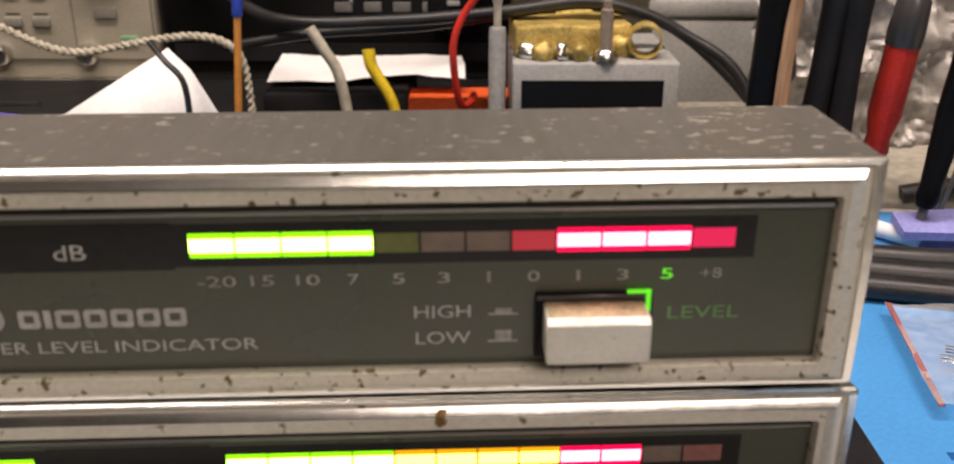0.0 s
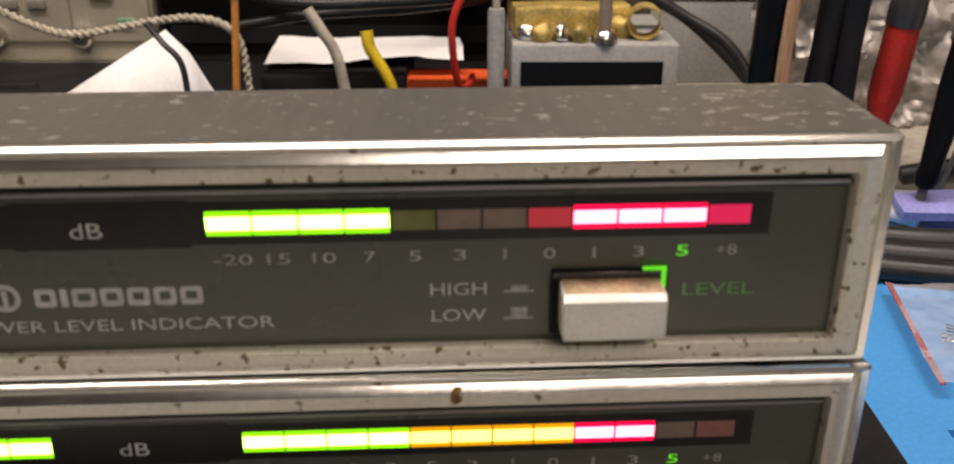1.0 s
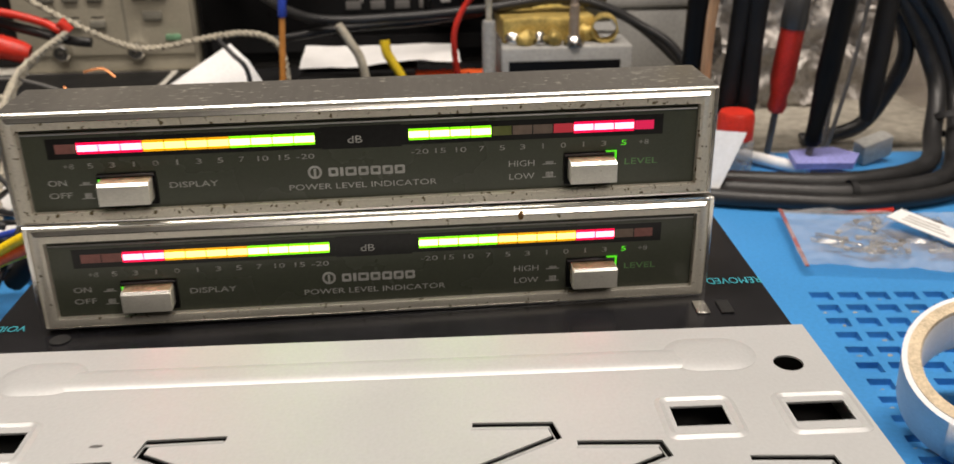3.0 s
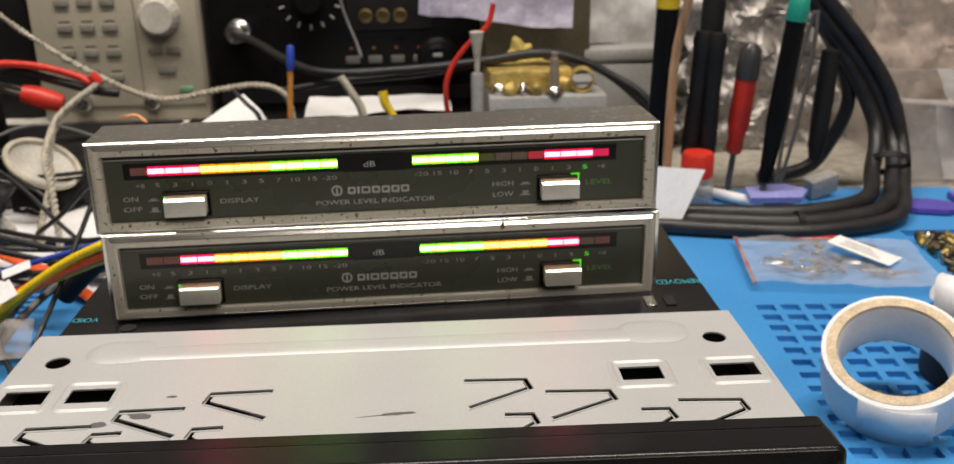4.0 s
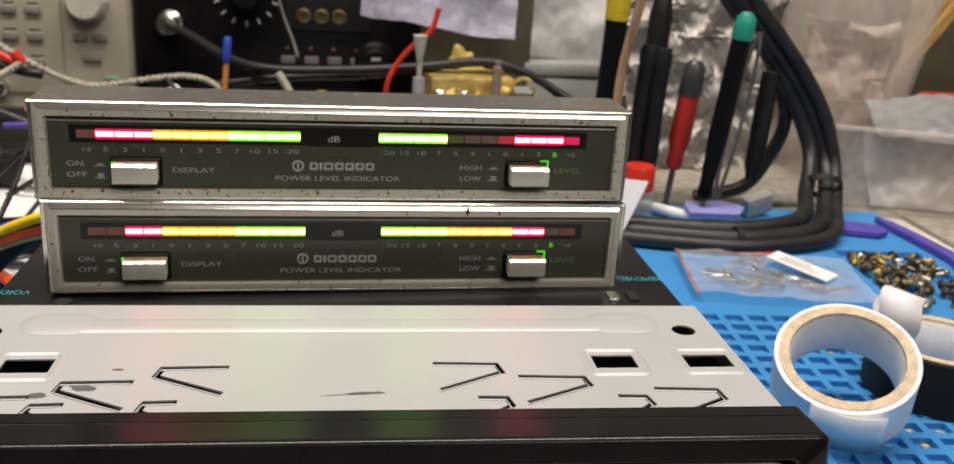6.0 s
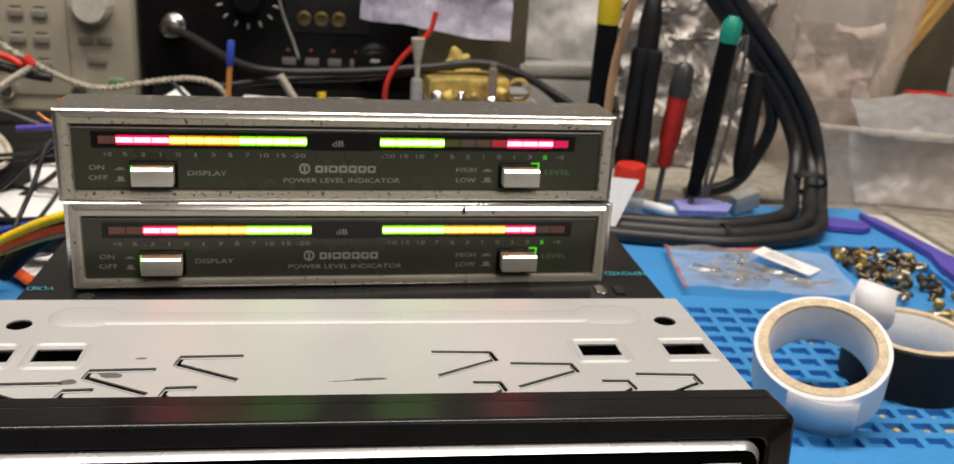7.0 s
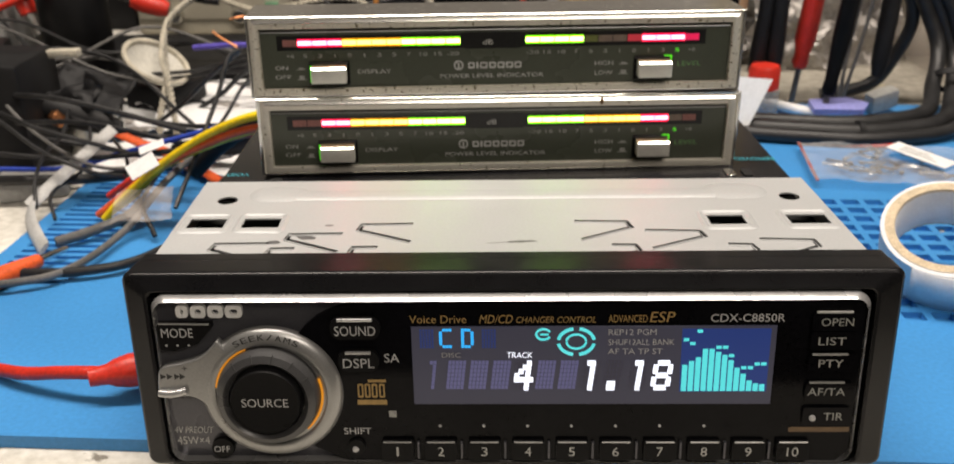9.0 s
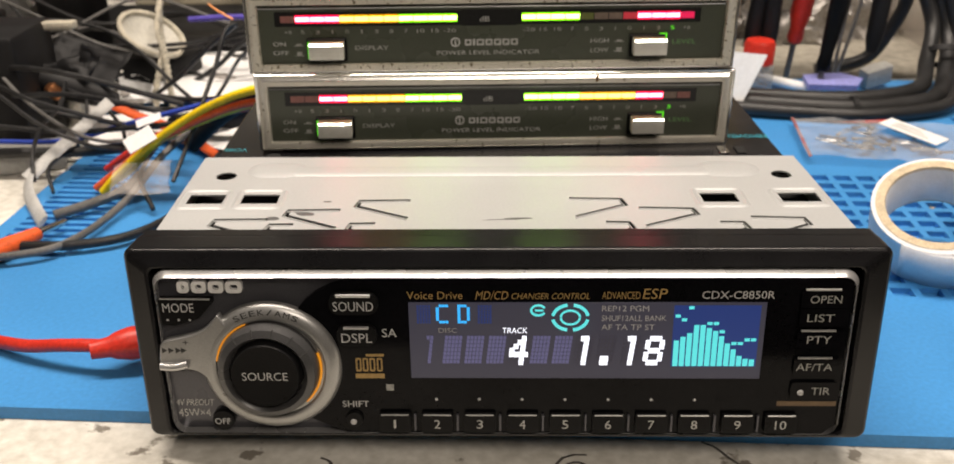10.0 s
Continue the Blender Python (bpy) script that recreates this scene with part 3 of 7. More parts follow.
def stereo_front():
    outer = rounded(-91.8 * mm, 91.8 * mm, 0, 52.5 * mm, 2.2 * mm)
    trim = fpart("trim_frame", frame_ring(outer, rounded(-85.6 * mm, 85.0 * mm, 2.0 * mm, 48.0 * mm, 2.2 * mm), 0.0, 9 * mm, -2.0 * mm), TRIM, label="satin black plastic trim frame")
    md = trim.modifiers.new("edges", "BEVEL")
    md.width, md.segments, md.limit_method = 0.0013, 3, "ANGLE"
    fpart("trim_back", frame_ring(rounded(-91.6 * mm, 91.6 * mm, 0.2 * mm, 52.3 * mm, 2 * mm), rounded(-86 * mm, 86 * mm, 3 * mm, 47 * mm, 2 * mm), 9 * mm, 13 * mm), TRIM)
    bow = lambda z: -2.4 * mm + 1.7 * mm * ((z - 24 * mm) / (23 * mm)) ** 2
    plate = prism(rounded(-84.6 * mm, 83.6 * mm, 2.4 * mm, 47.4 * mm, 3.5 * mm), -2.4 * mm, 6 * mm)
    for k in range(1, 15):
        bmesh.ops.bisect_plane(plate, geom=plate.verts[:] + plate.edges[:] + plate.faces[:], plane_co=(0, 0, (2.4 + 3 * k) * mm), plane_no=(0, 0, 1))
    for v in plate.verts:
        if v.co.y < 0:
            v.co.y = bow(v.co.z)
    face = fpart("faceplate", plate, GUN, label="dark gunmetal removable front panel, gently bowed")
    fpart("silver_rim", frame_ring(rounded(-84.7 * mm, 83.8 * mm, 2.3 * mm, 47.6 * mm, 3.6 * mm), rounded(-83.7 * mm, 82.7 * mm, 3.2 * mm, 46.5 * mm, 3.0 * mm), -1.9 * mm, -1 * mm, -3.6 * mm), RIM, face, "bright silver rim")
    # glossy black window that sweeps round the dial
    poly = [(x * mm, z * mm) for x, z in ((82.4, 45.4), (-35.0, 45.4), (-38.5, 45.0), (-42.0, 44.0), (-45.2, 42.4), (-48.0, 40.2), (-50.0, 37.8))]
    for k in range(14):
        a = radians(58 - 118 * k / 13)
        poly.append((-57.3 * mm + 16.8 * mm * math.cos(a), 22.0 * mm + 16.8 * mm * math.sin(a)))
    poly += [(-40 * mm, 3.2 * mm), (79.5 * mm, 3.2 * mm), (82.4 * mm, 6.0 * mm)]
    fpart("window", prism(poly, -3.0 * mm, -0.6 * mm), GLOSS, face, "glossy black display window")
    # rotary dial
    dial = fpart("dial", lathe([(0, 0), (17.4 * mm, 0), (17.1 * mm, 1.3 * mm), (16.2 * mm, 2.3 * mm), (14.2 * mm, 2.9 * mm), (13.5 * mm, 2.6 * mm), (13.2 * mm, 1.9 * mm), (0, 1.9 * mm)], 64, Matrix.Translation((-57.3 * mm, -2.4 * mm, 22.5 * mm)) @ pose(0, 0, 0, 90)), GUN_LIGHT, face, "silver dial bezel")
    c = Matrix.Translation((-57.7 * mm, -4.2 * mm, 22.9 * mm)) @ pose(0, 0, 0, 90)
    fpart("dial_ring", lathe([(12.5 * mm, 0), (12.4 * mm, 2.0 * mm), (11.8 * mm, 3.8 * mm), (10.2 * mm, 4.6 * mm), (9.1 * mm, 3.4 * mm), (9.1 * mm, 0)], 64, c), DIAL, dial, "satin dark grey turning ring")
    fpart("dial_button", lathe([(8.8 * mm, 0), (8.8 * mm, 3.8 * mm), (8.2 * mm, 5.2 * mm), (7.2 * mm, 5.1 * mm), (0, 4.8 * mm)], 48, c), BLACK, dial, "black push button")
    for a0, a1 in ((112, 172), (-48, 18)):
        pts = [(-57.7 * mm + 12.85 * mm * math.cos(radians(a0 + (a1 - a0) * k / 10)), -4.8 * mm, 22.9 * mm + 12.85 * mm * math.sin(radians(a0 + (a1 - a0) * k / 10))) for k in range(11)]
        fpart("amber_light", tube(pts, 0.30 * mm, 8, 3), AMBER, dial, "amber glowing arc")
    for a in (128, 103, 78, 54, 30):
        s, cc = math.sin(radians(a)), math.cos(radians(a))
        fpart("ring_groove", rod((-57.7 * mm + 10.0 * mm * cc, -8.85 * mm, 22.9 * mm + 10.0 * mm * s), (-57.7 * mm + 12.2 * mm * cc, -7.75 * mm, 22.9 * mm + 12.2 * mm * s), 0.16 * mm, n=6), DARK_PRINT, dial)
    # seek lever
    edge = ((-69.0, 37.2), (-71.7, 34.1), (-74.6, 32.2), (-79.0, 30.9), (-83.2, 29.8), (-84.3, 27.0), (-84.4, 23.6), (-83.0, 22.3), (-77.0, 22.2), (-74.0, 20.6), (-72.6, 18.0), (-71.4, 14.6))
    lever = [(p.x * mm, p.y * mm) for p in smooth_path([(x, z, 0) for x, z in edge], 3)] + [(-57.7 * mm + 14.0 * mm * math.cos(radians(a)), 22.9 * mm + 14.0 * mm * math.sin(radians(a))) for a in (203, 195, 187, 179, 171, 163, 155, 147, 139, 131)]
    lv = fpart("seek_lever", prism(lever, -5.0 * mm, -2.2 * mm), GUN_LIGHT, face, "silver side lever")
    md = lv.modifiers.new("edges", "BEVEL")
    md.width, md.segments, md.limit_method, md.angle_limit = 0.0011, 3, "ANGLE", radians(60)
    fpart("lever_lip", tube([(-84.2 * mm, -5.2 * mm, 23.4 * mm), (-81.0 * mm, -5.7 * mm, 23.4 * mm), (-77.6 * mm, -5.3 * mm, 24.0 * mm)], 1.0 * mm, 10, 4), RIM, lv)
    # buttons
    for words, x0, x1, z, w0, w1 in (("SOUND", -41.0, -31.3, 39.4, -42.0, -30.2), ("DSPL", -39.5, -32.0, 30.9, -40.6, -30.9)):
        b = fpart("oval_button", prism(rounded(w0 * mm, w1 * mm, (z - 2.5) * mm, (z + 3.2) * mm, 2.4 * mm), -4.2 * mm, -2.6 * mm), BLACK, face)
        fpart("button_edge", tube([((w0 + 1.8) * mm, -4.2 * mm, (z + 2.6) * mm), ((w1 - 1.8) * mm, -4.2 * mm, (z + 2.6) * mm)], 0.42 * mm, 8, 3), RIM, b, "bright edge")
        lettering(words, x0 * mm, x1 * mm, (z - 0.2) * mm, 2.5 * mm, -4.24 * mm, WHITE_PRINT, b)
    b = fpart("mode_button", prism([(-83.4 * mm, 40.8 * mm), (-70.4 * mm, 40.8 * mm), (-70.4 * mm, 39.6 * mm), (-74 * mm, 35.6 * mm), (-80 * mm, 33.6 * mm), (-83.2 * mm, 33.8 * mm)], -3.3 * mm, -1.2 * mm), BLACK, face)
    fpart("button_edge", tube([(-83.0 * mm, -3.3 * mm, 40.9 * mm), (-70.9 * mm, -3.3 * mm, 40.7 * mm)], 0.25 * mm, 8, 3), GUN_LIGHT, b)
    lettering("MODE", -82.6 * mm, -75.0 * mm, 38.4 * mm, 2.4 * mm, -3.34 * mm, WHITE_PRINT, b)
    for k in range(3):
        fpart("mode_dot", prism(rounded((-82.0 + 2.7 * k) * mm, (-81.4 + 2.7 * k) * mm, 34.9 * mm, 35.4 * mm, 0.2 * mm, 2), -3.36 * mm, -3.2 * mm), WHITE_PRINT, b)
    b = fpart("off_button", lathe([(0, 0), (2.9 * mm, 0), (2.7 * mm, 0.9 * mm), (0, 1.1 * mm)], 28, Matrix.Translation((-71.3 * mm, -2.2 * mm, 6.6 * mm)) @ pose(0, 0, 0, 90)), BLACK, face)
    lettering("OFF", -73.4 * mm, -69.4 * mm, 6.5 * mm, 1.7 * mm, -3.35 * mm, WHITE_PRINT, b)
    b = fpart("shift_button", lathe([(0, 0), (2.3 * mm, 0), (2.1 * mm, 1.2 * mm), (0, 1.3 * mm)], 28, Matrix.Translation((-37.7 * mm, -2.8 * mm, 7.4 * mm)) @ pose(0, 0, 0, 90)), BLACK, face)
    fpart("button_dot", lathe([(0, 0), (0.85 * mm, 0), (0.6 * mm, 0.5 * mm), (0, 0.6 * mm)], 16, Matrix.Translation((-37.9 * mm, -4.0 * mm, 6.9 * mm)) @ pose(0, 0, 0, 90)), WHITE_PRINT, b, "white dot")
    for k in range(10):
        x = -27.4 + 10.72 * k * 0.9965
        b = fpart("preset_button", prism(rounded((x - 4.0) * mm, (x + 3.9) * mm, 4.0 * mm, 9.2 * mm, 0.5 * mm, 3), -4.4 * mm, -2.6 * mm), BLACK, face)
        fpart("button_edge", tube([((x - 3.5) * mm, -4.3 * mm, 9.1 * mm), ((x + 3.4) * mm, -4.3 * mm, 9.1 * mm)], 0.2 * mm, 6, 2), GUN_LIGHT, b)
        wd = 2.8 if k == 9 else 1.55 if k else 0.55
        lettering(str(k + 1), (x - wd / 2 - 0.1) * mm, (x + wd / 2 - 0.1) * mm, 6.5 * mm, 2.5 * mm, -4.45 * mm, PRINT, b)
        if k < 9:
            fpart("divider", box((x + 4.7) * mm, (x + 5.3) * mm, -4.0 * mm, -2.6 * mm, 4.2 * mm, 8.8 * mm, 0.1 * mm, 1), GUN, face)
        if 0 < k < 8:
            fpart("status_dot", lathe([(0, 0), (0.42 * mm, 0), (0.3 * mm, 0.25 * mm), (0, 0.3 * mm)], 12, Matrix.Translation(((x - 0.2) * mm, -2.95 * mm, 12.9 * mm)) @ pose(0, 0, 0, 90)), WHITE_PRINT, face)
    for words, x0, x1, z, edge in (("OPEN", 72.2, 79.6, 40.9, 43.4), ("LIST", 72.0, 78.4, 36.0, 0), ("PTY", 72.6, 78.4, 30.2, 32.6), ("AF/TA", 70.8, 79.6, 22.7, 25.2), ("TIR", 75.2, 79.8, 16.0, 0)):
        b = fpart("side_button", prism(rounded(70.2 * mm, 81.4 * mm, (z - 2.3) * mm, (z + 2.4) * mm, 0.9 * mm, 3), -3.9 * mm, -2.6 * mm), GLOSS, face)
        if edge:
            fpart("button_edge", tube([(71.0 * mm, -3.8 * mm, edge * mm), (79.2 * mm, -3.8 * mm, edge * mm)], 0.3 * mm, 8, 2), GUN_LIGHT, b)
        lettering(words, x0 * mm, x1 * mm, z * mm, 2.0 * mm, -3.94 * mm, PRINT_DIM, b)
    fpart("reset_dot", lathe([(0, 0), (0.8 * mm, 0), (0.6 * mm, 0.5 * mm), (0, 0.6 * mm)], 16, Matrix.Translation((72.6 * mm, -3.9 * mm, 15.6 * mm)) @ pose(0, 0, 0, 90)), WHITE_PRINT, face, "white dot")
    fpart("small_badge", box(67.5 * mm, 82.0 * mm, -3.08 * mm, -2.9 * mm, 11.3 * mm, 12.6 * mm), mat("dull_gold", (0.16, 0.10, 0.05), 0.5), face)
    # maker's mark as five plain blocks
    for k, (a, b) in enumerate(((-78.8, -75.9), (-75.3, -71.7), (-71.2, -67.5), (-67.0, -63.0))):
        z0, z1 = 41.9 * mm, 45.0 * mm
        ln = frame_ring(rounded(a * mm, b * mm, z0, z1, 0.9 * mm, 4), rounded((a + 1.05) * mm, (b - 1.05) * mm, z0 + 0.9 * mm, z1 - 0.9 * mm, 0.5 * mm, 4), -2.4 * mm, -0.8 * mm)
        fpart("badge_block", ln, BADGE, face, "bright raised badge shape")
    F = -3.05 * mm
    for words, x0, x1, z, h, m, sl in (
        ("4V PREOUT", -83.2, -73.4, 11.2, 1.8, PRINT, 0.2), ("45W\u00d74", -83.0, -74.8, 8.0, 2.2, PRINT, 0),
        ("SA", -29.7, -26.1, 31.5, 2.3, WHITE_PRINT, 0), ("SHIFT", -40.6, -33.9, 11.5, 1.8, WHITE_PRINT, 0),
        ("Voice Drive", -23.3, -9.9, 41.6, 2.0, GOLD_PRINT, 0), ("MD/CD", -6.9, 1.0, 41.6, 2.2, GOLD_PRINT, 0.25), ("CHANGER CONTROL", 1.8, 20.4, 41.4, 1.6, GOLD_PRINT, 0.25),
        ("ADVANCED", 23.3, 32.4, 41.6, 1.9, GOLD_PRINT, 0), ("ESP", 32.9, 38.8, 42.0, 2.7, GOLD_PRINT, 0.15), ("CDX-C8850R", 47.0, 64.1, 41.7, 2.0, WHITE_PRINT, 0),
        ("+", -78.2, -76.8, 29.9, 1.2, DARK_PRINT, 0),
    ):
        y = F if x0 > -45 else (-5.06 * mm if words == "+" else (-5.45 * mm if words[0] == "S" and h == 2.0 else bow(z * mm) - 0.14 * mm))
        lettering(words, x0 * mm, x1 * mm, z * mm, h * mm, y, m, face, slant=sl)
    for k, x in enumerate((-83.6, -82.0, -80.2, -78.9)):
        fpart("arrow_mark", prism([(x * mm, 26.9 * mm), (x * mm, 28.5 * mm), ((x + 1.4) * mm, 27.7 * mm)], -5.06 * mm, -4.9 * mm), DARK_PRINT, lv)
    for x in (-82.9, -81.2, -79.3, -77.8):
        fpart("arrow_mark", prism([((x + 1.4) * mm, 20.2 * mm), ((x + 1.4) * mm, 21.6 * mm), (x * mm, 20.9 * mm)], -2.5 * mm, -2.35 * mm), DARK_PRINT, face)
    lettering("SOURCE", -63.3 * mm, -52.2 * mm, 22.9 * mm, 2.2 * mm, -9.3 * mm, WHITE_PRINT, dial)
    for k, ch in enumerate("SEEK/AMS"):
        a = radians(90 + 27 - 54 * k / 7)
        q = Matrix.Translation((-57.3 * mm + 15.6 * mm * math.cos(a), 0, 22.5 * mm + 15.6 * mm * math.sin(a))) @ Matrix.Rotation(math.pi / 2 - a, 4, "Y")
        lettering(ch, -0.75 * mm, 0.75 * mm, 0, 1.5 * mm, -5.2 * mm, DARK_PRINT, dial, turn=q)
    # disc mark: a plain emblem of bars
    for x, z0, z1 in ((-36.6, 20.8, 24.6), (-34.9, 20.8, 24.6), (-33.2, 20.8, 24.6), (-31.4, 20.8, 24.6)):
        fpart("emblem_bar", frame_ring(rounded(x * mm, (x + 1.4) * mm, z0 * mm, z1 * mm, 0.4 * mm, 3), rounded((x + 0.4) * mm, (x + 1.0) * mm, (z0 + 0.5) * mm, (z1 - 0.5) * mm, 0.2 * mm, 3), F, F + 0.2 * mm), GOLD_PRINT, face)
    fpart("emblem_bar", box(-36.8 * mm, -29.6 * mm, F, F + 0.2 * mm, 18.9 * mm, 20.2 * mm), GOLD_PRINT, face)
    fpart("emblem_bar", box(-34.0 * mm, -29.6 * mm, F, F + 0.2 * mm, 25.0 * mm, 25.7 * mm), GOLD_PRINT, face)
    fpart("receiver_window", box(-29.4 * mm, -27.4 * mm, F, F + 0.2 * mm, 15.3 * mm, 17.2 * mm, 0.1 * mm, 1), PRINT_DIM, face)
    # display
    lcd = fpart("display", box(-23.0 * mm, 62.5 * mm, -3.1 * mm, -2.6 * mm, 19.0 * mm, 39.8 * mm, 0.1 * mm, 1), LCD, face, "grey display with lit characters")
    D = -3.2 * mm

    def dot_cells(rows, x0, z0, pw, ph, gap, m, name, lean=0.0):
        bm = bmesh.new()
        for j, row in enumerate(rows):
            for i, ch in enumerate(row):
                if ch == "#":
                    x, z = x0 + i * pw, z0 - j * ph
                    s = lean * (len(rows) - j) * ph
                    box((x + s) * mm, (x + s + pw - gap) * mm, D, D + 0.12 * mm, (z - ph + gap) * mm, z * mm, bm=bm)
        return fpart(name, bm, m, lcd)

    glyph = {
        "4": ("...#.", "..##.", ".#.#.", "#..#.", "#####", "...#.", "...#."), "1": (".##..", "..#..", "..#..", "..#..", "..#..", "..#..", "..#.."),
        "8": (".###.", "#...#", "#...#", ".###.", "#...#", "#...#", ".###."), ".": (".....", ".....", ".....", ".....", ".....", ".##..", ".##.."),
        "C": (".###", "#...", "#...", "#...", "#...", "#...", ".###"), "D": ("###.", "#..#", "#..#", "#..#", "#..#", "#..#", "###."), "o": ("#####",) * 7,
    }
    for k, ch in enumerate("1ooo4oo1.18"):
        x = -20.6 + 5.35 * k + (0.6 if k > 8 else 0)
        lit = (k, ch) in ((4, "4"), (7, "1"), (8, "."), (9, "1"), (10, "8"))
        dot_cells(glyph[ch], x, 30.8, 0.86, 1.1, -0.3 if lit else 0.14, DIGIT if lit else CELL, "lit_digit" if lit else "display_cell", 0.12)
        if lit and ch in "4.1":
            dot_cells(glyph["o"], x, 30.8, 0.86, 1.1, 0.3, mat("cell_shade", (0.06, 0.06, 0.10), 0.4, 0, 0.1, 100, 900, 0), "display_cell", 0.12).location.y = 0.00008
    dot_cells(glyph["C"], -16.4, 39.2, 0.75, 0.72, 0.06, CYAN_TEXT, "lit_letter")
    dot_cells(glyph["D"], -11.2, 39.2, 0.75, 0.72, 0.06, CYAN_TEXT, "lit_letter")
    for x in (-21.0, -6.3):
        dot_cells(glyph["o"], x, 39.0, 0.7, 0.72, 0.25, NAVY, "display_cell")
    lettering("TRACK", -0.4 * mm, 5.6 * mm, 32.3 * mm, 1.5 * mm, D, DIGIT, lcd, slant=0.1)
    lettering("DISC", -15.9 * mm, -11.4 * mm, 32.3 * mm, 1.3 * mm, D, PRINT_DIM, lcd)
    for words, z in (("REP12 PGM", 38.2), ("SHUF12ALL BANK", 35.6), ("AF TA TP ST", 33.2)):
        lettering(words, 23.4 * mm, (34.6 if z > 38 else 38.9 if z > 35 else 36.2) * mm, z * mm, 1.5 * mm, D, PRINT, lcd)
    for cx, cz, r, seg in ((8.2, 37.7, 1.7, ((30, 330),)), (15.9, 35.8, 4.2, ((10, 80), (100, 170), (190, 260), (280, 350))), (15.9, 35.8, 2.3, ((5, 175), (185, 355)))):
        for a0, a1 in seg:
            pts = [((cx + r * math.cos(radians(a0 + (a1 - a0) * k / 10))) * mm, D, (cz + r * 0.8 * math.sin(radians(a0 + (a1 - a0) * k / 10))) * mm) for k in range(11)]
            fpart("lit_ring", tube(pts, (0.45 if r > 2.5 else 0.3) * mm, 6, 2), CYAN, lcd)
    fpart("lit_ring", box(7.4 * mm, 9.4 * mm, D, D + 0.1 * mm, 37.4 * mm, 37.9 * mm), CYAN, lcd)
    fpart("spectrum_field", box(40.6 * mm, 61.2 * mm, -3.16 * mm, -3.0 * mm, 22.4 * mm, 39.0 * mm), NAVY, lcd, "dark blue spectrum field")
    for k, (hh, pk) in enumerate(((7.0, 14.0), (8.0, 13.0), (9.0, 16.2), (11.2, 0), (11.2, 0), (10.4, 12.0), (9.6, 12.0), (8.2, 9.8), (6.2, 0), (4.6, 6.6), (2.8, 6.6), (2.0, 7.6), (1.8, 7.6))):
        x = 41.0 + 1.54 * k
        fpart("spectrum_bar", box(x * mm, (x + 1.25) * mm, D - 0.04 * mm, D + 0.1 * mm, 22.6 * mm, (22.6 + hh) * mm), CYAN, lcd)
        if pk:
            fpart("spectrum_peak", box(x * mm, (x + 1.25) * mm, D - 0.04 * mm, D + 0.1 * mm, (22.6 + pk - 0.8) * mm, (22.6 + pk) * mm), CYAN, lcd)


stereo_front()


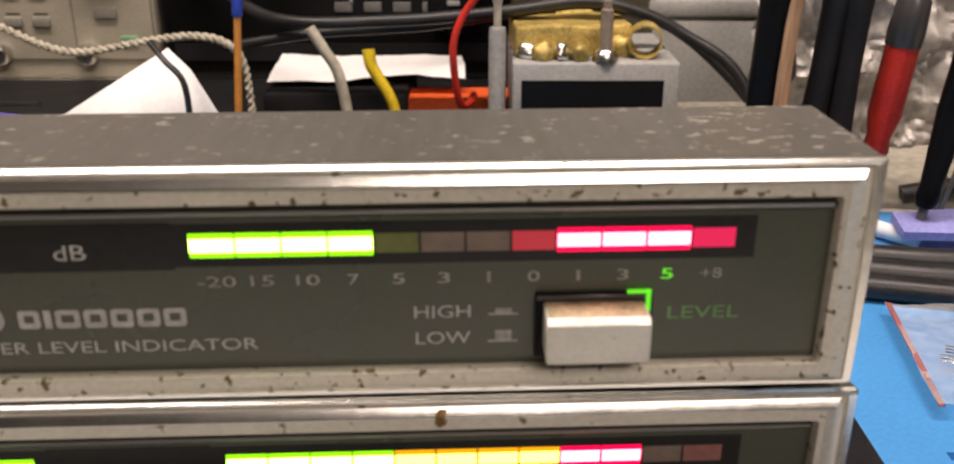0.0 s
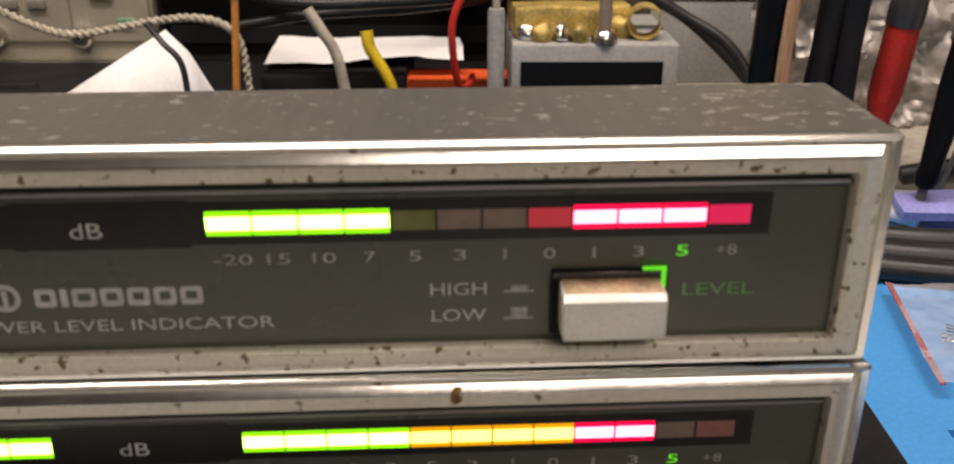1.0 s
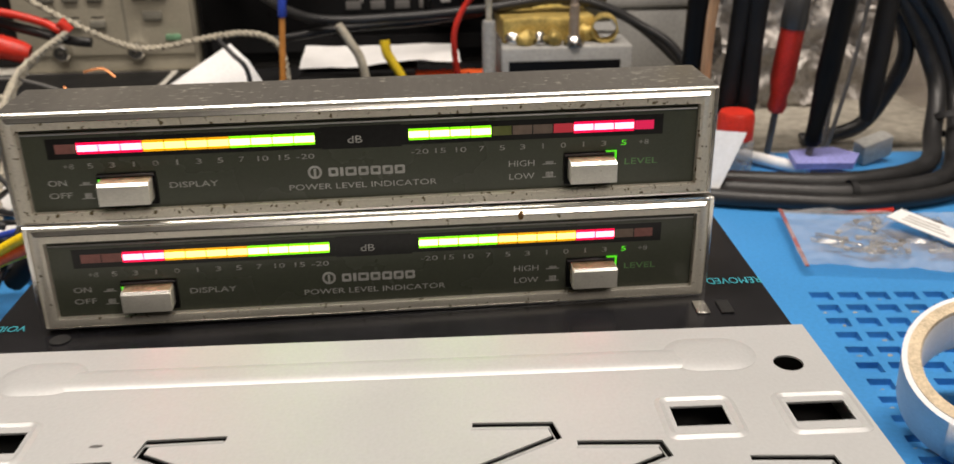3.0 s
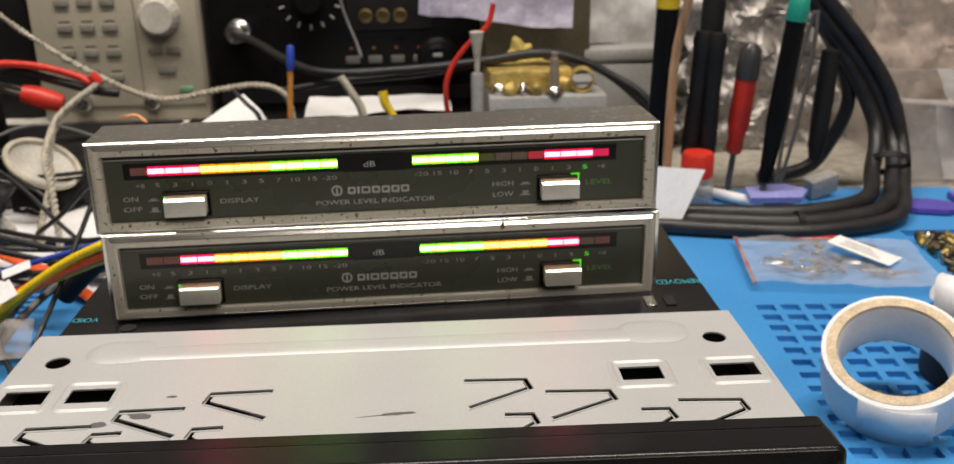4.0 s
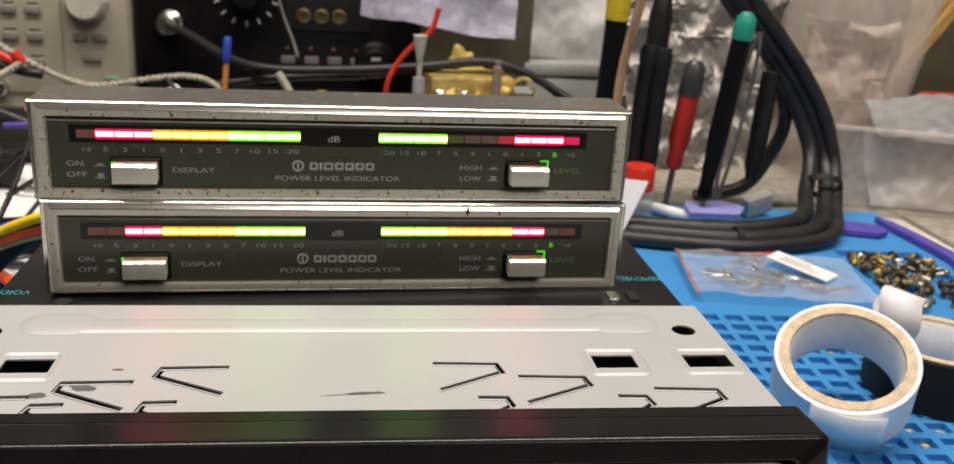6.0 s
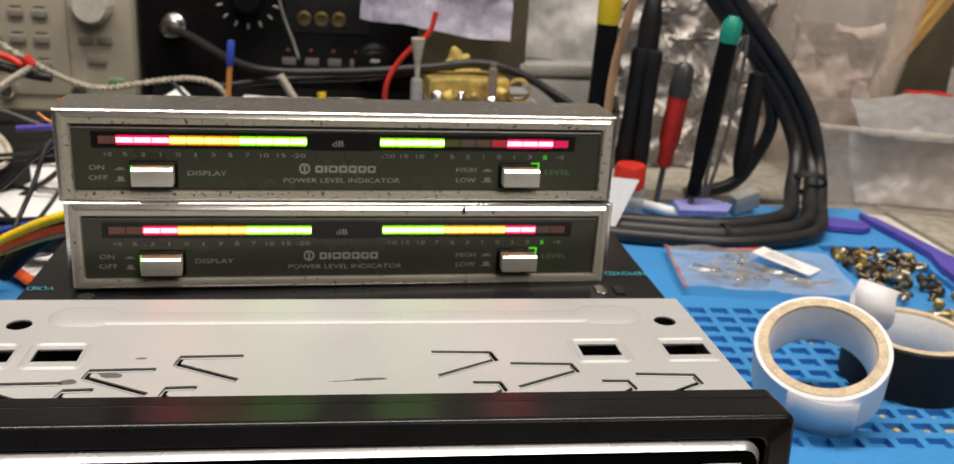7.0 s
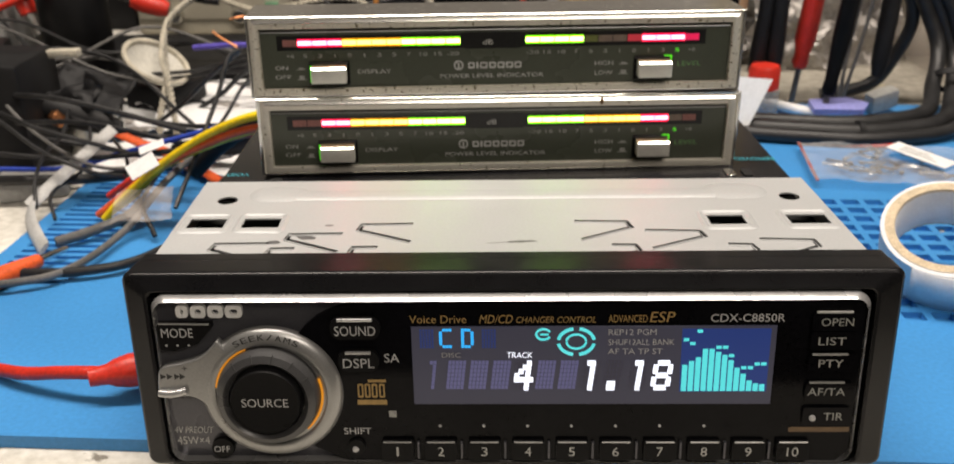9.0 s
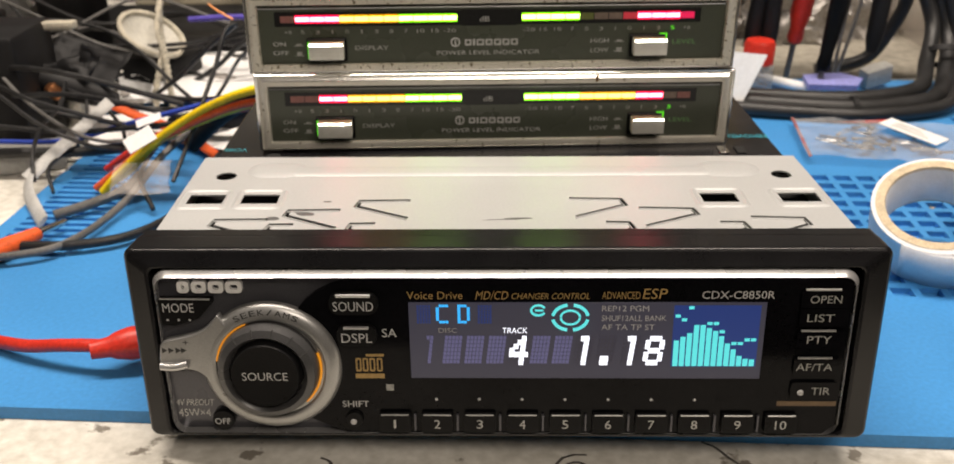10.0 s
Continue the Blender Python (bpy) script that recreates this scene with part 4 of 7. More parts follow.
# ---- level indicators ----
def level_indicator(m, lit_left, lit_right, label, pitted):
    """A slim meter, 151.6 x 24.8 mm, its front at y = 0. lit_*: a letter for each of twelve segments from the middle outwards."""
    me = thing("level_indicator", m, label, "level meter", "stack of level indicators")
    W, HH = 75.8, 24.8
    case = part("case", frame_ring(rounded(-W * mm, W * mm, 0, HH * mm, 0.5 * mm, 3), rounded(-73.9 * mm, 73.9 * mm, 1.2 * mm, 23.2 * mm, 0.4 * mm, 3), 1.25 * mm, 19.5 * mm), CHROME_TOP, me, "grey flecked metal sleeve")
    part("case_back", box(-74 * mm, 74 * mm, 17 * mm, 19 * mm, 1 * mm, 23.4 * mm), BLACK_MATT, me)
    # the front in steps from its outer edge inwards: for each row, distance in and depth at the top, the sides and the foot
    steps = ((0, 1.2, 0, 1.2, 0, 1.2), (0, 0.62, 0, 0.35, 0, 0.35), (0.42, 0.05, 0.2, 0.08, 0.15, 0.10), (0.58, 0.10, 1.0, 0.10, 0.5, 0.08), (0.66, 0.6, 1.12, 0.5, 0.55, 0.35), (1.08, 0.6, 1.34, 0.5, 0.7, 0.35),
             (1.15, 0.42, 1.5, 0.14, 0.8, 0.12), (1.95, -0.17, 2.0, 0.05, 1.0, 0.05), (2.2, -0.18, 2.6, 0.05, 1.6, 0.05), (2.45, 0.14, 3.2, 0.08, 2.1, 0.08), (3.9, 0.3, 3.75, 0.16, 2.45, 0.15), (4.05, 0.8, 3.95, 0.6, 2.6, 0.6), (4.1, 2.4, 4.0, 2.4, 2.65, 2.4))

    def front_ring(a, b, sides):
        """Rows a to b of the front, at the sides named: t top, c corners, s sides, b foot."""
        out, rows, e = bmesh.new(), [], 0.25
        for dt, yt, ds, ys, db, yb in steps[a:b + 1]:
            x, zt, zb = W + 0.02 - ds, HH + 0.05 - dt, db - 0.02
            rows.append([out.verts.new((px * mm, py * mm, pz * mm)) for px, py, pz in ((-x + e, yt, zt), (x - e, yt, zt), (x, ys, zt - e), (x, ys, zb + e), (x - e, yb, zb), (-x + e, yb, zb), (-x, ys, zb + e), (-x, ys, zt - e))])
        for p, q in zip(rows, rows[1:]):
            for k, side in enumerate("tcscbcsc"):
                if side in sides:
                    out.faces.new((p[k], p[(k + 1) % 8], q[(k + 1) % 8], q[k]))
        return out

    lip = part("front_lip", front_ring(0, 4, "tcsb"), BRIGHT, me, "bright chrome outer edge")
    metal = CHROME_LOW if pitted else CHROME
    bez = part("bezel", front_ring(9, 12, "tcsb"), metal, me, "worn chrome bezel with dark pits")
    part("bezel_step", front_ring(4, 6, "tcsb"), CHROME, bez)
    part("bezel_ridge", front_ring(6, 9, "t"), BRIGHT, bez, "shiny top ridge")
    part("bezel_flank", front_ring(6, 9, "csb"), metal, bez)
    part("panel_lip", tube([(-71.7 * mm, 1.25 * mm, 19.75 * mm), (71.6 * mm, 1.25 * mm, 19.75 * mm)], 0.24 * mm, 8, 3), GUN_LIGHT, bez)
    panel = part("panel", box(-73.0 * mm, 72.4 * mm, 1.5 * mm, 3.5 * mm, 2.2 * mm, 20.4 * mm), SMOKE, me, "smoked grey front panel")
    Y = 1.47 * mm
    for a, b in ((-67.0, -10.2), (6.9, 64.2)):
        part("display_slot", box(a * mm, b * mm, 1.42 * mm, 1.6 * mm, 14.2 * mm, 18.7 * mm), WINDOW, panel)
    part("display_slot", box(-10.2 * mm, 6.9 * mm, 1.44 * mm, 1.6 * mm, 13.9 * mm, 18.9 * mm), WINDOW, panel)
    # o and h carry their lit neighbour's light in their own colour
    cores = {"g": GREEN_CORE, "y": YELLOW_CORE, "r": RED_CORE, "p": PINK, "d": DIM, "e": DIM_RED, "o": DIM_OLIVE, "h": FAINT_RED}
    halos = {"g": GREEN_HALO, "y": YELLOW_HALO, "r": RED_HALO}
    for sign, start, lit in ((1, 8.5, lit_right), (-1, -11.6, lit_left)):
        for k, ch in enumerate(lit):
            x = start + sign * 4.49 * k
            a, b = sorted((x, x + sign * 4.24))
            seg = part("segment", box(a * mm, b * mm, (1.30 if ch in halos else 1.34) * mm, 1.5 * mm, (15.72 if ch in halos else 15.4) * mm, (17.12 if ch in halos else 17.45) * mm), cores[ch], panel)
            # a larger glowing box behind the core paints its halo of light
            if ch in halos:
                part("segment_halo", box((a - 0.05) * mm, (b + 0.05) * mm, 1.37 * mm, 1.5 * mm, 15.15 * mm, 17.7 * mm), halos[ch], seg)
        for k, words in enumerate(("-20", "15", "10", "7", "5", "3", "1", "0", "1", "3", "5", "+8")):
            x = start + sign * (4.49 * k + 2.2)
            w = (1.9, 1.15, 1.15, 0.55, 0.6, 0.6, 0.17, 0.6, 0.17, 0.6, 0.6, 1.1)[k]
            # the right-hand 5 glows: green lamp light put into its print
            hot = k == 10 and sign > 0
            lettering(words, (x - w) * mm, (x + w) * mm, 12.5 * mm, 1.15 * mm, Y, LED_GREEN if hot else PRINT_DIM, panel)
    lettering("dB", -4.6 * mm, -1.5 * mm, 15.9 * mm, 1.6 * mm, 1.4 * mm, PRINT, panel)
    # maker's mark: a ring with two bars and seven plain blocks
    part("badge_ring", frame_ring(rounded(-13.6 * mm, -10.6 * mm, 7.3 * mm, 10.3 * mm, 1.4 * mm, 6), rounded(-13.1 * mm, -11.1 * mm, 7.8 * mm, 9.8 * mm, 0.9 * mm, 6), Y - 0.05 * mm, 1.6 * mm), PRINT, panel)
    part("badge_ring", box(-12.35 * mm, -11.85 * mm, Y - 0.05 * mm, 1.6 * mm, 7.6 * mm, 9.6 * mm), PRINT, panel)
    for k, w in enumerate((2.1, 0.7, 2.4, 2.2, 2.2, 2.2, 2.2)):
        x = -9.2 + sum((2.1, 0.7, 2.4, 2.2, 2.2, 2.2, 2.2)[:k]) + 0.42 * k
        if w > 1:
            part("badge_block", frame_ring(rounded(x * mm, (x + w) * mm, 7.7 * mm, 9.7 * mm, 0.35 * mm, 3), rounded((x + 0.55) * mm, (x + w - 0.55) * mm, 8.3 * mm, 9.2 * mm, 0.15 * mm, 3), Y - 0.05 * mm, 1.6 * mm), PRINT, panel)
        else:
            part("badge_block", box(x * mm, (x + w) * mm, Y - 0.05 * mm, 1.6 * mm, 7.7 * mm, 9.7 * mm), PRINT, panel)
    # LEVEL has the green lamp's light mixed into its print colour
    for words, x0, x1, z, h, pm in (("POWER LEVEL INDICATOR", -17.8, 14.2, 5.5, 1.3, PRINT), ("HIGH", 30.1, 35.8, 8.7, 1.4, PRINT), ("LOW", 30.2, 35.8, 5.7, 1.4, PRINT), ("LEVEL", 56.0, 63.4, 8.1, 1.4, mat("green_lit_print", (0.16, 0.34, 0.13), 0.6)), ("ON", -68.0, -64.2, 8.9, 1.3, PRINT), ("OFF", -68.2, -63.4, 6.1, 1.3, PRINT), ("DISPLAY", -43.0, -32.8, 7.4, 1.3, PRINT)):
        lettering(words, x0 * mm, x1 * mm, z * mm, h * mm, Y, pm, panel)
    for x0, w in ((37.6, 3.0), (-61.6, 2.8)):
        for z, up in ((8.2, 0.75), (5.1, 1.35)):
            part("switch_mark", prism([(x0 * mm, z * mm), ((x0 + w) * mm, z * mm), ((x0 + w) * mm, (z + 0.22) * mm), ((x0 + w - 0.6) * mm, (z + 0.22) * mm), ((x0 + w - 0.6) * mm, (z + up) * mm), ((x0 + 0.7) * mm, (z + up) * mm), ((x0 + 0.7) * mm, (z + 0.22) * mm), (x0 * mm, (z + 0.22) * mm)], Y, 1.6 * mm), PRINT_DIM, panel)
    # push buttons in their collars; glowing strips paint green lamp light round one corner
    for a, b, left in ((-57.0, -46.2, True), (43.0, 53.5, False)):
        col = part("button_collar", frame_ring(rounded((a - 0.7) * mm, (b + 0.7) * mm, 3.6 * mm, 10.7 * mm, 0.2 * mm, 2), rounded((a + 0.2) * mm, (b - 0.2) * mm, 4.0 * mm, 9.9 * mm, 0.2 * mm, 2), 0.9 * mm, 1.6 * mm), BLACK, panel)
        lip = part("collar_lip", box((a - 0.6) * mm, (b + 0.4) * mm, 0.85 * mm, 1.2 * mm, 9.95 * mm, 10.6 * mm, 0.1 * mm, 1), GUN, col)
        bb = bmesh.new()
        prof = ((-3.05, 4.9), (-3.1, 5.1), (-3.1, 9.15), (-2.42, 9.68), (2.0, 9.7), (2.0, 4.9))
        ends = [[bb.verts.new((x * mm, y * mm, z * mm)) for y, z in prof] for x in (a + 0.1, b - 0.1)]
        for q in ends:
            bb.faces.new(q)
        for k in range(6):
            bb.faces.new((ends[0][k], ends[0][(k + 1) % 6], ends[1][(k + 1) % 6], ends[1][k]))
        bmesh.ops.bevel(bb, geom=[e for e in bb.edges if abs(e.verts[0].co.x - e.verts[1].co.x) < 1e-7], offset=0.18 * mm, segments=2, affect="EDGES", profile=0.5)
        btn = part("push_button", bb, BUTTON, panel, "brushed silver push button")
        wb = bmesh.new()
        va = [wb.verts.new((x * mm, y * mm, z * mm)) for x in (a + 0.3, b - 0.3) for y, z in ((-3.11, 9.17), (-2.42, 9.705), (-2.42, 9.4))]
        for f in ((0, 3, 4, 1), (1, 4, 5, 2), (0, 2, 5, 3), (0, 1, 2), (3, 5, 4)):
            wb.faces.new([va[k] for k in f])
        part("button_shine", wb, BRIGHT, btn, "shiny slanted top edge")
        part("button_grime", box((a + 0.3) * mm, (b - 0.3) * mm, -2.2 * mm, 1.9 * mm, 9.6 * mm, 9.75 * mm, 0.05 * mm, 1), GRIME, btn, "tan grime on the top")
        if left:
            part("green_leak", box((a - 0.55) * mm, (a - 0.05) * mm, 0.8 * mm, 1.2 * mm, 4.4 * mm, 9.6 * mm), LED_GREEN, col)
        else:
            part("green_leak", box((b + 0.0) * mm, (b + 0.5) * mm, 0.8 * mm, 1.2 * mm, 8.6 * mm, 10.95 * mm), LED_GREEN, col)
            part("green_leak", box((b - 1.9) * mm, (b + 0.5) * mm, 0.8 * mm, 1.2 * mm, 10.65 * mm, 10.95 * mm), LED_GREEN, col)
    for x in (-66, 66):
        for y in (4, 16):
            part("foot", lathe([(0, -0.42 * mm), (3 * mm, -0.42 * mm), (3.2 * mm, 0), (0, 0)], 16, Matrix.Translation((x * mm, y * mm, 0.02 * mm))), BLACK_MATT, me)
    return me


low = level_indicator(Matrix.Translation((-0.001, 0.0955, 0.0490)) @ pose(0, 0, 0, 0, 0, 3.2) @ pose(0, 0, 0, 0, 0.45, 0), "ggggyyyyrree", "ggggyyyyrrde", "slim chrome level indicator with lit segments, rust spot on its lip", False)
high = level_indicator(Matrix.Translation((-0.0021, 0.0959, 0.0743)) @ pose(0, 0, 0, 0, 0, 2.64), "ggggyyyyrrre", "ggggoddhrrrp", "slim chrome level indicator with lit segments, pitted bezel", True)
part("rust_spot", lathe([(0, 0.0), (1.0 * mm, 0.0), (0.8 * mm, 0.2 * mm), (0, 0.3 * mm)], 7, Matrix.Translation((31.4 * mm, 0.0, 22.6 * mm)) @ pose(0, 0, 0, 90, 0, 20) @ Matrix.Diagonal((0.8, 1.2, 1, 1))), RUST, low, "brown rust spot")


# ---- on the mat, beside the stereo ----
def tape_roll(name, m, r, w, outer, inner_m, label):
    t = thing(name, m, label, "tape roll")
    part("tape_layer", lathe([(r * 0.93, 0), (r, 0.0003), (r, w - 0.0003), (r * 0.93, w)], 64), outer, t)
    part("core", lathe([(r * 0.935, w + 0.0002), (r * 0.795, w + 0.0002), (r * 0.782, w - 0.0006), (r * 0.782, 0.0006), (r * 0.795, -0.0002), (r * 0.935, -0.0002), (r * 0.935, w + 0.0002)], 64), CARD, t, "brown cardboard core")
    part("core_lining", lathe([(r * 0.779, 0.0008), (r * 0.779, w - 0.0008), (r * 0.772, w - 0.001), (r * 0.772, 0.001), (r * 0.779, 0.0008)], 64), inner_m, t)
    return t


n = Vector((-0.245, -0.40, 0.883)).normalized()
white_roll = tape_roll("tape_roll", Matrix.Translation(Vector((0.150, 0.101, 0.0258)) - 0.018 * n) @ n.to_track_quat("Z", "Y").to_matrix().to_4x4(), 0.0213, 0.018, TAPE_WHITE, TAPE_WHITE, "white tape roll on cardboard core leaning against a black roll")
bm = bmesh.new()
for k in range(9):
    a = radians(250 + 7 * k)
    off = 0.0003 + 0.00035 * max(0, k - 2)
    bm.verts.new((0.0213 * math.cos(a) + off * math.cos(a), 0.0213 * math.sin(a) + off * math.sin(a), 0.0004))
    bm.verts.new((0.0213 * math.cos(a) + off * math.cos(a), 0.0213 * math.sin(a) + off * math.sin(a), 0.0176))
bm.verts.ensure_lookup_table()
for k in range(8):
    bm.faces.new((bm.verts[2 * k], bm.verts[2 * k + 2], bm.verts[2 * k + 3], bm.verts[2 * k + 1]))
loose = part("loose_end", bm, TAPE_WHITE, white_roll)
loose.modifiers.new("thick", "SOLIDIFY").thickness = 0.0002
tape_roll("tape_roll", Matrix.Translation((0.1985, 0.126, 0.0003)), 0.0225, 0.019, BLACK_MATT, PAPER, "black insulating tape roll lying flat on the mat")
bm = bmesh.new()
arc = []
for k in range(22):
    a, q = radians(-70 + 15 * k), 0.0050 + 0.00016 * k
    arc.append([bm.verts.new((q * math.cos(a), y + 0.001 * math.sin(k * 0.6), q * math.sin(a))) for y in (-0.007, 0.0, 0.007)])
for p, q in zip(arc, arc[1:]):
    for u in (0, 1):
        bm.faces.new((p[u], p[u + 1], q[u + 1], q[u]))
curl = solo("tape_scrap", bm, TAPE_WHITE, "curled scrap of white tape on the black roll", "tape", Matrix.Translation((0.189, 0.138, 0.0252)) @ pose(0, 0, 0, 10, 0, 58))
curl.modifiers.new("thick", "SOLIDIFY").thickness = 0.0003

# zip bag with small parts
bag = thing("zip_bag", Matrix.Translation((0.185, 0.224, 0.0008)) @ pose(0, 0, 0, 0, 0, -9), "clear zip bag with a red seam holding small transistors", "plastic bag")
film = part("film", crumpled(0.078, 0.054, 40, 28, 0.0018, 60, 1.7, 0.0035), CLEAR, bag)
part("zip_strip", box(-0.0388, -0.0372, -0.027, 0.027, 0.0030, 0.0036, 0.0002, 1), mat("red_seam", (0.42, 0.12, 0.10), 0.5, 0, 0.2, 90, 900, 0.05, alpha=0.7), bag, "red zip strip")
rnd = random.Random(4)
for k in range(30):
    x, y, a = rnd.uniform(-0.022, 0.026), rnd.uniform(-0.014, 0.018), rnd.uniform(0, 180)
    q = Matrix.Translation((x, y, 0.0012 + 0.0016 * rnd.random())) @ pose(0, 0, 0, 0, 0, a)
    bm = box(-0.0012, 0.0012, -0.0009, 0.0009, 0, 0.0014, 0.0002, 1)
    for s in (-0.001, 0, 0.001):
        rod((0.0014, s, 0.0008), (0.011, s * 1.8, 0.001), 0.00022, n=5, bm=bm)
    o = part("transistor", bm, (GREY, GREY_CABLE, STEEL)[k % 3], bag)
    o.matrix_basis = q
o = part("paper_label", box(-0.015, 0.015, -0.0052, 0.0052, 0, 0.0006, 0.0001, 1), PAPER, bag, "white paper label")
o.matrix_basis = Matrix.Translation((0.013, 0.004, 0.0066)) @ pose(0, 0, 0, 3, 4, -46)
for k in range(3):
    q = part("label_line", box(-0.010, 0.009 - 0.003 * k, -0.0028 + 0.0022 * k, -0.0020 + 0.0022 * k, 0.0006, 0.0007), PRINT_DIM, o)

# sand-coloured crumbs in the pockets
rnd = random.Random(8)
bm = bmesh.new()
for k in range(90):
    i, j = rnd.randrange(9), rnd.randrange(12)
    p = MAT_POSE @ Vector((0.128 + 0.0098 * i + 0.002 + 0.004 * rnd.random(), 0.0765 + 0.0093 * j + 0.0015 + 0.003 * rnd.random(), -0.0019))
    bmesh.ops.create_icosphere(bm, subdivisions=1, radius=0.0005 + 0.0009 * rnd.random(), matrix=Matrix.Translation(p) @ Matrix.Diagonal((1.2, 1, 0.5, 1)))
solo("solder_crumbs", bm, mat("crumbs", (0.62, 0.50, 0.26), 0.5, 0.3, 0.3, 300, 900, 0.2), "scattered solder crumbs in the mat's pockets", "debris", kind="stuff")


# screws in the mat's tray
def screw(m, material, size, label):
    s = thing("screw", m, label, "screw", "loose screws in the tray")
    part("screw_head", lathe([(0, 0), (1.9 * size, 0), (2.1 * size, 0.5 * size), (1.5 * size, 1.3 * size), (0.5 * size, 1.5 * size), (0, 1.2 * size)], 14), material, s)
    part("screw_thread", lathe([(0, -5 * size), (0.6 * size, -4.5 * size)] + [((1.0 if k % 2 else 0.75) * size, -4.3 * size + 0.43 * size * k) for k in range(10)] + [(0.9 * size, 0), (0, 0)], 10), material, s)
    return s


rnd = random.Random(12)
kinds = [screw(pose(0.24, 0.22, 0.0), mat("dull_steel", (0.42, 0.40, 0.36), 0.36, 0.9, 0.2, 300, 900, 0.1), 0.0011, "small dull steel screw lying in the mat's tray"), screw(pose(0.25, 0.22, 0.0), BRASS, 0.0012, "small brass screw lying in the mat's tray"), screw(pose(0.25, 0.23, 0), BRONZE, 0.0013, "small dark bronze screw lying in the mat's tray")]
spots = []
for k in range(70):
    p = MAT_POSE @ Vector((0.223 + 0.037 * rnd.random(), 0.203 + 0.060 * rnd.random(), -0.0009 + 0.0032 * rnd.random()))
    spots.append(Matrix.Translation(p) @ pose(0, 0, 0, 60 + 70 * rnd.random(), 360 * rnd.random(), 360 * rnd.random()))
for k, q in enumerate(spots):
    if k < 3:
        kinds[k].matrix_basis = q
    else:
        copy_thing(kinds[(0, 2, 2, 1, 2, 0, 2)[k % 7]], q)
for k in range(9):
    q = Matrix.Translation((0.236 + 0.03 * rnd.random(), 0.165 + 0.035 * rnd.random(), 0.003)) @ pose(0, 0, 0, 90, 0, 360 * rnd.random())
    tagged(copy_thing(kinds[1 if k % 2 else 0], q), "small loose screw lying on the blue mat")

# black cable bundle
loops = [
    [(0.0850, 0.296, 0.005), (0.1180, 0.285, 0.005), (0.1500, 0.276, 0.005), (0.1900, 0.270, 0.005), (0.2320, 0.281, 0.006), (0.2505, 0.309, 0.013), (0.2585, 0.331, 0.030), (0.2485, 0.337, 0.056), (0.2335, 0.338, 0.076), (0.2160, 0.337, 0.0945), (0.2000, 0.335, 0.112), (0.1780, 0.334, 0.138)],
    [(0.0800, 0.308, 0.005), (0.1180, 0.296, 0.005), (0.1500, 0.286, 0.006), (0.1900, 0.280, 0.0065), (0.2280, 0.291, 0.0085), (0.2415, 0.314, 0.017), (0.2495, 0.332, 0.034), (0.2405, 0.338, 0.057), (0.2290, 0.340, 0.075), (0.2130, 0.340, 0.093), (0.1960, 0.339, 0.110), (0.1760, 0.338, 0.134)],
    [(0.0850, 0.288, 0.004), (0.1200, 0.276, 0.004), (0.1520, 0.267, 0.004), (0.1920, 0.261, 0.004), (0.2360, 0.273, 0.005), (0.2545, 0.305, 0.012), (0.2615, 0.326, 0.028), (0.2550, 0.331, 0.052), (0.2410, 0.333, 0.074), (0.2230, 0.333, 0.0945), (0.2060, 0.332, 0.112), (0.1840, 0.331, 0.138)],
    [(0.1960, 0.354, 0.001), (0.2220, 0.351, 0.008), (0.2330, 0.348, 0.025), (0.2380, 0.344, 0.046), (0.2320, 0.343, 0.066), (0.2180, 0.342, 0.088), (0.1920, 0.340, 0.114), (0.1740, 0.338, 0.136)],
]
for pts, r in zip(loops, (0.0045, 0.0042, 0.0037, 0.0038)):
    solo("black_cable", tube(pts, r, 14, 8), RUBBER, "thick black rubber cable coiled on the mat and bench", "cable", group="coiled black cables")
solo("cable_tie", lathe([(0.0050, -0.0014), (0.0057, -0.0014), (0.0057, 0.0014), (0.0050, 0.0014), (0.0050, -0.0014)], 24, along((0.187, 0.2703, 0.005), (0.20, 0.2706, 0.005))), BLACK_MATT, "black tie round the coiled cables", "cable tie")
solo("cable_tie", lathe([(0.0098, -0.0016), (0.0106, -0.0016), (0.0106, 0.0016), (0.0098, 0.0016), (0.0098, -0.0016)], 24, along((0.2520, 0.3175, 0.0190), (0.2540, 0.3235, 0.0255))), BLACK_MATT, "black tie round the coiled cables", "cable tie")
solo("red_wire", tube([(0.170, 0.262, 0.0015), (0.185, 0.2585, 0.0015), (0.200, 0.2585, 0.0015)], 0.0012, 8, 4), RED, "thin red wire beside the cable coil", "wire")


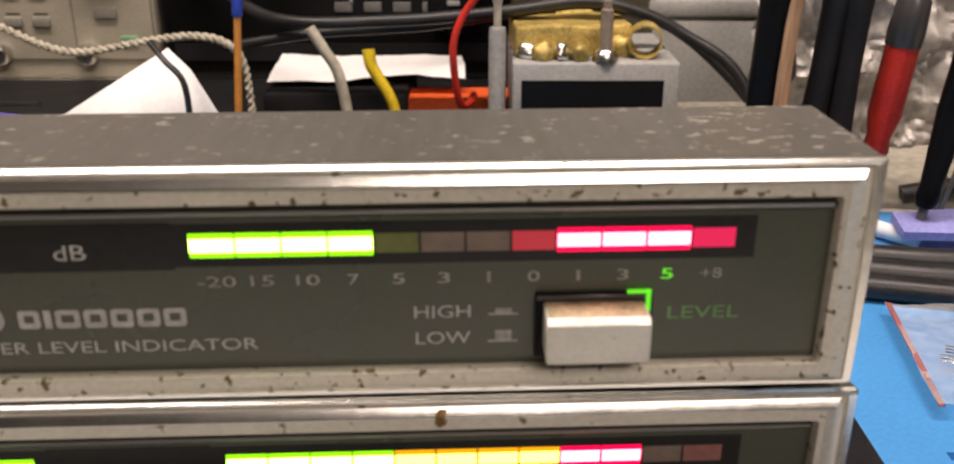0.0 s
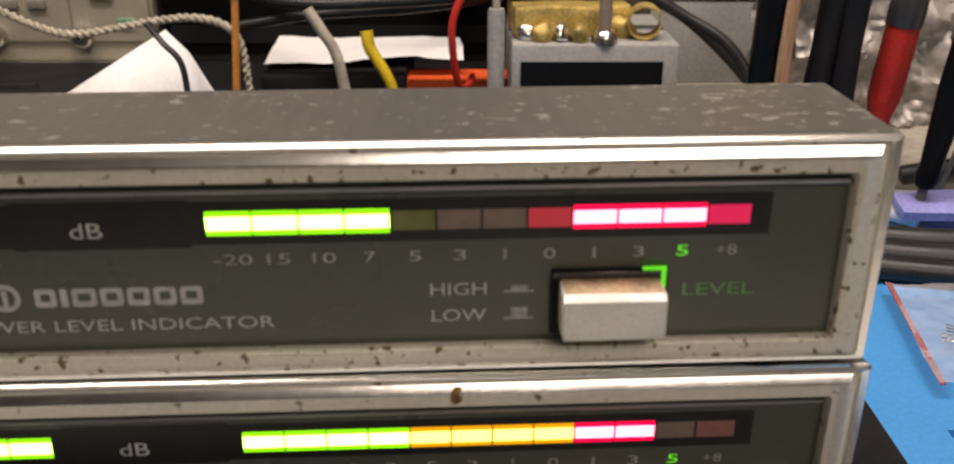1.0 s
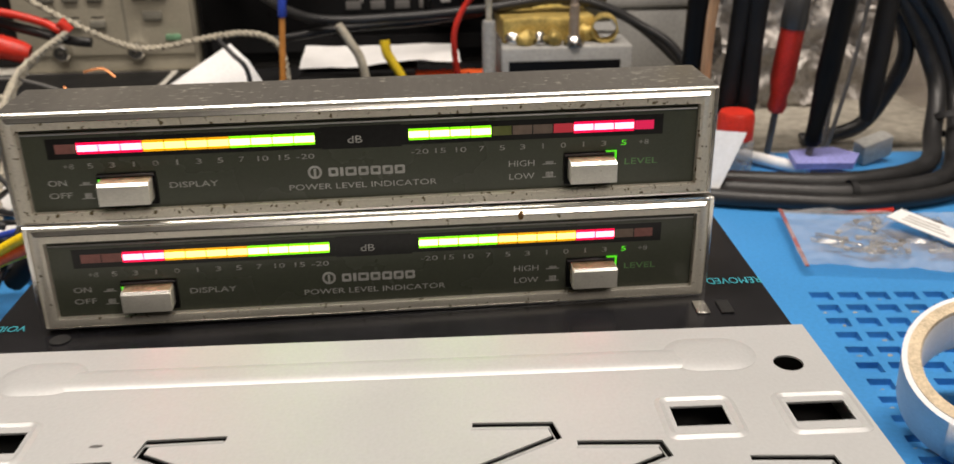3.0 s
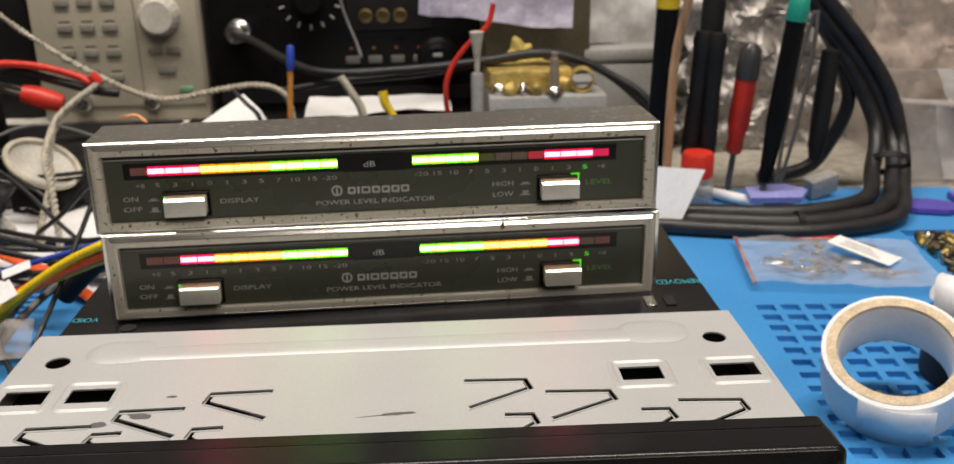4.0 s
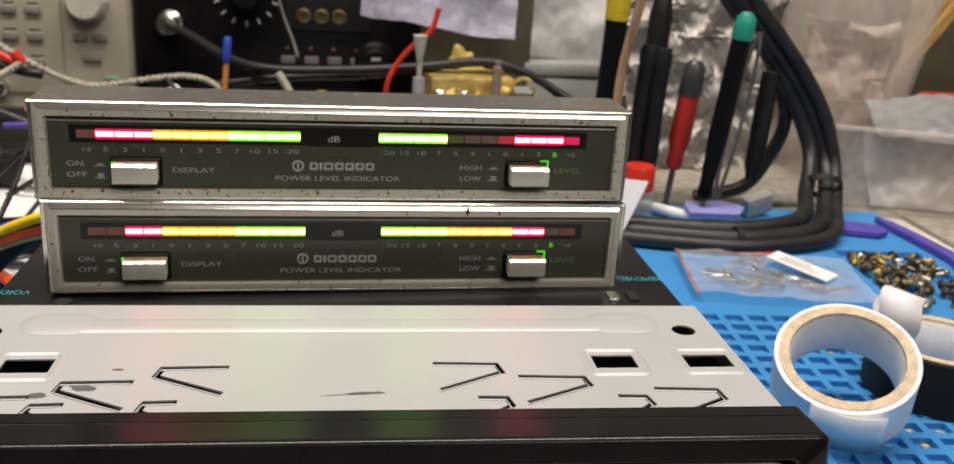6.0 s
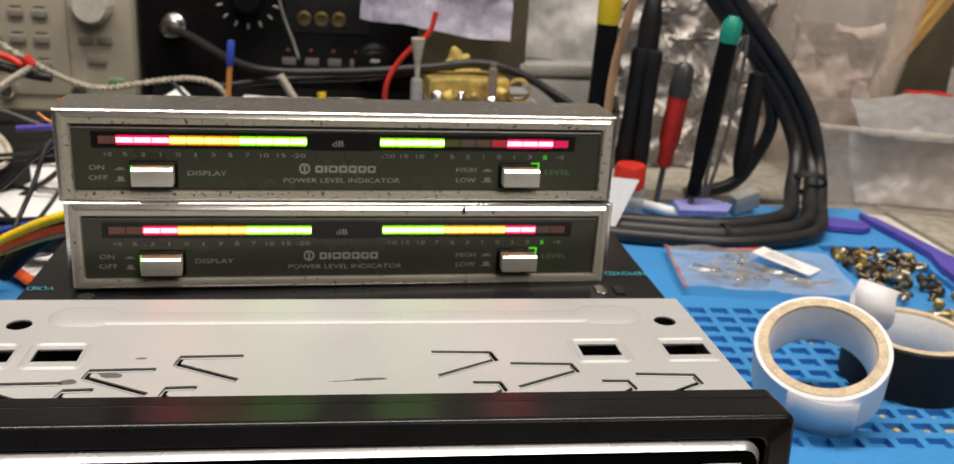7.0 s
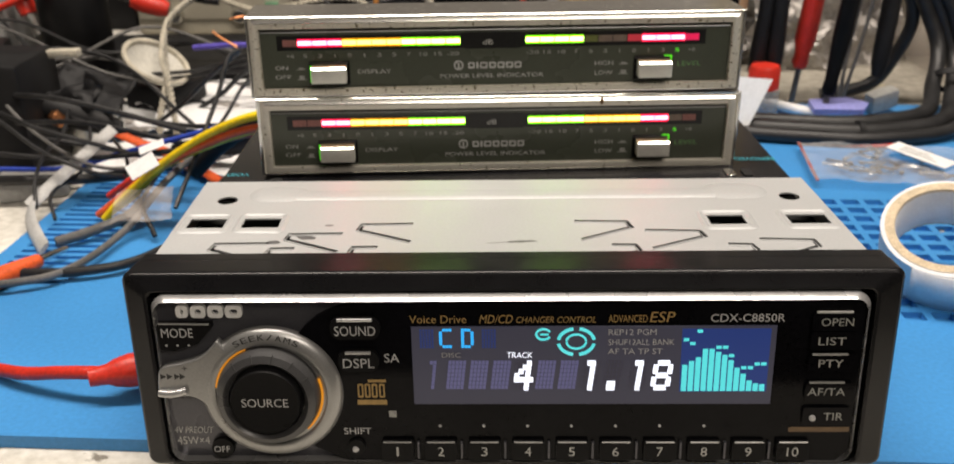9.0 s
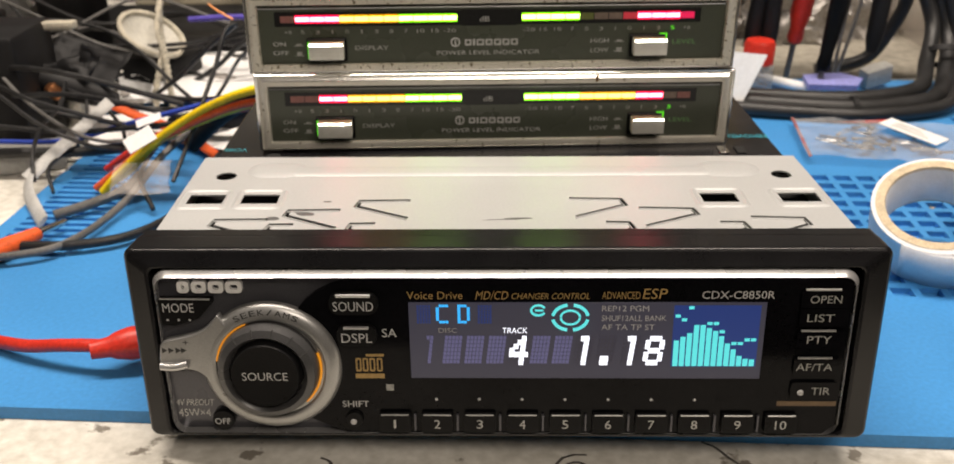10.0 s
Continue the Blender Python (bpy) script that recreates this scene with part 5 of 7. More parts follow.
# ---- tools standing at the back of the mat ----
def screwdriver(foot, top, grip, r, cap_m, grip_m, cap_from, label, shaft_r=0.0016):
    d = Vector(top) - Vector(foot)
    at = lambda u: Vector(foot) + d * u
    L = d.length
    s = thing("screwdriver", along(foot, top), label, "screwdriver", "tools at the back of the mat")
    g0, c0 = grip * L, cap_from * L
    part("shaft", lathe([(0, 0), (shaft_r * 0.6, 0), (shaft_r, 0.004), (shaft_r, g0 + 0.004), (0, g0 + 0.004)], 14), GREY_CABLE, s)
    part("grip", lathe([(0, g0), (r * 0.62, g0), (r * 0.80, g0 + 0.003), (r * 0.70, g0 + 0.008), (r, g0 + 0.4 * (c0 - g0)), (r * 0.96, c0), (0, c0)], 20), grip_m, s)
    part("cap", lathe([(0, c0), (r * 1.02, c0), (r * 1.06, c0 + 0.25 * (L - c0)), (r * 0.95, L - 0.003), (r * 0.5, L), (0, L)], 20), cap_m, s)
    return s


screwdriver((0.1722, 0.335, -0.001), (0.1782, 0.331, 0.081), 0.29, 0.0058, DIAL, RED, 0.78, "red and dark grey screwdriver standing upright at the mat's edge")
screwdriver((0.181, 0.308, -0.001), (0.1905, 0.304, 0.109), 0.14, 0.0050, TEAL, BLACK, 0.88, "black screwdriver with a teal cap standing upright")
screwdriver((0.131, 0.332, 0.0), (0.134, 0.330, 0.135), 0.10, 0.0058, YEL_H, BLACK, 0.74, "black and yellow handled tool standing upright")
for x, y, tilt, h in ((0.1470, 0.331, 4, 0.088), (0.1575, 0.329, 1, 0.087)):
    p = thing("plier_handle", Matrix.Translation((x, y, 0.0)) @ pose(0, 0, 0, 0, tilt, 0), "black rubber sleeved tool handle standing upright", "pliers", "tools at the back of the mat")
    part("sleeve", lathe([(0, 0.022), (0.0038, 0.022), (0.0047, 0.03), (0.0041, 0.055), (0.0046, h - 0.012), (0.0053, h - 0.004), (0.0044, h), (0, h)], 18), BLACK_MATT, p)
    part("jaw", lathe([(0, 0), (0.002, 0), (0.0035, 0.023), (0, 0.023)], 12), GREY_CABLE, p)
cap = thing("red_cap_bottle", Matrix.Translation((0.1500, 0.318, 0.0)), "small bottle with a red cap behind the indicators", "bottle")
part("bottle", lathe([(0, 0), (0.0085, 0), (0.009, 0.001), (0.009, 0.015), (0, 0.015)], 24), FROST, cap)
part("red_cap", lathe([(0.0076, 0.0152), (0.0084, 0.0156), (0.0084, 0.026), (0.0074, 0.028), (0, 0.028)], 24), RED, cap)
solo("wooden_stick", tube([(0.136, 0.326, 0.005), (0.137, 0.326, 0.07), (0.143, 0.327, 0.105), (0.150, 0.328, 0.14)], 0.0042, 10, 4, flat=0.35), WOOD, "thin bare wooden stick leaning among the tools", "stick")
tw = thing("tweezers", Matrix.Translation((0.196, 0.326, 0.0)) @ pose(0, 0, 0, 0, 7, 0), "grey steel tweezers leaning among the tools", "tweezers", "tools at the back of the mat")
for s in (-1, 1):
    part("tweezer_arm", tube([(s * 0.0004, 0, 0.0), (s * 0.003, 0, 0.04), (s * 0.0026, 0, 0.08), (s * 0.0006, 0, 0.098)], 0.0019, 8, 5, flat=0.45), GREY_CABLE, tw)
solo("tool_sleeve", lathe([(0, 0), (0.003, 0), (0.0048, 0.008), (0.0052, 0.035), (0.0046, 0.058), (0, 0.060)], 18, along((0.2175, 0.331, 0.018), (0.2215, 0.334, 0.09))), BLACK_MATT, "black sleeved tool handle leaning against the cables", "pliers", group="tools at the back of the mat")
solo("steel_clip", lathe([(0, 0), (0.0042, 0), (0.005, 0.002), (0.004, 0.006), (0, 0.007)], 16, along((0.2005, 0.328, 0.094), (0.204, 0.325, 0.100))), STEEL, "bright steel end among the tools", "clip")
solo("black_brush", lathe([(0, 0), (0.004, 0), (0.0055, 0.02), (0.0062, 0.1), (0, 0.14)], 18, along((0.160, 0.352, 0.0), (0.166, 0.356, 0.14))), BLACK_MATT, "black handled brush standing behind the tools", "brush")
sheet = solo("white_card", prism([(-0.012, 0), (0.006, 0), (0.013, 0.030), (-0.010, 0.027)], -0.0004, 0.0004), PAPER, "white card propped behind the indicators", "card", Matrix.Translation((0.1235, 0.275, 0.004)) @ pose(0, 0, 0, -18, 10, -12))
solo("white_rod", rod((0.143, 0.342, 0.004), (0.181, 0.304, 0.0035), 0.0028), PAPER, "white plastic rod lying on the mat", "rod")
solo("lilac_spudger", prism([(-0.016, -0.006), (0.010, -0.009), (0.017, 0.0), (0.008, 0.008), (-0.014, 0.007)], 0, 0.003), LILAC, "lilac plastic pry tool on the mat", "pry tool", Matrix.Translation((0.1885, 0.306, 0.0095)) @ pose(0, 0, 0, -82, 0, 5))
solo("grey_clip_block", box(-0.009, 0.009, -0.004, 0.004, 0, 0.011, 0.0015), GREY, "small translucent grey plastic block", "clip", Matrix.Translation((0.2185, 0.322, 0.002)) @ pose(0, 0, 0, 8, -10, 20))
for x, y, z, a in ((0.2640, 0.2955, 0.0035, -20),):
    solo("purple_spudger", prism([(-0.014, -0.006), (-0.006, -0.009), (0.009, -0.008), (0.0145, -0.002), (0.013, 0.006), (0.002, 0.009), (-0.013, 0.007)], 0, 0.0025), PURPLE, "purple plastic pry blade lying on the mat's edge", "pry tool", Matrix.Translation((x, y, z)) @ pose(0, 0, 0, -90, 0, a), "purple pry tools")
blade = [(0.2785, 0.306), (0.291, 0.305), (0.306, 0.298), (0.3055, 0.291), (0.297, 0.283), (0.2945, 0.270), (0.2925, 0.245), (0.289, 0.215), (0.284, 0.206), (0.2825, 0.216), (0.2855, 0.245), (0.2865, 0.270), (0.281, 0.288)]
solo("purple_spudger", prism([(x - 0.29, 0.26 - y) for x, y in blade], 0, 0.003), PURPLE, "long purple plastic pry tool lying across the mat's edge", "pry tool", Matrix.Translation((0.29, 0.26, 0.0035)) @ pose(0, 0, 0, -90), "purple pry tools")



# ---- behind, on the bench ----
def oscilloscope():
    o = thing("oscilloscope", Matrix.Translation((-0.2105, 0.56, -0.004)), "beige oscilloscope with rows of keys and a round knob", "oscilloscope")
    part("body", box(-0.062, 0.0605, 0.0, 0.2, 0.0, 0.19, 0.004), BEIGE, o)
    part("front_bezel", box(-0.060, 0.0585, -0.002, 0.002, 0.012, 0.186, 0.0015), BEIGE, o)
    kn = part("knob", lathe([(0.0145, 0), (0.014, 0.003), (0.0125, 0.012), (0.011, 0.0135), (0, 0.0132)], 40, Matrix.Translation((0.0325, -0.002, 0.078)) @ pose(0, 0, 0, 90)), KNOBW, o, "pale round knob")
    for k in range(20):
        a = 2 * math.pi * k / 20
        part("knob_rib", rod((0.0325 + 0.0138 * math.cos(a), -0.005, 0.078 + 0.0138 * math.sin(a)), (0.0325 + 0.0128 * math.cos(a), -0.013, 0.078 + 0.0128 * math.sin(a)), 0.0007, n=6), KNOBW, kn)
    for x in (-0.036, -0.020, -0.004):
        for z in (0.034, 0.052, 0.070, 0.088, 0.106):
            b = part("key", box(x - 0.0052, x + 0.0052, -0.0042, 0, z - 0.0028, z + 0.0028, 0.0008), BEIGE_DARK, o)
            part("key_mark", box(x - 0.004, x + 0.004, -0.0022, -0.0018, z + 0.0040, z + 0.0050), DARK_PRINT, b)
    for x in (0.026, 0.039):
        part("key", box(x - 0.0052, x + 0.0052, -0.0042, 0, 0.050, 0.0555, 0.0008), BEIGE_DARK, o)
    part("key", box(0.0265, 0.0395, -0.0042, 0, 0.036, 0.042, 0.0008), BEIGE_DARK, o)
    part("key", box(0.040, 0.050, -0.0042, 0, 0.022, 0.026, 0.0006), mat("green_key", (0.18, 0.36, 0.22), 0.5), o, "pale green key")
    part("panel_seam", box(0.0135, 0.0145, -0.0026, 0, 0.02, 0.18), BEIGE_DARK, o)
    for x in (-0.03, 0.02):
        c = part("socket", lathe([(0.006, 0), (0.006, 0.006), (0.0045, 0.008), (0.002, 0.008), (0.002, 0.002), (0, 0.002)], 24, Matrix.Translation((x, -0.002, 0.016)) @ pose(0, 0, 0, 90)), STEEL, o)


oscilloscope()


def bench_radio():
    o = thing("signal_generator", Matrix.Translation((-0.045, 0.56, -0.004)), "black bench instrument with dials, small keys and a coaxial socket", "test instrument")
    part("body", box(-0.103, 0.112, 0.0, 0.18, 0.0, 0.17, 0.003), BLACK_MATT, o)
    part("front_panel", box(-0.100, 0.109, -0.0025, 0.001, 0.006, 0.166, 0.001), BLACK, o)
    c = part("coax_socket", lathe([(0.0085, 0), (0.0085, 0.004), (0.0065, 0.005), (0.0065, 0.014), (0.007, 0.0145), (0.007, 0.019), (0.005, 0.02), (0, 0.02)], 28, Matrix.Translation((-0.078, -0.002, 0.066)) @ pose(0, 0, 0, 90)), STEEL, o, "bright coaxial socket")
    for a in range(150, 391, 24):
        x, z = -0.026 + 0.019 * math.cos(radians(a)), 0.088 + 0.019 * math.sin(radians(a))
        part("scale_mark", rod((x, -0.003, z), (x + 0.004 * math.cos(radians(a)), -0.003, z + 0.004 * math.sin(radians(a))), 0.0009, n=6), GREY, o)
    part("dial_knob", lathe([(0.012, 0), (0.011, 0.012), (0.009, 0.014), (0, 0.014)], 30, Matrix.Translation((-0.026, -0.002, 0.088)) @ pose(0, 0, 0, 90)), BLACK, o)
    part("subpanel", box(0.000, 0.062, -0.0035, 0, 0.064, 0.11, 0.001), BLACK_MATT, o)
    for k in range(3):
        part("brass_ring", lathe([(0.0052, 0), (0.0052, 0.002), (0.0035, 0.0025), (0.0035, 0.001), (0, 0.001)], 24, Matrix.Translation((0.014 + 0.0125 * k, -0.0032, 0.0745)) @ pose(0, 0, 0, 90)), mat("dull_brass", (0.20, 0.15, 0.07), 0.45, 0.8), o, "dull brass ring")
    for k in range(4):
        part("key", box(-0.002 + 0.0165 * k, 0.008 + 0.0165 * k, -0.005, -0.002, 0.040, 0.0455, 0.0006), GREY_CABLE, o)
        part("key_lamp", box(0.001 + 0.0165 * k, 0.0035 + 0.0165 * k, -0.0032, -0.002, 0.050, 0.052), mat("dull_red", (0.16, 0.05, 0.03), 0.5), o)
    part("tuning_knob", lathe([(0.016, 0), (0.015, 0.004), (0.012, 0.006), (0.0115, 0.014), (0.0095, 0.016), (0, 0.016)], 36, Matrix.Translation((0.0655, -0.002, 0.043)) @ pose(0, 0, 0, 90)), BLACK, o, "black tuning knob")
    part("knob_mark", box(0.062, 0.069, -0.0195, -0.0178, 0.046, 0.0485, 0.0004, 1), GREY, o)
    part("lower_vent", box(-0.095, 0.105, -0.0035, -0.002, 0.012, 0.022), BLACK_MATT, o)


bench_radio()
solo("coax_cable", tube([(-0.123, 0.540, 0.062), (-0.105, 0.515, 0.060), (-0.060, 0.455, 0.050), (-0.005, 0.450, 0.050), (0.045, 0.450, 0.054), (0.083, 0.450, 0.0585), (0.110, 0.450, 0.053), (0.130, 0.448, 0.043), (0.150, 0.440, 0.030), (0.165, 0.43, 0.004)], 0.0028, 12, 8), RUBBER, "black coaxial cable running from the instrument across the bench", "cable")
solo("coax_cable", tube([(-0.085, 0.46, 0.036), (-0.04, 0.457, 0.043), (0.01, 0.456, 0.0465), (0.06, 0.456, 0.054), (0.09, 0.456, 0.056), (0.125, 0.455, 0.045), (0.155, 0.45, 0.02), (0.17, 0.44, 0.0)], 0.0024, 12, 8), RUBBER, "black coaxial cable beside another on the bench", "cable")
solo("thin_grey_wire", tube([(-0.052, 0.556, 0.10), (-0.046, 0.548, 0.075), (-0.038, 0.54, 0.055), (-0.034, 0.53, 0.045)], 0.0011, 8, 5), GREY_CABLE, "thin grey wire hanging before the instrument", "wire")
solo("twisted_lead", twisted([(-0.262, 0.45, 0.115), (-0.246, 0.45, 0.091), (-0.215, 0.45, 0.066), (-0.188, 0.45, 0.049), (-0.165, 0.45, 0.038), (-0.148, 0.45, 0.0355), (-0.12, 0.452, 0.040), (-0.098, 0.452, 0.0425), (-0.083, 0.453, 0.039), (-0.076, 0.455, 0.028), (-0.074, 0.456, 0.0)], 0.0019), CREAM, "cream twisted cord sagging across the bench", "cord")
st = thing("insulated_lead", along((-0.0755, 0.43, -0.003), (-0.0695, 0.43, 0.070)), "amber lead with a blue crimp standing up", "lead")
part("lead", lathe([(0, 0), (0.0018, 0), (0.0016, 0.062), (0, 0.062)], 12), AMBER_WIRE, st)
part("crimp", lathe([(0.0020, 0.0585), (0.0024, 0.0595), (0.0024, 0.0725), (0.0016, 0.0735), (0, 0.0735)], 14), BLUEWIRE, st, "blue crimp sleeve")
solo("red_lead", tube([(0.053, 0.43, 0.092), (0.049, 0.43, 0.079), (0.039, 0.43, 0.070), (0.029, 0.43, 0.058), (0.0235, 0.43, 0.045), (0.0235, 0.432, 0.030), (0.026, 0.438, 0.014), (0.030, 0.455, 0.010), (0.032, 0.47, 0.0105)], 0.0017, 10, 8), RED, "red test lead hanging down to an orange pad", "lead")
solo("orange_pad", prism(rounded(-0.032, 0.032, -0.012, 0.012, 0.004), 0, 0.013), ORANGE, "orange rubber pad lying on the bench", "pad", Matrix.Translation((0.024, 0.478, -0.004)) @ pose(0, 0, 0, -90) @ Matrix.Translation((0, -0.013, 0)))
solo("yellow_clip", tube([(-0.0165, 0.449, 0.037), (-0.0155, 0.448, 0.030), (-0.012, 0.447, 0.024), (-0.006, 0.446, 0.013), (-0.003, 0.446, -0.001)], 0.0030, 10, 5, taper=0.0024), YEL_H, "yellow hook clip leaning on a black box", "clip")
solo("cream_wire_end", tube([(-0.042, 0.443, 0.048), (-0.036, 0.443, 0.038), (-0.030, 0.444, 0.026), (-0.026, 0.446, -0.001)], 0.0026, 10, 5), CREAM, "cream wire end leaning on a black box", "wire")
solo("black_box", box(-0.070, 0.0, 0.460, 0.535, -0.004, 0.0135, 0.002), BLACK_MATT, "flat black box on the bench behind the indicators", "box")
solo("paper_sheet", crumpled(0.098, 0.055, 24, 14, 0.0025, 30, 5.0, 0.003), PAPER, "crumpled white paper sheet lying on a black box", "paper", Matrix.Translation((-0.022, 0.500, 0.0145)) @ pose(0, 0, 0, 0, 0, 3))
bm = bmesh.new()
bm.faces.new([bm.verts.new(p) for p in ((-0.178, 0.385, -0.003), (-0.076, 0.405, -0.003), (-0.077, 0.408, 0.018), (-0.088, 0.412, 0.036), (-0.097, 0.413, 0.045))])
folded = solo("folded_paper", bm, PAPER, "folded white paper propped up on the bench", "paper")
folded.modifiers.new("thick", "SOLIDIFY").thickness = 0.0008
solo("black_lead", tube([(-0.100, 0.40, 0.050), (-0.092, 0.392, 0.044), (-0.085, 0.390, 0.036), (-0.084, 0.390, 0.020), (-0.085, 0.39, -0.002)], 0.0013, 8, 6), RUBBER, "thin black lead hanging in front of folded paper", "lead")
# made-up black sheets that darken the bench behind the indicators and jars
solo("dark_bench_sheet", box(-0.165, 0.10, 0.36, 0.556, -0.004, -0.0025, 0.0004, 1), BLACK_MATT, "black sheet added to darken the bench top", "rubber sheet")
solo("dark_bench_sheet", box(-0.30, -0.17, 0.375, 0.555, -0.004, -0.0025, 0.0004, 1), BLACK_MATT, "black sheet added to darken the bench top", "rubber sheet")


def steel_box():
    o = thing("metal_module", Matrix.Translation((0.083, 0.42, -0.004)), "grey module with a dark label on the bench", "module")
    part("body", box(-0.034, 0.039, 0, 0.07, 0, 0.041, 0.0015), GREY, o)
    part("dark_label", box(-0.030, 0.032, -0.0006, 0, 0.0185, 0.0335), BLACK, o, "dark label plate")


def brass_pieces():
    """A brass block, crumpled brass and steel bits, an open brass ring and a plug with a post, on the module."""
    top = 0.0372
    bm = box(-0.026, 0.026, -0.016, 0.016, 0, 0.0135, 0.0012)
    bmesh.ops.subdivide_edges(bm, edges=bm.edges, cuts=2, use_grid_fill=True)
    for v in bm.verts:
        v.co += Vector((0, noise.noise(v.co * 90) * 0.0015, noise.noise(v.co * 70 + Vector((3, 0, 0))) * 0.0016 * (v.co.z > 0.004)))
    solo("brass_block", bm, BRASS, "dented brass block lying on the grey module", "brass block", Matrix.Translation((0.0755, 0.450, top)) @ pose(0, 0, 0, 0, 0, 4))
    for k, (x, y, h, m) in enumerate(((0.056, 0.4295, 0.007, STEEL), (0.064, 0.428, 0.009, BRASS), (0.071, 0.4265, 0.007, STEEL), (0.0785, 0.428, 0.0085, BRASS), (0.090, 0.432, 0.006, BRASS), (0.098, 0.436, 0.009, BRASS))):
        lump = bmesh.new()
        bmesh.ops.create_icosphere(lump, subdivisions=3, radius=h * 0.6)
        for v in lump.verts:
            v.co = Vector((v.co.x * 1.25, v.co.y * 0.8, v.co.z)) * (1 + 0.5 * noise.noise(v.co * 170 + Vector((k, 0, 0))))
            v.co.z = max(v.co.z + h * 0.4, 0)
        steel = m is STEEL
        solo("steel_scrap" if steel else "brass_scrap", lump, m, ("bright crumpled steel" if steel else "crumpled brass") + " scrap lying on the grey module", "metal scrap", Matrix.Translation((x, y, top)) @ pose(0, 0, 0, 0, 0, 30 * k), "metal scraps on the module")
    solo("brass_ring", lathe([(0.0066, 0), (0.0074, 0), (0.0074, 0.012), (0.0066, 0.012), (0.0066, 0)], 32, along((0.107, 0.427, top + 0.0074), (0.109, 0.440, top + 0.0074))), BRASS, "open brass ring lying on its side on the module", "ring")
    plug = thing("steel_plug", Matrix.Translation((0.0895, 0.4245, top)), "steel plug with a brown post standing on the module", "plug")
    part("plug_base", lathe([(0, 0), (0.0058, 0), (0.0056, 0.002), (0.0040, 0.005), (0.0030, 0.0055), (0, 0.0055)], 24), STEEL, plug)
    part("post", lathe([(0.0030, 0.0055), (0.0028, 0.022), (0.0020, 0.0225), (0.0020, 0.026), (0, 0.026)], 18), mat("brown_metal", (0.34, 0.27, 0.21), 0.5, 0.3), plug, "brown post")
    holder = thing("cone_post", Matrix.Translation((0.0425, 0.428, -0.004)), "grey post with a beige cone standing beside the module", "post")
    part("post_body", lathe([(0, 0), (0.0038, 0), (0.0038, 0.053), (0.0034, 0.055), (0, 0.055)], 24), GREY, holder)
    part("cone", lathe([(0, 0.055), (0.0016, 0.055), (0.0018, 0.064), (0.0044, 0.080), (0, 0.0805)], 20), CREAM, holder, "beige cone")


steel_box()
brass_pieces()
bm = bmesh.new()
for dx, dz, s in ((0, 0, 0.009), (0.008, -0.003, 0.007), (-0.002, 0.006, 0.006)):
    bmesh.ops.create_icosphere(bm, subdivisions=3, radius=s, matrix=Matrix.Translation((dx, 0, dz)) @ Matrix.Diagonal((1.0, 0.8, 1.2, 1)))
for v in bm.verts:
    v.co += v.co.normalized() * noise.noise(v.co * 190) * 0.005
solo("yellow_sponge", bm, mat("yellow_foam", (0.55, 0.43, 0.12), 0.8, 0, 0.25, 200, 900, 0.5), "crumpled yellow cleaning sponge", "sponge", Matrix.Translation((0.0745, 0.478, 0.0495)))
solo("olive_carton", box(0.052, 0.124, 0.50, 0.55, -0.004, 0.15, 0.001), OLIVE, "dark olive carton standing behind the module", "box")
lid_case = thing("pale_plastic_case", Matrix.Translation((0.163, 0.53, -0.004)), "grey plastic case with a lid on the bench", "case")
part("case_body", box(-0.042, 0.042, -0.03, 0.03, 0, 0.046, 0.002), GREY, lid_case)
part("case_lid", box(-0.043, 0.043, -0.031, 0.031, 0.0465, 0.056, 0.002), GREY, lid_case)
# made-up sheets, added where the bench top is greyer and darker
BENCH_GREY = mat("darker_bench_sheet", (0.33, 0.305, 0.255), 0.75, 0, 0.2, 18, 200, 0.3, speck=((0.42, 0.36, 0.20), 0.66, 40))
for x0, y0, y1 in ((0.105, 0.352, 0.595), (0.312, 0.05, 0.351)):
    solo("darker_bench_sheet", box(x0, 0.56, y0, y1, -0.0042, -0.0012, 0.0006, 1), BENCH_GREY, "thin grey-brown sheet added to darken the bench top", "board", group="stained boards")
solo("bubble_bag", crumpled(0.084, 0.10, 30, 34, 0.007, 26, 8.0), mat("milky_film", (0.56, 0.56, 0.55), 0.4, 0, 0.10, 30, 200, 0.12), "milky bubble bag standing on the grey case", "plastic bag", Matrix.Translation((0.160, 0.522, 0.102)) @ pose(0, 0, 0, 84))
solo("violet_bag", crumpled(0.100, 0.050, 34, 20, 0.009, 24, 2.4), VIOLET_FILM, "thin violet plastic bag hanging over the carton", "plastic bag", Matrix.Translation((0.062, 0.487, 0.097)) @ pose(0, 0, 0, 70, 8, 0))
for seed, (x, y, z, w, h) in enumerate(((0.206, 0.425, 0.055, 0.075, 0.13), (0.240, 0.44, 0.07, 0.07, 0.15), (0.183, 0.44, 0.06, 0.05, 0.13))):
    fo = solo("foil_bag", crumpled(w, h, 54, 76, 0.0085, 70, 11.0 + seed * 3), FOIL, "crumpled silver antistatic bag standing at the back", "foil bag", Matrix.Translation((x, y, z)) @ pose(0, 0, 0, 86, 0, 8 - 9 * seed), "silver antistatic bags")


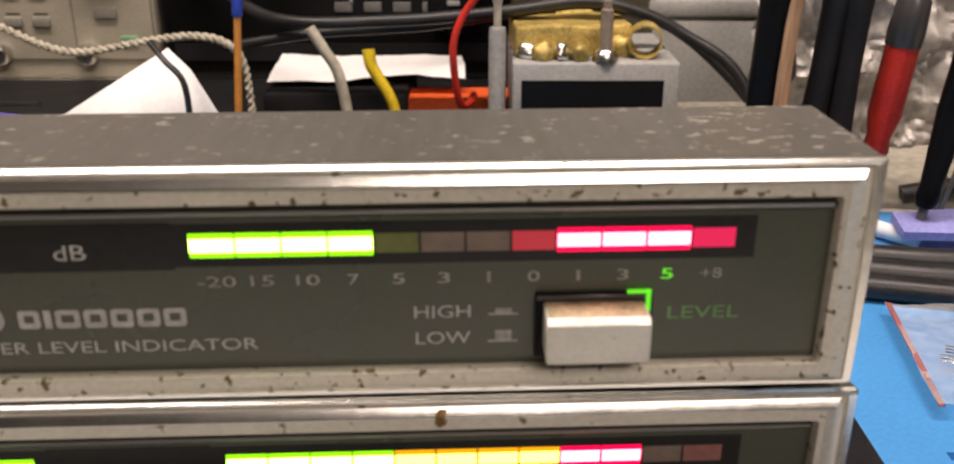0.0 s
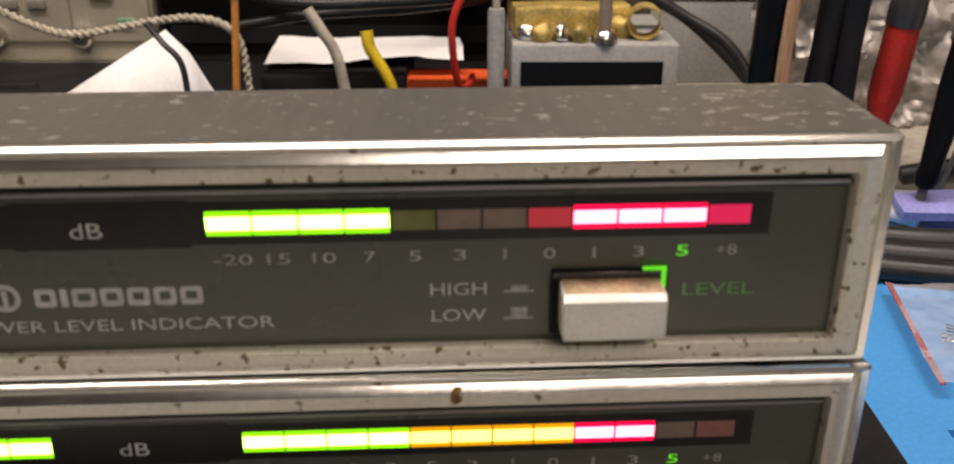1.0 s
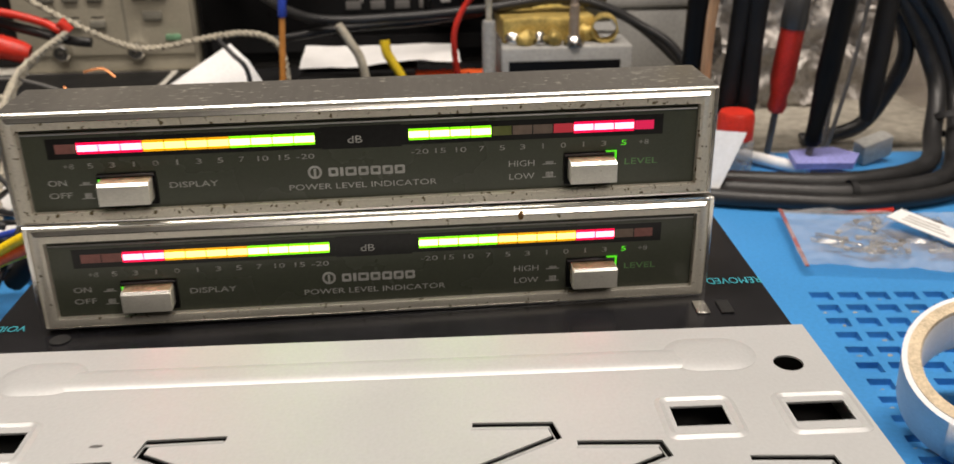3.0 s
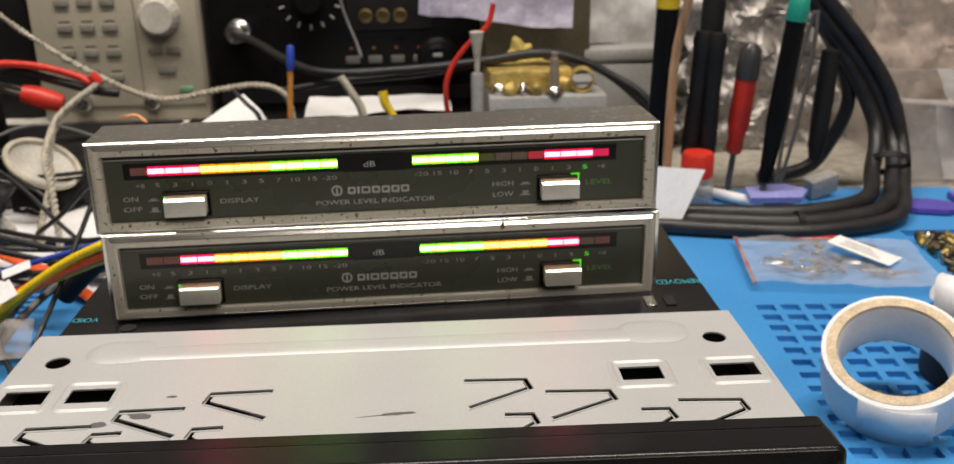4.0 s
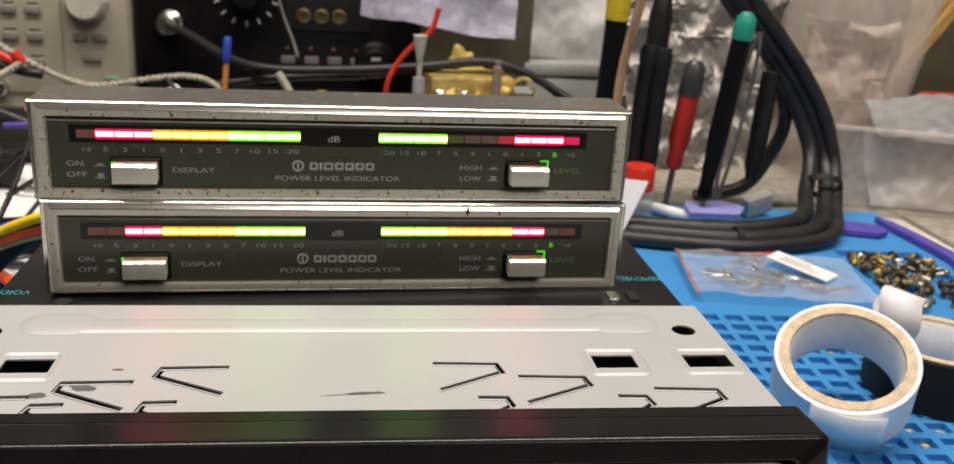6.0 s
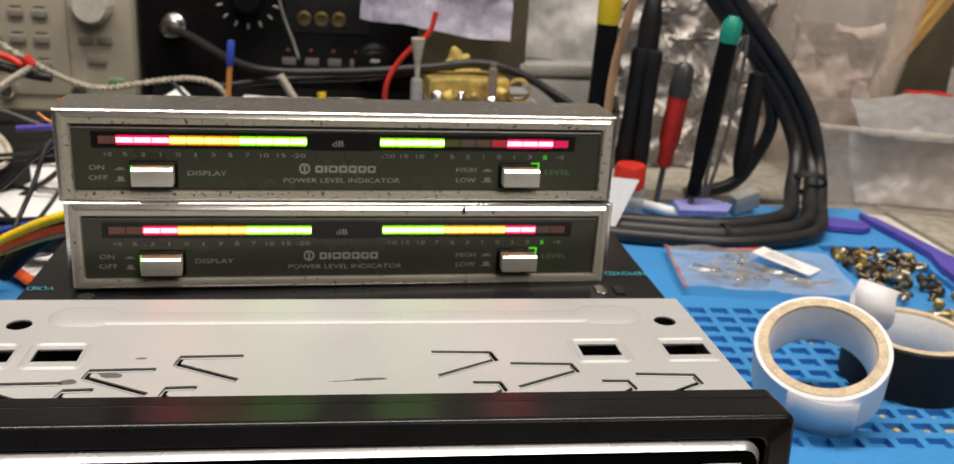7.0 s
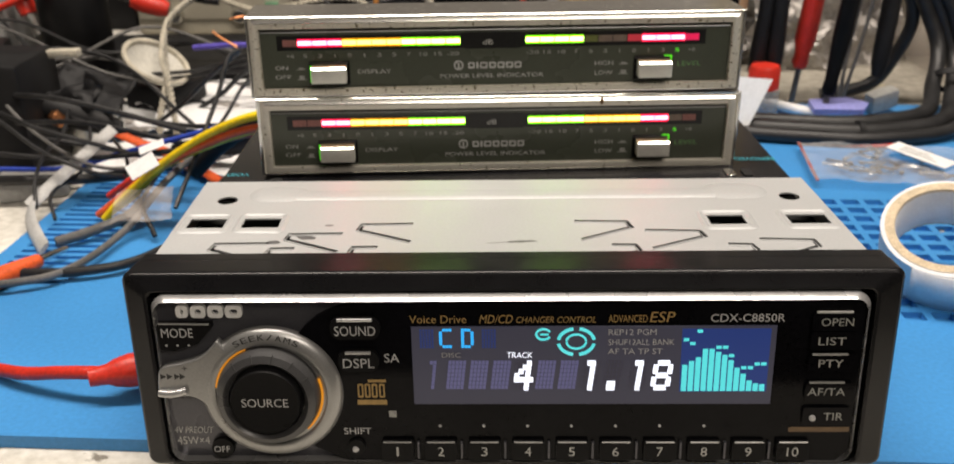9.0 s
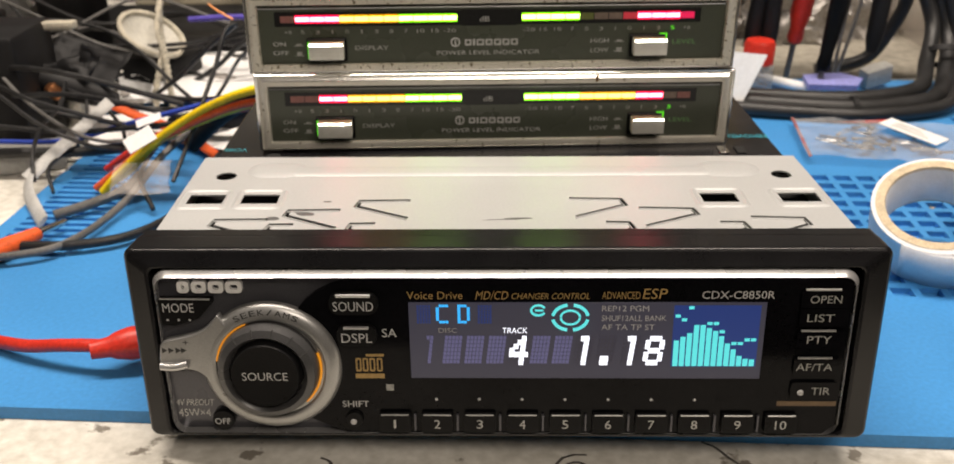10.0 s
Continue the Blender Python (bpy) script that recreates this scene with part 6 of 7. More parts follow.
def tub(name, m, w, d, h, taper, label):
    """An open translucent tub with a rim."""
    bm = bmesh.new()
    rows = []
    for inset, z, k in ((taper, 0, 0), (0, h, 0), (-0.002, h, 0), (-0.002, h + 0.0015, 0), (0.0014, h + 0.0015, 0), (taper + 0.0014, 0.0016, 0)):
        rows.append([bm.verts.new((x, y, z)) for x, y in rounded(-w / 2 + inset, w / 2 - inset, -d / 2 + inset, d / 2 - inset, 0.006, 5)])
    for a, b in zip(rows, rows[1:]):
        for k in range(len(a)):
            bm.faces.new((a[k], a[(k + 1) % len(a)], b[(k + 1) % len(a)], b[k]))
    bm.faces.new(rows[0][::-1])
    bm.faces.new(rows[-1])
    t = thing(name, m, label, "plastic tub")
    part("tub_body", bm, FROST, t)
    part("tub_rim", tube([(x, y, h + 0.001) for x, y in rounded(-w / 2, w / 2, -d / 2, d / 2, 0.006, 3)] + [(w / 2, d / 2 - 0.006, h + 0.001)], 0.0016, 8, 2), FROST, t)
    return t


tub("plastic_tub", Matrix.Translation((0.315, 0.435, -0.004)), 0.090, 0.08, 0.145, 0.016, "tall frosted plastic tub standing on the bench")
tub("plastic_tub", Matrix.Translation((0.373, 0.352, -0.004)) @ pose(0, 0, 0, 0, 0, -17), 0.200, 0.09, 0.050, 0.008, "low frosted plastic tub filled with grey film")
solo("grey_film", crumpled(0.11, 0.055, 40, 24, 0.006, 28, 21.0), mat("grey_film", (0.27, 0.27, 0.27), 0.32, 0, 0.12, 30, 120, 0.08), "folded grey plastic film lying in the tub", "plastic film", Matrix.Translation((0.362, 0.362, 0.048)) @ pose(0, 0, 0, 16, -2, -17))
solo("grey_film", crumpled(0.13, 0.05, 40, 18, 0.007, 26, 27.0), mat("pale_film", (0.34, 0.33, 0.315), 0.35, 0, 0.15, 30, 120, 0.08), "folded pale plastic film inside the low tub", "plastic film", Matrix.Translation((0.366, 0.345, 0.018)) @ pose(0, 0, 0, 48, 0, -17))
solo("parts_bag", crumpled(0.06, 0.07, 24, 24, 0.014, 50, 31.0), mat("pinkish_film", (0.55, 0.44, 0.38), 0.5, 0, 0.2, 50, 400, 0.3), "bag of parts inside the tall tub", "plastic bag", Matrix.Translation((0.318, 0.435, 0.06)) @ pose(0, 0, 0, 80))
for k in range(6):
    a = Vector((0.372 + 0.012 * k, 0.52 + 0.006 * k, -0.004))
    solo("wood_strip", box(-0.004, 0.004, -0.003, 0.003, 0, 0.20, 0.0006, 1), STRIPWOOD, "bare wood strip leaning in a pile at the back", "wood strip", Matrix.Translation(a) @ pose(0, 0, 0, 4, 32 - 7 * k, 0), "pile of wood strips")
solo("red_box", box(0.412, 0.445, 0.47, 0.50, -0.004, 0.042, 0.003), RED, "red plastic box at the back of the bench", "box")
solo("brown_crate", box(0.25, 0.52, 0.60, 0.70, -0.004, 0.20, 0.003), OLIVE, "dark brown cardboard crate at the back of the bench", "crate")
solo("grey_crate", box(0.075, 0.25, 0.60, 0.70, -0.004, 0.20, 0.003), GREY, "grey crate at the back of the bench", "crate")
solo("dark_crate", box(-0.60, -0.28, 0.58, 0.70, -0.004, 0.20, 0.003), BLACK_MATT, "dark crate behind the jars", "crate")

# ---- clutter at the other end ----
jar = thing("black_jar", Matrix.Translation((-0.268, 0.432, -0.004)), "tall black plastic jar standing on the bench", "jar")
part("jar_body", lathe([(0, 0), (0.020, 0), (0.0215, 0.002), (0.0215, 0.10), (0.019, 0.106), (0, 0.106)], 36), BLACK_MATT, jar)
part("jar_lid", lathe([(0.0225, 0.106), (0.0225, 0.13), (0.021, 0.132), (0, 0.132)], 36), BLACK, jar)
solo("black_box", box(-0.30, -0.213, 0.225, 0.27, -0.004, 0.053, 0.003), BLACK_MATT, "black plastic box on the bench beside the mat", "box")
solo("grey_case", box(-0.46, -0.30, 0.40, 0.54, -0.004, 0.07, 0.004), GREY, "grey plastic case on the bench", "case")
solo("red_lead", tube([(-0.33, 0.40, 0.036), (-0.297, 0.40, 0.048), (-0.262, 0.40, 0.062), (-0.235, 0.40, 0.068), (-0.210, 0.40, 0.067), (-0.188, 0.40, 0.061), (-0.178, 0.398, 0.056)], 0.0021, 10, 8), RED, "red test lead arching over the clutter", "lead")
solo("black_lead", tube([(-0.245, 0.41, 0.058), (-0.225, 0.405, 0.064), (-0.200, 0.402, 0.058), (-0.178, 0.40, 0.052), (-0.165, 0.40, 0.05)], 0.0026, 10, 8), RUBBER, "black test lead beside the red one", "lead")


def croc_clip(m, label):
    o = thing("crocodile_clip", m, label, "clip")
    part("boot", lathe([(0, 0), (0.0042, 0), (0.0055, 0.004), (0.0062, 0.014), (0.0048, 0.022), (0, 0.023)], 18), RED, o)
    part("jaw", prism([(-0.0025, 0.020), (0.0025, 0.020), (0.0012, 0.036), (-0.0012, 0.036)], -0.002, 0.0), STEEL, o)
    part("jaw", prism([(-0.0025, 0.020), (0.0025, 0.020), (0.0012, 0.036), (-0.0012, 0.036)], 0.0012, 0.003), STEEL, o)
    return o


croc_clip(along((-0.195, 0.395, 0.046), (-0.222, 0.392, 0.055)), "red crocodile clip hanging in the clutter")
solo("red_sleeve", rod((-0.1772, 0.3945, 0.0622), (-0.1726, 0.3950, 0.0570), 0.0030, 0.0026), RED, "red sleeve joining a test lead to a cream cord", "sleeve")
croc_clip(along((-0.292, 0.41, 0.062), (-0.280, 0.40, 0.030)), "red crocodile clip beside the black jar")
for pts in ([(-0.1729, 0.395, 0.0576), (-0.1820, 0.380, 0.0512), (-0.1825, 0.350, 0.0479), (-0.1737, 0.310, 0.0442), (-0.1702, 0.295, 0.0384), (-0.1653, 0.285, 0.0303), (-0.1615, 0.275, 0.0165), (-0.160, 0.270, 0.004)], [(-0.1752, 0.396, 0.0550), (-0.1859, 0.382, 0.0473), (-0.1829, 0.347, 0.0432), (-0.1741, 0.312, 0.0395), (-0.1694, 0.297, 0.0308), (-0.1678, 0.283, 0.0233), (-0.1678, 0.272, 0.0144), (-0.168, 0.268, 0.004)]):
    solo("twisted_lead", twisted(pts, 0.0016, 0.006), CREAM, "cream cord hanging from a test lead over the clutter", "cord", group="cream cords")
ring = thing("pale_dish", Matrix.Translation((-0.1825, 0.322, 0.031)) @ Vector((0.52, -0.22, 0.82)).to_track_quat("Z", "Y").to_matrix().to_4x4(), "shallow grey dish with a cream rim leaning in the clutter", "dish")
part("dish_rim", lathe([(0.0160, -0.0015), (0.0186, -0.0010), (0.0190, 0.0008), (0.0184, 0.0016), (0.0166, 0.0014), (0.0160, 0.0), (0.0160, -0.0015)], 48), CREAM, ring, "cream rim")
part("dish_bowl", lathe([(0, -0.0052), (0.010, -0.0048), (0.0162, -0.0008), (0.0160, -0.0016), (0.010, -0.0056), (0, -0.0060)], 48), KNOBW, ring, "pale grey bowl")
for x, y, z, w, d, rx, rz in ((-0.150, 0.325, 0.006, 0.070, 0.075, 3, 15), (-0.125, 0.245, 0.003, 0.055, 0.055, -1, -35), (-0.205, 0.315, 0.002, 0.07, 0.05, 1, 8), (-0.165, 0.255, 0.0015, 0.06, 0.04, 0, 14)):
    solo("paper_sheet", crumpled(w, d, 16, 12, 0.004, 30, x * 90), PAPER, "creased white paper sheet under the wires", "paper", Matrix.Translation((x, y, z + 0.001)) @ pose(0, 0, 0, rx, 0, rz), "papers under the wires")
strip_tape = solo("black_tape", crumpled(0.040, 0.026, 22, 14, 0.005, 60, 2.0), BLACK_MATT, "crumpled black tape lying in the clutter", "tape", Matrix.Translation((-0.206, 0.286, 0.026)) @ pose(0, 0, 0, 28, 10, -12))
strip_tape.modifiers.new("thick", "SOLIDIFY").thickness = 0.0004
solo("white_connector", box(-0.010, 0.010, -0.003, 0.003, 0, 0.004, 0.001), CREAM, "cream plastic connector block in the clutter", "connector", Matrix.Translation((-0.208, 0.262, 0.048)) @ pose(0, 0, 0, 0, -3, -6))
solo("parts_tin", lathe([(0, 0), (0.02, 0), (0.02, 0.022), (0.0188, 0.022), (0.0188, 0.002), (0, 0.002)], 32, Matrix.Translation((-0.212, 0.285, -0.003))), STEEL, "small steel tin standing among the wires", "tin")
k7 = thing("toggle_plug", along((-0.214, 0.25, 0.027), (-0.178, 0.25, 0.016)), "black plug with a bare steel tip in the clutter", "plug")
part("plug_body", lathe([(0, 0), (0.006, 0), (0.0072, 0.008), (0.006, 0.026), (0.003, 0.036), (0, 0.036)], 18), BLACK_MATT, k7)
part("plug_tip", lathe([(0, -0.016), (0.0015, -0.015), (0.002, -0.004), (0.0026, 0), (0, 0)], 12), STEEL, k7)
solo("copper_tip", lathe([(0, 0), (0.003, 0), (0.0042, 0.003), (0.003, 0.007), (0, 0.008)], 14, along((-0.205, 0.245, 0.020), (-0.209, 0.243, 0.027))), COPPER, "bare copper wire end in the clutter", "wire")

# wiring loom behind the indicators: yellow, orange, red, blue and a black sleeve
for pts, r, m, words in (
    ([(-0.060, 0.145, 0.054), (-0.089, 0.156, 0.0505), (-0.112, 0.163, 0.041), (-0.134, 0.166, 0.027), (-0.152, 0.168, 0.012), (-0.161, 0.168, 0.003)], 0.0017, YELLOW, "yellow loom wire lying across the clutter"),
    ([(-0.060, 0.149, 0.050), (-0.090, 0.160, 0.044), (-0.114, 0.167, 0.035), (-0.136, 0.171, 0.024), (-0.150, 0.173, 0.011), (-0.163, 0.175, 0.002)], 0.0016, YELLOW, "yellow loom wire lying across the clutter"),
    ([(-0.060, 0.147, 0.048), (-0.092, 0.158, 0.0445), (-0.115, 0.164, 0.036), (-0.137, 0.1675, 0.0245), (-0.154, 0.171, 0.0115), (-0.165, 0.172, 0.003)], 0.0016, ORANGE, "orange loom wire lying across the clutter"),
    ([(-0.060, 0.150, 0.049), (-0.094, 0.164, 0.041), (-0.120, 0.174, 0.032), (-0.145, 0.18, 0.020), (-0.165, 0.186, 0.006)], 0.0015, RED, "red loom wire lying across the clutter"),
    ([(-0.060, 0.165, 0.048), (-0.100, 0.185, 0.040), (-0.130, 0.195, 0.030), (-0.160, 0.20, 0.021), (-0.190, 0.205, 0.012), (-0.23, 0.21, 0.010)], 0.0011, BLUEWIRE, "blue loom wire lying across the clutter"),
    ([(-0.165, 0.335, 0.036), (-0.140, 0.33, 0.0385), (-0.118, 0.325, 0.038), (-0.09, 0.32, 0.03)], 0.0016, PURPLE, "purple wire among the black ones"),
):
    solo("loom_wire", tube(pts, r, 10, 8), m, words, "wire", group="loom of coloured wires")
solo("red_ribbon", tube([(-0.2255, 0.2648, 0.022), (-0.2032, 0.2539, 0.020), (-0.1850, 0.2478, 0.016), (-0.1659, 0.2377, 0.012), (-0.1500, 0.2287, 0.010), (-0.1344, 0.2180, 0.006), (-0.1236, 0.2077, 0.004)], 0.0022, 10, 6, flat=0.4), ORANGE, "flat red lead lying across white paper", "lead")
solo("loom_sleeve", tube([(-0.075, 0.172, 0.048), (-0.094, 0.178, 0.042), (-0.108, 0.182, 0.034), (-0.118, 0.185, 0.026), (-0.128, 0.188, 0.016)], 0.0036, 12, 6), BLACK_MATT, "black taped sleeve beside the coloured loom", "sleeve")
solo("loom_sleeve", tube([(-0.055, 0.19, 0.036), (-0.085, 0.205, 0.030), (-0.108, 0.218, 0.022), (-0.132, 0.23, 0.012), (-0.15, 0.24, 0.006)], 0.0062, 14, 6), BLACK_MATT, "thick black sleeve of the wiring loom", "sleeve")
tag = solo("white_tag", box(-0.006, 0.006, -0.0035, 0.0035, 0, 0.0005, 0.0001, 1), PAPER, "white paper tag wrapped on the coloured loom", "tag", Matrix.Translation((-0.1405, 0.163, 0.0275)) @ pose(0, 0, 0, 40, -25, 24))
solo("white_tag", box(-0.0055, 0.0055, -0.002, 0.002, 0, 0.0005, 0.0001, 1), PAPER, "white paper tag on a blue wire", "tag", Matrix.Translation((-0.1465, 0.1935, 0.0252)) @ pose(0, 0, 0, 35, -18, 12))
solo("clear_sleeve", crumpled(0.026, 0.014, 14, 10, 0.004, 120, 6.0), FROST, "clear plastic sleeve on the loom over the mat", "sleeve", Matrix.Translation((-0.141, 0.158, 0.013)) @ pose(0, 0, 0, 42, -8, -10))

flag = solo("tape_flag", crumpled(0.022, 0.015, 14, 10, 0.006, 90, 14.0), BLACK_MATT, "folded black tape flag stuck on the wires", "tape", Matrix.Translation((-0.2010, 0.250, 0.0300)) @ pose(0, 0, 0, 62, -14, 8))
flag.modifiers.new("thick", "SOLIDIFY").thickness = 0.0004
flag = solo("tape_flag", crumpled(0.010, 0.026, 10, 14, 0.005, 90, 17.0), BLACK_MATT, "folded black tape flag stuck on the wires", "tape", Matrix.Translation((-0.1945, 0.249, 0.0300)) @ pose(0, 0, 0, 70, 28, 0))
flag.modifiers.new("thick", "SOLIDIFY").thickness = 0.0004
for pts in ([(-0.1220, 0.300, 0.0560), (-0.1263, 0.300, 0.0595), (-0.1305, 0.300, 0.0593), (-0.1346, 0.300, 0.0583)], [(-0.1320, 0.300, 0.0440), (-0.1385, 0.300, 0.0479), (-0.1415, 0.300, 0.0500), (-0.1441, 0.300, 0.0522)]):
    solo("bare_wire_end", tube(pts, 0.0006, 6, 4), COPPER, "stripped copper wire end sticking out", "wire", group="stripped wire ends")

# thin black leads: rows of points from one end to the other
leads = [
    ([(-0.09, 0.30, 0.040), (-0.128, 0.318, 0.036), (-0.160, 0.32, 0.027), (-0.200, 0.32, 0.025), (-0.235, 0.32, 0.028), (-0.27, 0.32, 0.033), (-0.33, 0.32, 0.034)], 0.0021),
    ([(-0.09, 0.302, 0.037), (-0.129, 0.32, 0.032), (-0.158, 0.322, 0.024), (-0.20, 0.325, 0.021), (-0.24, 0.33, 0.026), (-0.28, 0.33, 0.036), (-0.33, 0.33, 0.048)], 0.0019),
    ([(-0.09, 0.30, 0.036), (-0.126, 0.312, 0.031), (-0.146, 0.312, 0.016), (-0.159, 0.31, 0.008), (-0.166, 0.30, 0.003)], 0.0026),
    ([(-0.10, 0.285, 0.034), (-0.124, 0.29, 0.030), (-0.134, 0.27, 0.016), (-0.138, 0.24, 0.010), (-0.142, 0.20, 0.016), (-0.143, 0.165, 0.012), (-0.135, 0.15, 0.003)], 0.0019),
    ([(-0.085, 0.27, 0.022), (-0.12, 0.262, 0.014), (-0.15, 0.25, 0.012), (-0.18, 0.245, 0.016), (-0.215, 0.25, 0.022), (-0.26, 0.26, 0.03)], 0.0022),
    ([(-0.085, 0.255, 0.018), (-0.125, 0.245, 0.008), (-0.16, 0.235, 0.008), (-0.20, 0.235, 0.014), (-0.25, 0.24, 0.02)], 0.0024),
    ([(-0.126, 0.188, 0.024), (-0.136, 0.172, 0.017), (-0.147, 0.152, 0.005), (-0.156, 0.120, 0.004), (-0.173, 0.108, 0.004), (-0.22, 0.10, 0.004)], 0.0021),
    ([(-0.110, 0.245, 0.006), (-0.122, 0.205, 0.004), (-0.119, 0.165, 0.0035), (-0.132, 0.130, 0.0035), (-0.152, 0.118, 0.0035), (-0.180, 0.117, 0.0035), (-0.23, 0.118, 0.003)], 0.0026),
    ([(-0.122, 0.19, 0.026), (-0.15, 0.195, 0.022), (-0.185, 0.20, 0.018), (-0.23, 0.205, 0.020)], 0.0023),
    ([(-0.27, 0.26, 0.055), (-0.235, 0.24, 0.040), (-0.20, 0.205, 0.028), (-0.17, 0.19, 0.018), (-0.145, 0.205, 0.013), (-0.12, 0.22, 0.012)], 0.0016),
    ([(-0.30, 0.30, 0.075), (-0.25, 0.31, 0.05), (-0.21, 0.31, 0.030), (-0.18, 0.305, 0.022), (-0.17, 0.30, 0.004)], 0.0015),
    ([(-0.188, 0.235, 0.024), (-0.182, 0.21, 0.012), (-0.186, 0.18, 0.010), (-0.180, 0.165, 0.004)], 0.0015),
    ([(-0.172, 0.145, 0.003), (-0.162, 0.152, 0.004), (-0.150, 0.163, 0.006), (-0.145, 0.17, 0.010)], 0.0030),
    ([(-0.2250, 0.205, 0.040), (-0.2116, 0.2000, 0.0349), (-0.1942, 0.1900, 0.0266), (-0.1799, 0.1850, 0.0213), (-0.1666, 0.1800, 0.0186), (-0.1542, 0.1780, 0.0181)], 0.0017),
    ([(-0.1080, 0.2050, 0.0640), (-0.1117, 0.2000, 0.0616), (-0.1139, 0.1900, 0.0508), (-0.1172, 0.1800, 0.0405), (-0.1203, 0.1700, 0.0305), (-0.1244, 0.1600, 0.0197), (-0.1262, 0.1520, 0.0140)], 0.0018),
    ([(-0.2003, 0.2400, 0.0255), (-0.1830, 0.2300, 0.0229), (-0.1722, 0.2200, 0.0192), (-0.1624, 0.2050, 0.0162), (-0.1577, 0.1900, 0.0110)], 0.0016),
    ([(-0.2300, 0.2000, 0.0080), (-0.2042, 0.2000, 0.0083), (-0.1854, 0.2000, 0.0085), (-0.1666, 0.2000, 0.0100), (-0.1513, 0.2000, 0.0126)], 0.0034),
    ([(-0.1992, 0.2400, 0.0283), (-0.1947, 0.2200, 0.0234), (-0.1960, 0.2000, 0.0194), (-0.1947, 0.1850, 0.0132), (-0.1916, 0.1750, 0.0050)], 0.0017),
    ([(-0.1872, 0.2500, 0.0253), (-0.1677, 0.2400, 0.0240), (-0.1435, 0.2300, 0.0234), (-0.1250, 0.2200, 0.0264), (-0.1070, 0.2100, 0.0320)], 0.0022),
    ([(-0.1605, 0.2500, 0.0195), (-0.1454, 0.2400, 0.0308), (-0.1336, 0.2300, 0.0416), (-0.1223, 0.2200, 0.0519), (-0.1080, 0.2080, 0.0630)], 0.0020),
]
for k, (pts, r) in enumerate(leads):
    solo("thin_lead", tube(pts, r * (0.70 if k in (6, 7, 12, 16) else 0.52), 9, 8), GREY_CABLE if k in (6, 9, 10, 12) else RUBBER, "thin dark lead tangled in the clutter", "lead", group="tangle of thin leads")
pw = thing("red_probe", along((-0.192, 0.088, 0.004), (-0.168, 0.131, 0.004)), "red test probe with a steel tip lying on the mat", "test probe")
part("probe_body", lathe([(0, -0.05), (0.003, -0.05), (0.0034, 0.0), (0.0038, 0.03), (0.0026, 0.044), (0, 0.045)], 16), ORANGE, pw)
part("probe_tip", lathe([(0, 0.045), (0.0016, 0.045), (0.0012, 0.056), (0, 0.058)], 10), STEEL, pw)
for pts, w in (([(-0.166, 0.205, 0.030), (-0.178, 0.195, 0.020), (-0.190, 0.185, 0.010), (-0.196, 0.178, 0.005)], 0.0030), ([(-0.196, 0.182, 0.006), (-0.190, 0.165, 0.0045), (-0.181, 0.150, 0.003), (-0.174, 0.139, 0.003)], 0.0030)):
    solo("white_strap", tube(pts, w, 10, 6, flat=0.3), STRAP, "pale grey plastic strap hanging to the mat", "strap")
banana = thing("banana_plug", along((-0.1060, 0.0435, 0.0085), (-0.1170, 0.0395, 0.0085)), "red banana plug on a red lead lying on the mat", "plug")
part("plug_body", lathe([(0, -0.012), (0.0044, -0.012), (0.0049, -0.010), (0.0049, 0.003), (0.0040, 0.007), (0.0030, 0.009), (0.0026, 0.014), (0, 0.014)], 24), RED, banana)
solo("red_lead", tube([(-0.1165, 0.0404, 0.0090), (-0.122, 0.0410, 0.0088), (-0.130, 0.0430, 0.0076), (-0.142, 0.047, 0.0050), (-0.16, 0.054, 0.0030), (-0.20, 0.06, 0.0025)], 0.0020, 12, 8), RED, "red test lead lying on the blue mat", "lead")

# more of the tangle: loops that sag between far ends
rnd = random.Random(21)
for k in range(9):
    x, y = -0.13 - 0.02 * rnd.random(), (0.20 + 0.07 * rnd.random()) if k % 2 else (0.35 + 0.03 * rnd.random())
    far = Vector((-0.36, y + rnd.uniform(-0.05, 0.06), 0.01 + 0.05 * rnd.random()))
    near = Vector((x, y, 0.006 + 0.03 * rnd.random()))
    pts = [near]
    for u in (0.22, 0.45, 0.7):
        p = near.lerp(far, u)
        pts.append(p + Vector((0, rnd.uniform(-0.022, 0.022), max(0.004 - p.z, rnd.uniform(-0.02, 0.018)))))
    pts.append(far)
    solo("thin_lead", tube(pts, rnd.uniform(0.0008, 0.0015), 8, 7), (RUBBER, RUBBER, GREY_CABLE, RUBBER, RUBBER, RUBBER)[k % 6], "thin lead tangled with others in the clutter", "lead", group="tangle of thin leads")
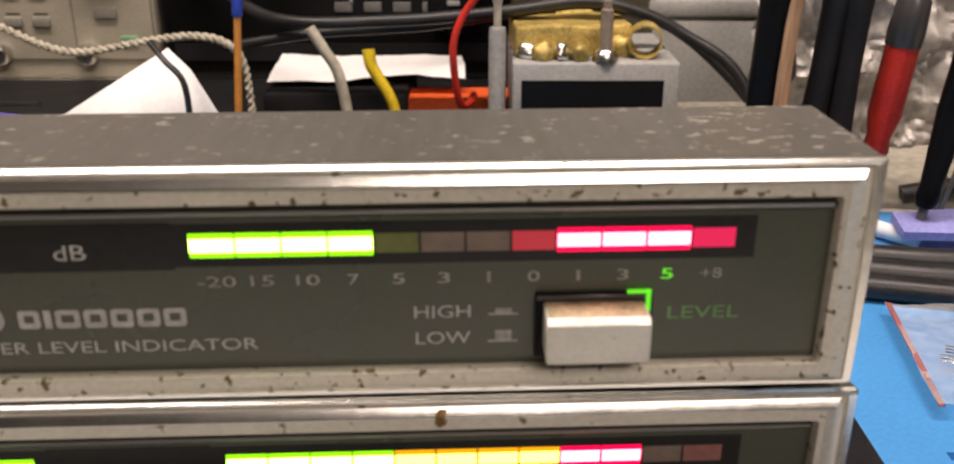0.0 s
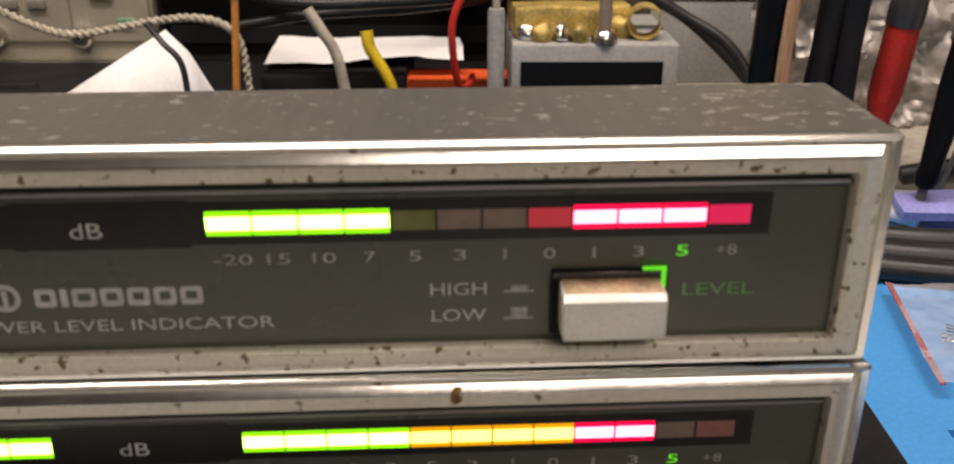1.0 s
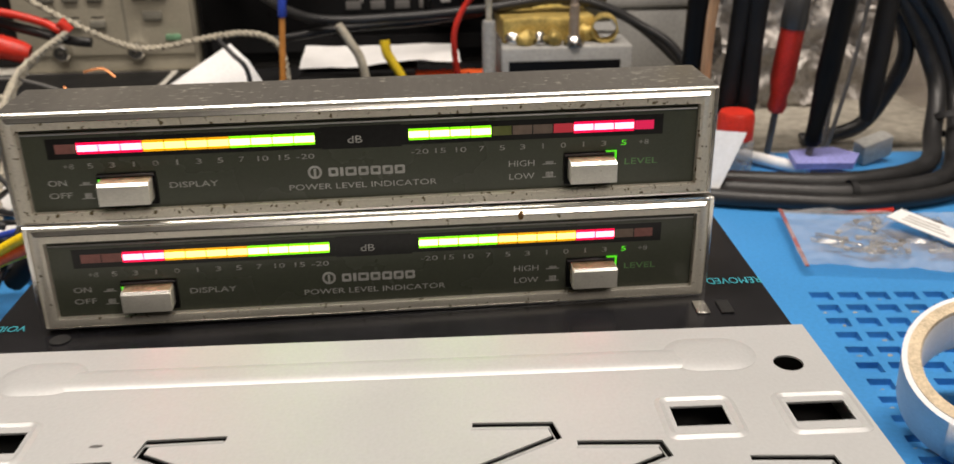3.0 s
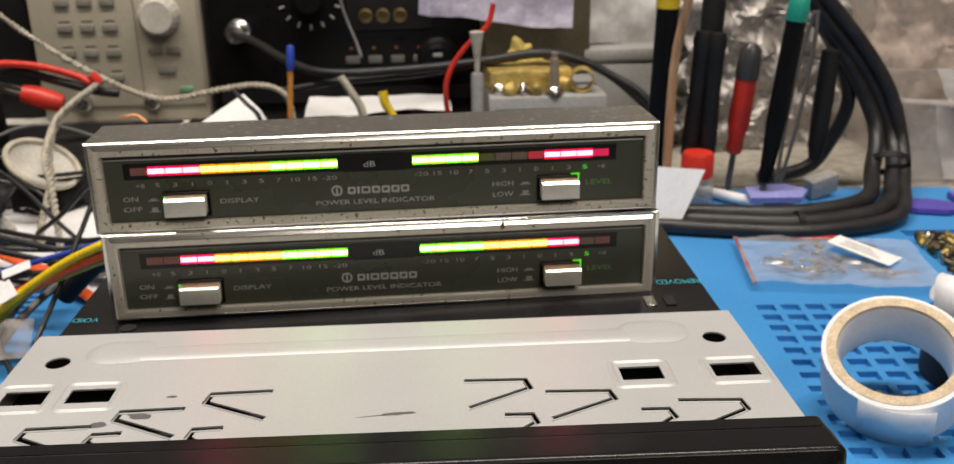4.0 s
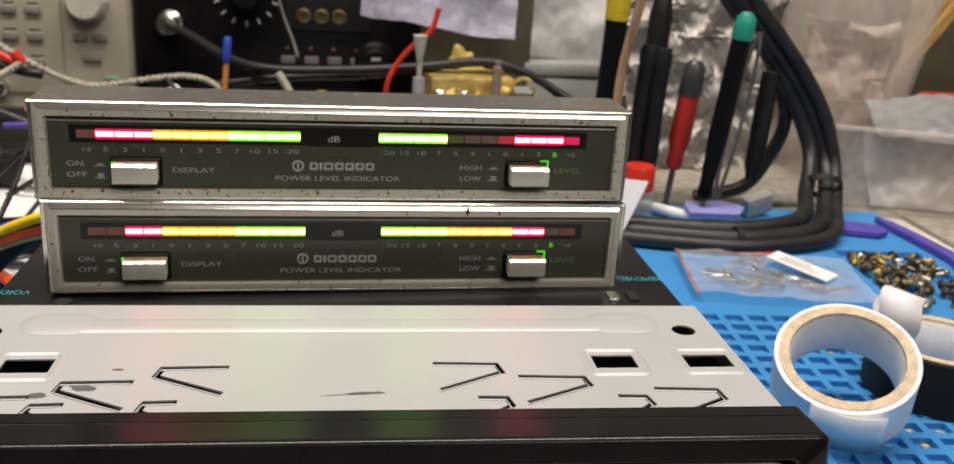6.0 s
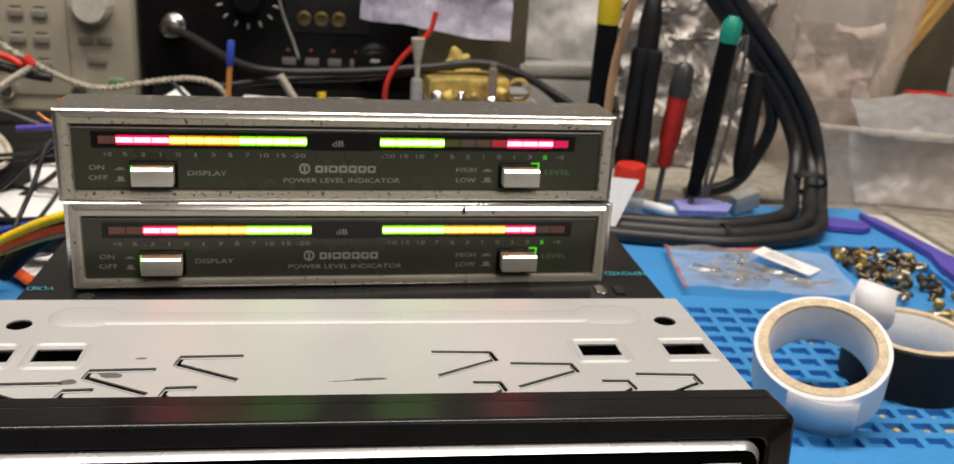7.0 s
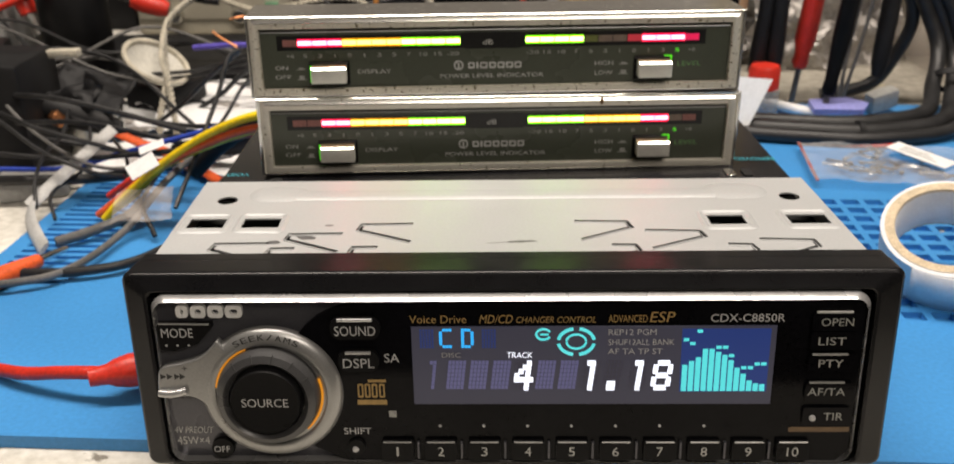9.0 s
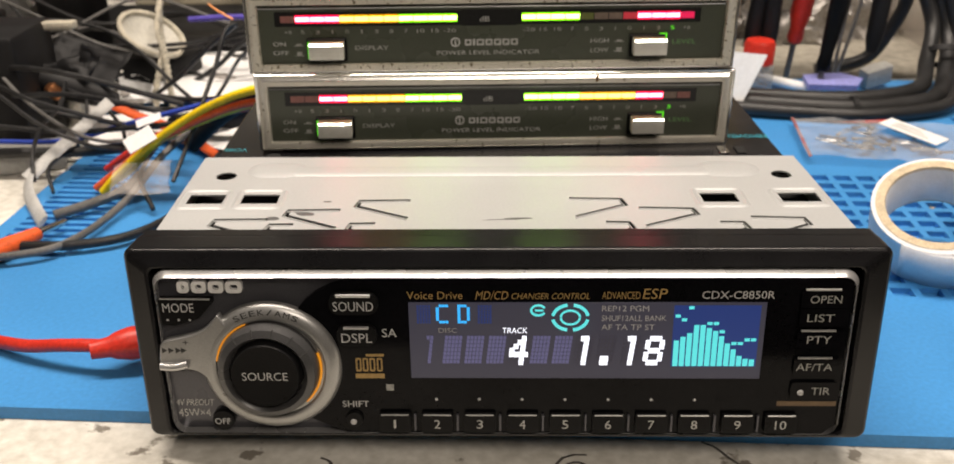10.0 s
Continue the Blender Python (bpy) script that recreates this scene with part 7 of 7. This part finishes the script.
for k, (x, y, w, d, h, m, a) in enumerate(((-0.235, 0.33, 0.05, 0.035, 0.016, BLACK_MATT, 12), (-0.255, 0.28, 0.06, 0.03, 0.02, BLACK_MATT, -8), (-0.30, 0.24, 0.06, 0.05, 0.03, GREY_CABLE, 5), (-0.195, 0.40, 0.06, 0.03, 0.014, BLACK_MATT, 4), (-0.135, 0.385, 0.05, 0.04, 0.022, BLACK_MATT, -6), (-0.21, 0.215, 0.03, 0.02, 0.010, GREY, 20), (-0.183, 0.334, 0.034, 0.03, 0.022, BLACK_MATT, -20), (-0.30, 0.34, 0.05, 0.05, 0.04, BLACK_MATT, 15))):
    b = thing("power_adapter", Matrix.Translation((x, y, -0.004)) @ pose(0, 0, 0, 0, 0, a), "dark plastic adapter block under the wires", "adapter", "adapters under the wires")
    part("adapter_body", box(-w / 2, w / 2, -d / 2, d / 2, 0, h, 0.0025), m, b)
    part("strain_relief", tube([(w / 2, 0, h / 2), (w / 2 + 0.008, 0, h / 2 - 0.001), (w / 2 + 0.015, 0.002, h / 3)], 0.0022, 8, 4), RUBBER, b)
for k in range(7):
    solo("paper_scrap", crumpled(0.028, 0.018, 8, 6, 0.004, 70, 40 + k), PAPER if k % 2 else FOIL, "torn scrap lying among the wires", "scrap", Matrix.Translation((-0.24 + 0.016 * k, 0.24 + 0.11 * rnd.random(), 0.004)) @ pose(0, 0, 0, rnd.uniform(-12, 12), rnd.uniform(-12, 12), rnd.uniform(0, 180)), "scraps among the wires")

# pen scribbles and ring stains on the bare bench
bm = bmesh.new()
rnd = random.Random(33)
for k in range(16):
    cx, cy, r = rnd.uniform(-0.20, 0.19), rnd.uniform(-0.03, 0.012), rnd.uniform(0.004, 0.014)
    a0, n = rnd.uniform(0, 6.28), rnd.randrange(8, 18)
    w = rnd.uniform(0.0002, 0.0005)
    ring = []
    for j in range(n):
        a, q = a0 + j * 0.25, r * (1 + 0.12 * math.sin(j * 0.9 + k))
        ring.append([bm.verts.new((cx + (q + s) * math.cos(a), cy + (q + s) * 0.8 * math.sin(a), -0.00394)) for s in (-w, w)])
    for p, q in zip(ring, ring[1:]):
        bm.faces.new((p[0], p[1], q[1], q[0]))
solo("bench_scribbles", bm, mat("ink_stain", (0.10, 0.09, 0.08), 0.8, 0, 0.3, 200, 900, 0.1), "dark pen scribbles and ring stains on the bench", "stain", kind="stuff")
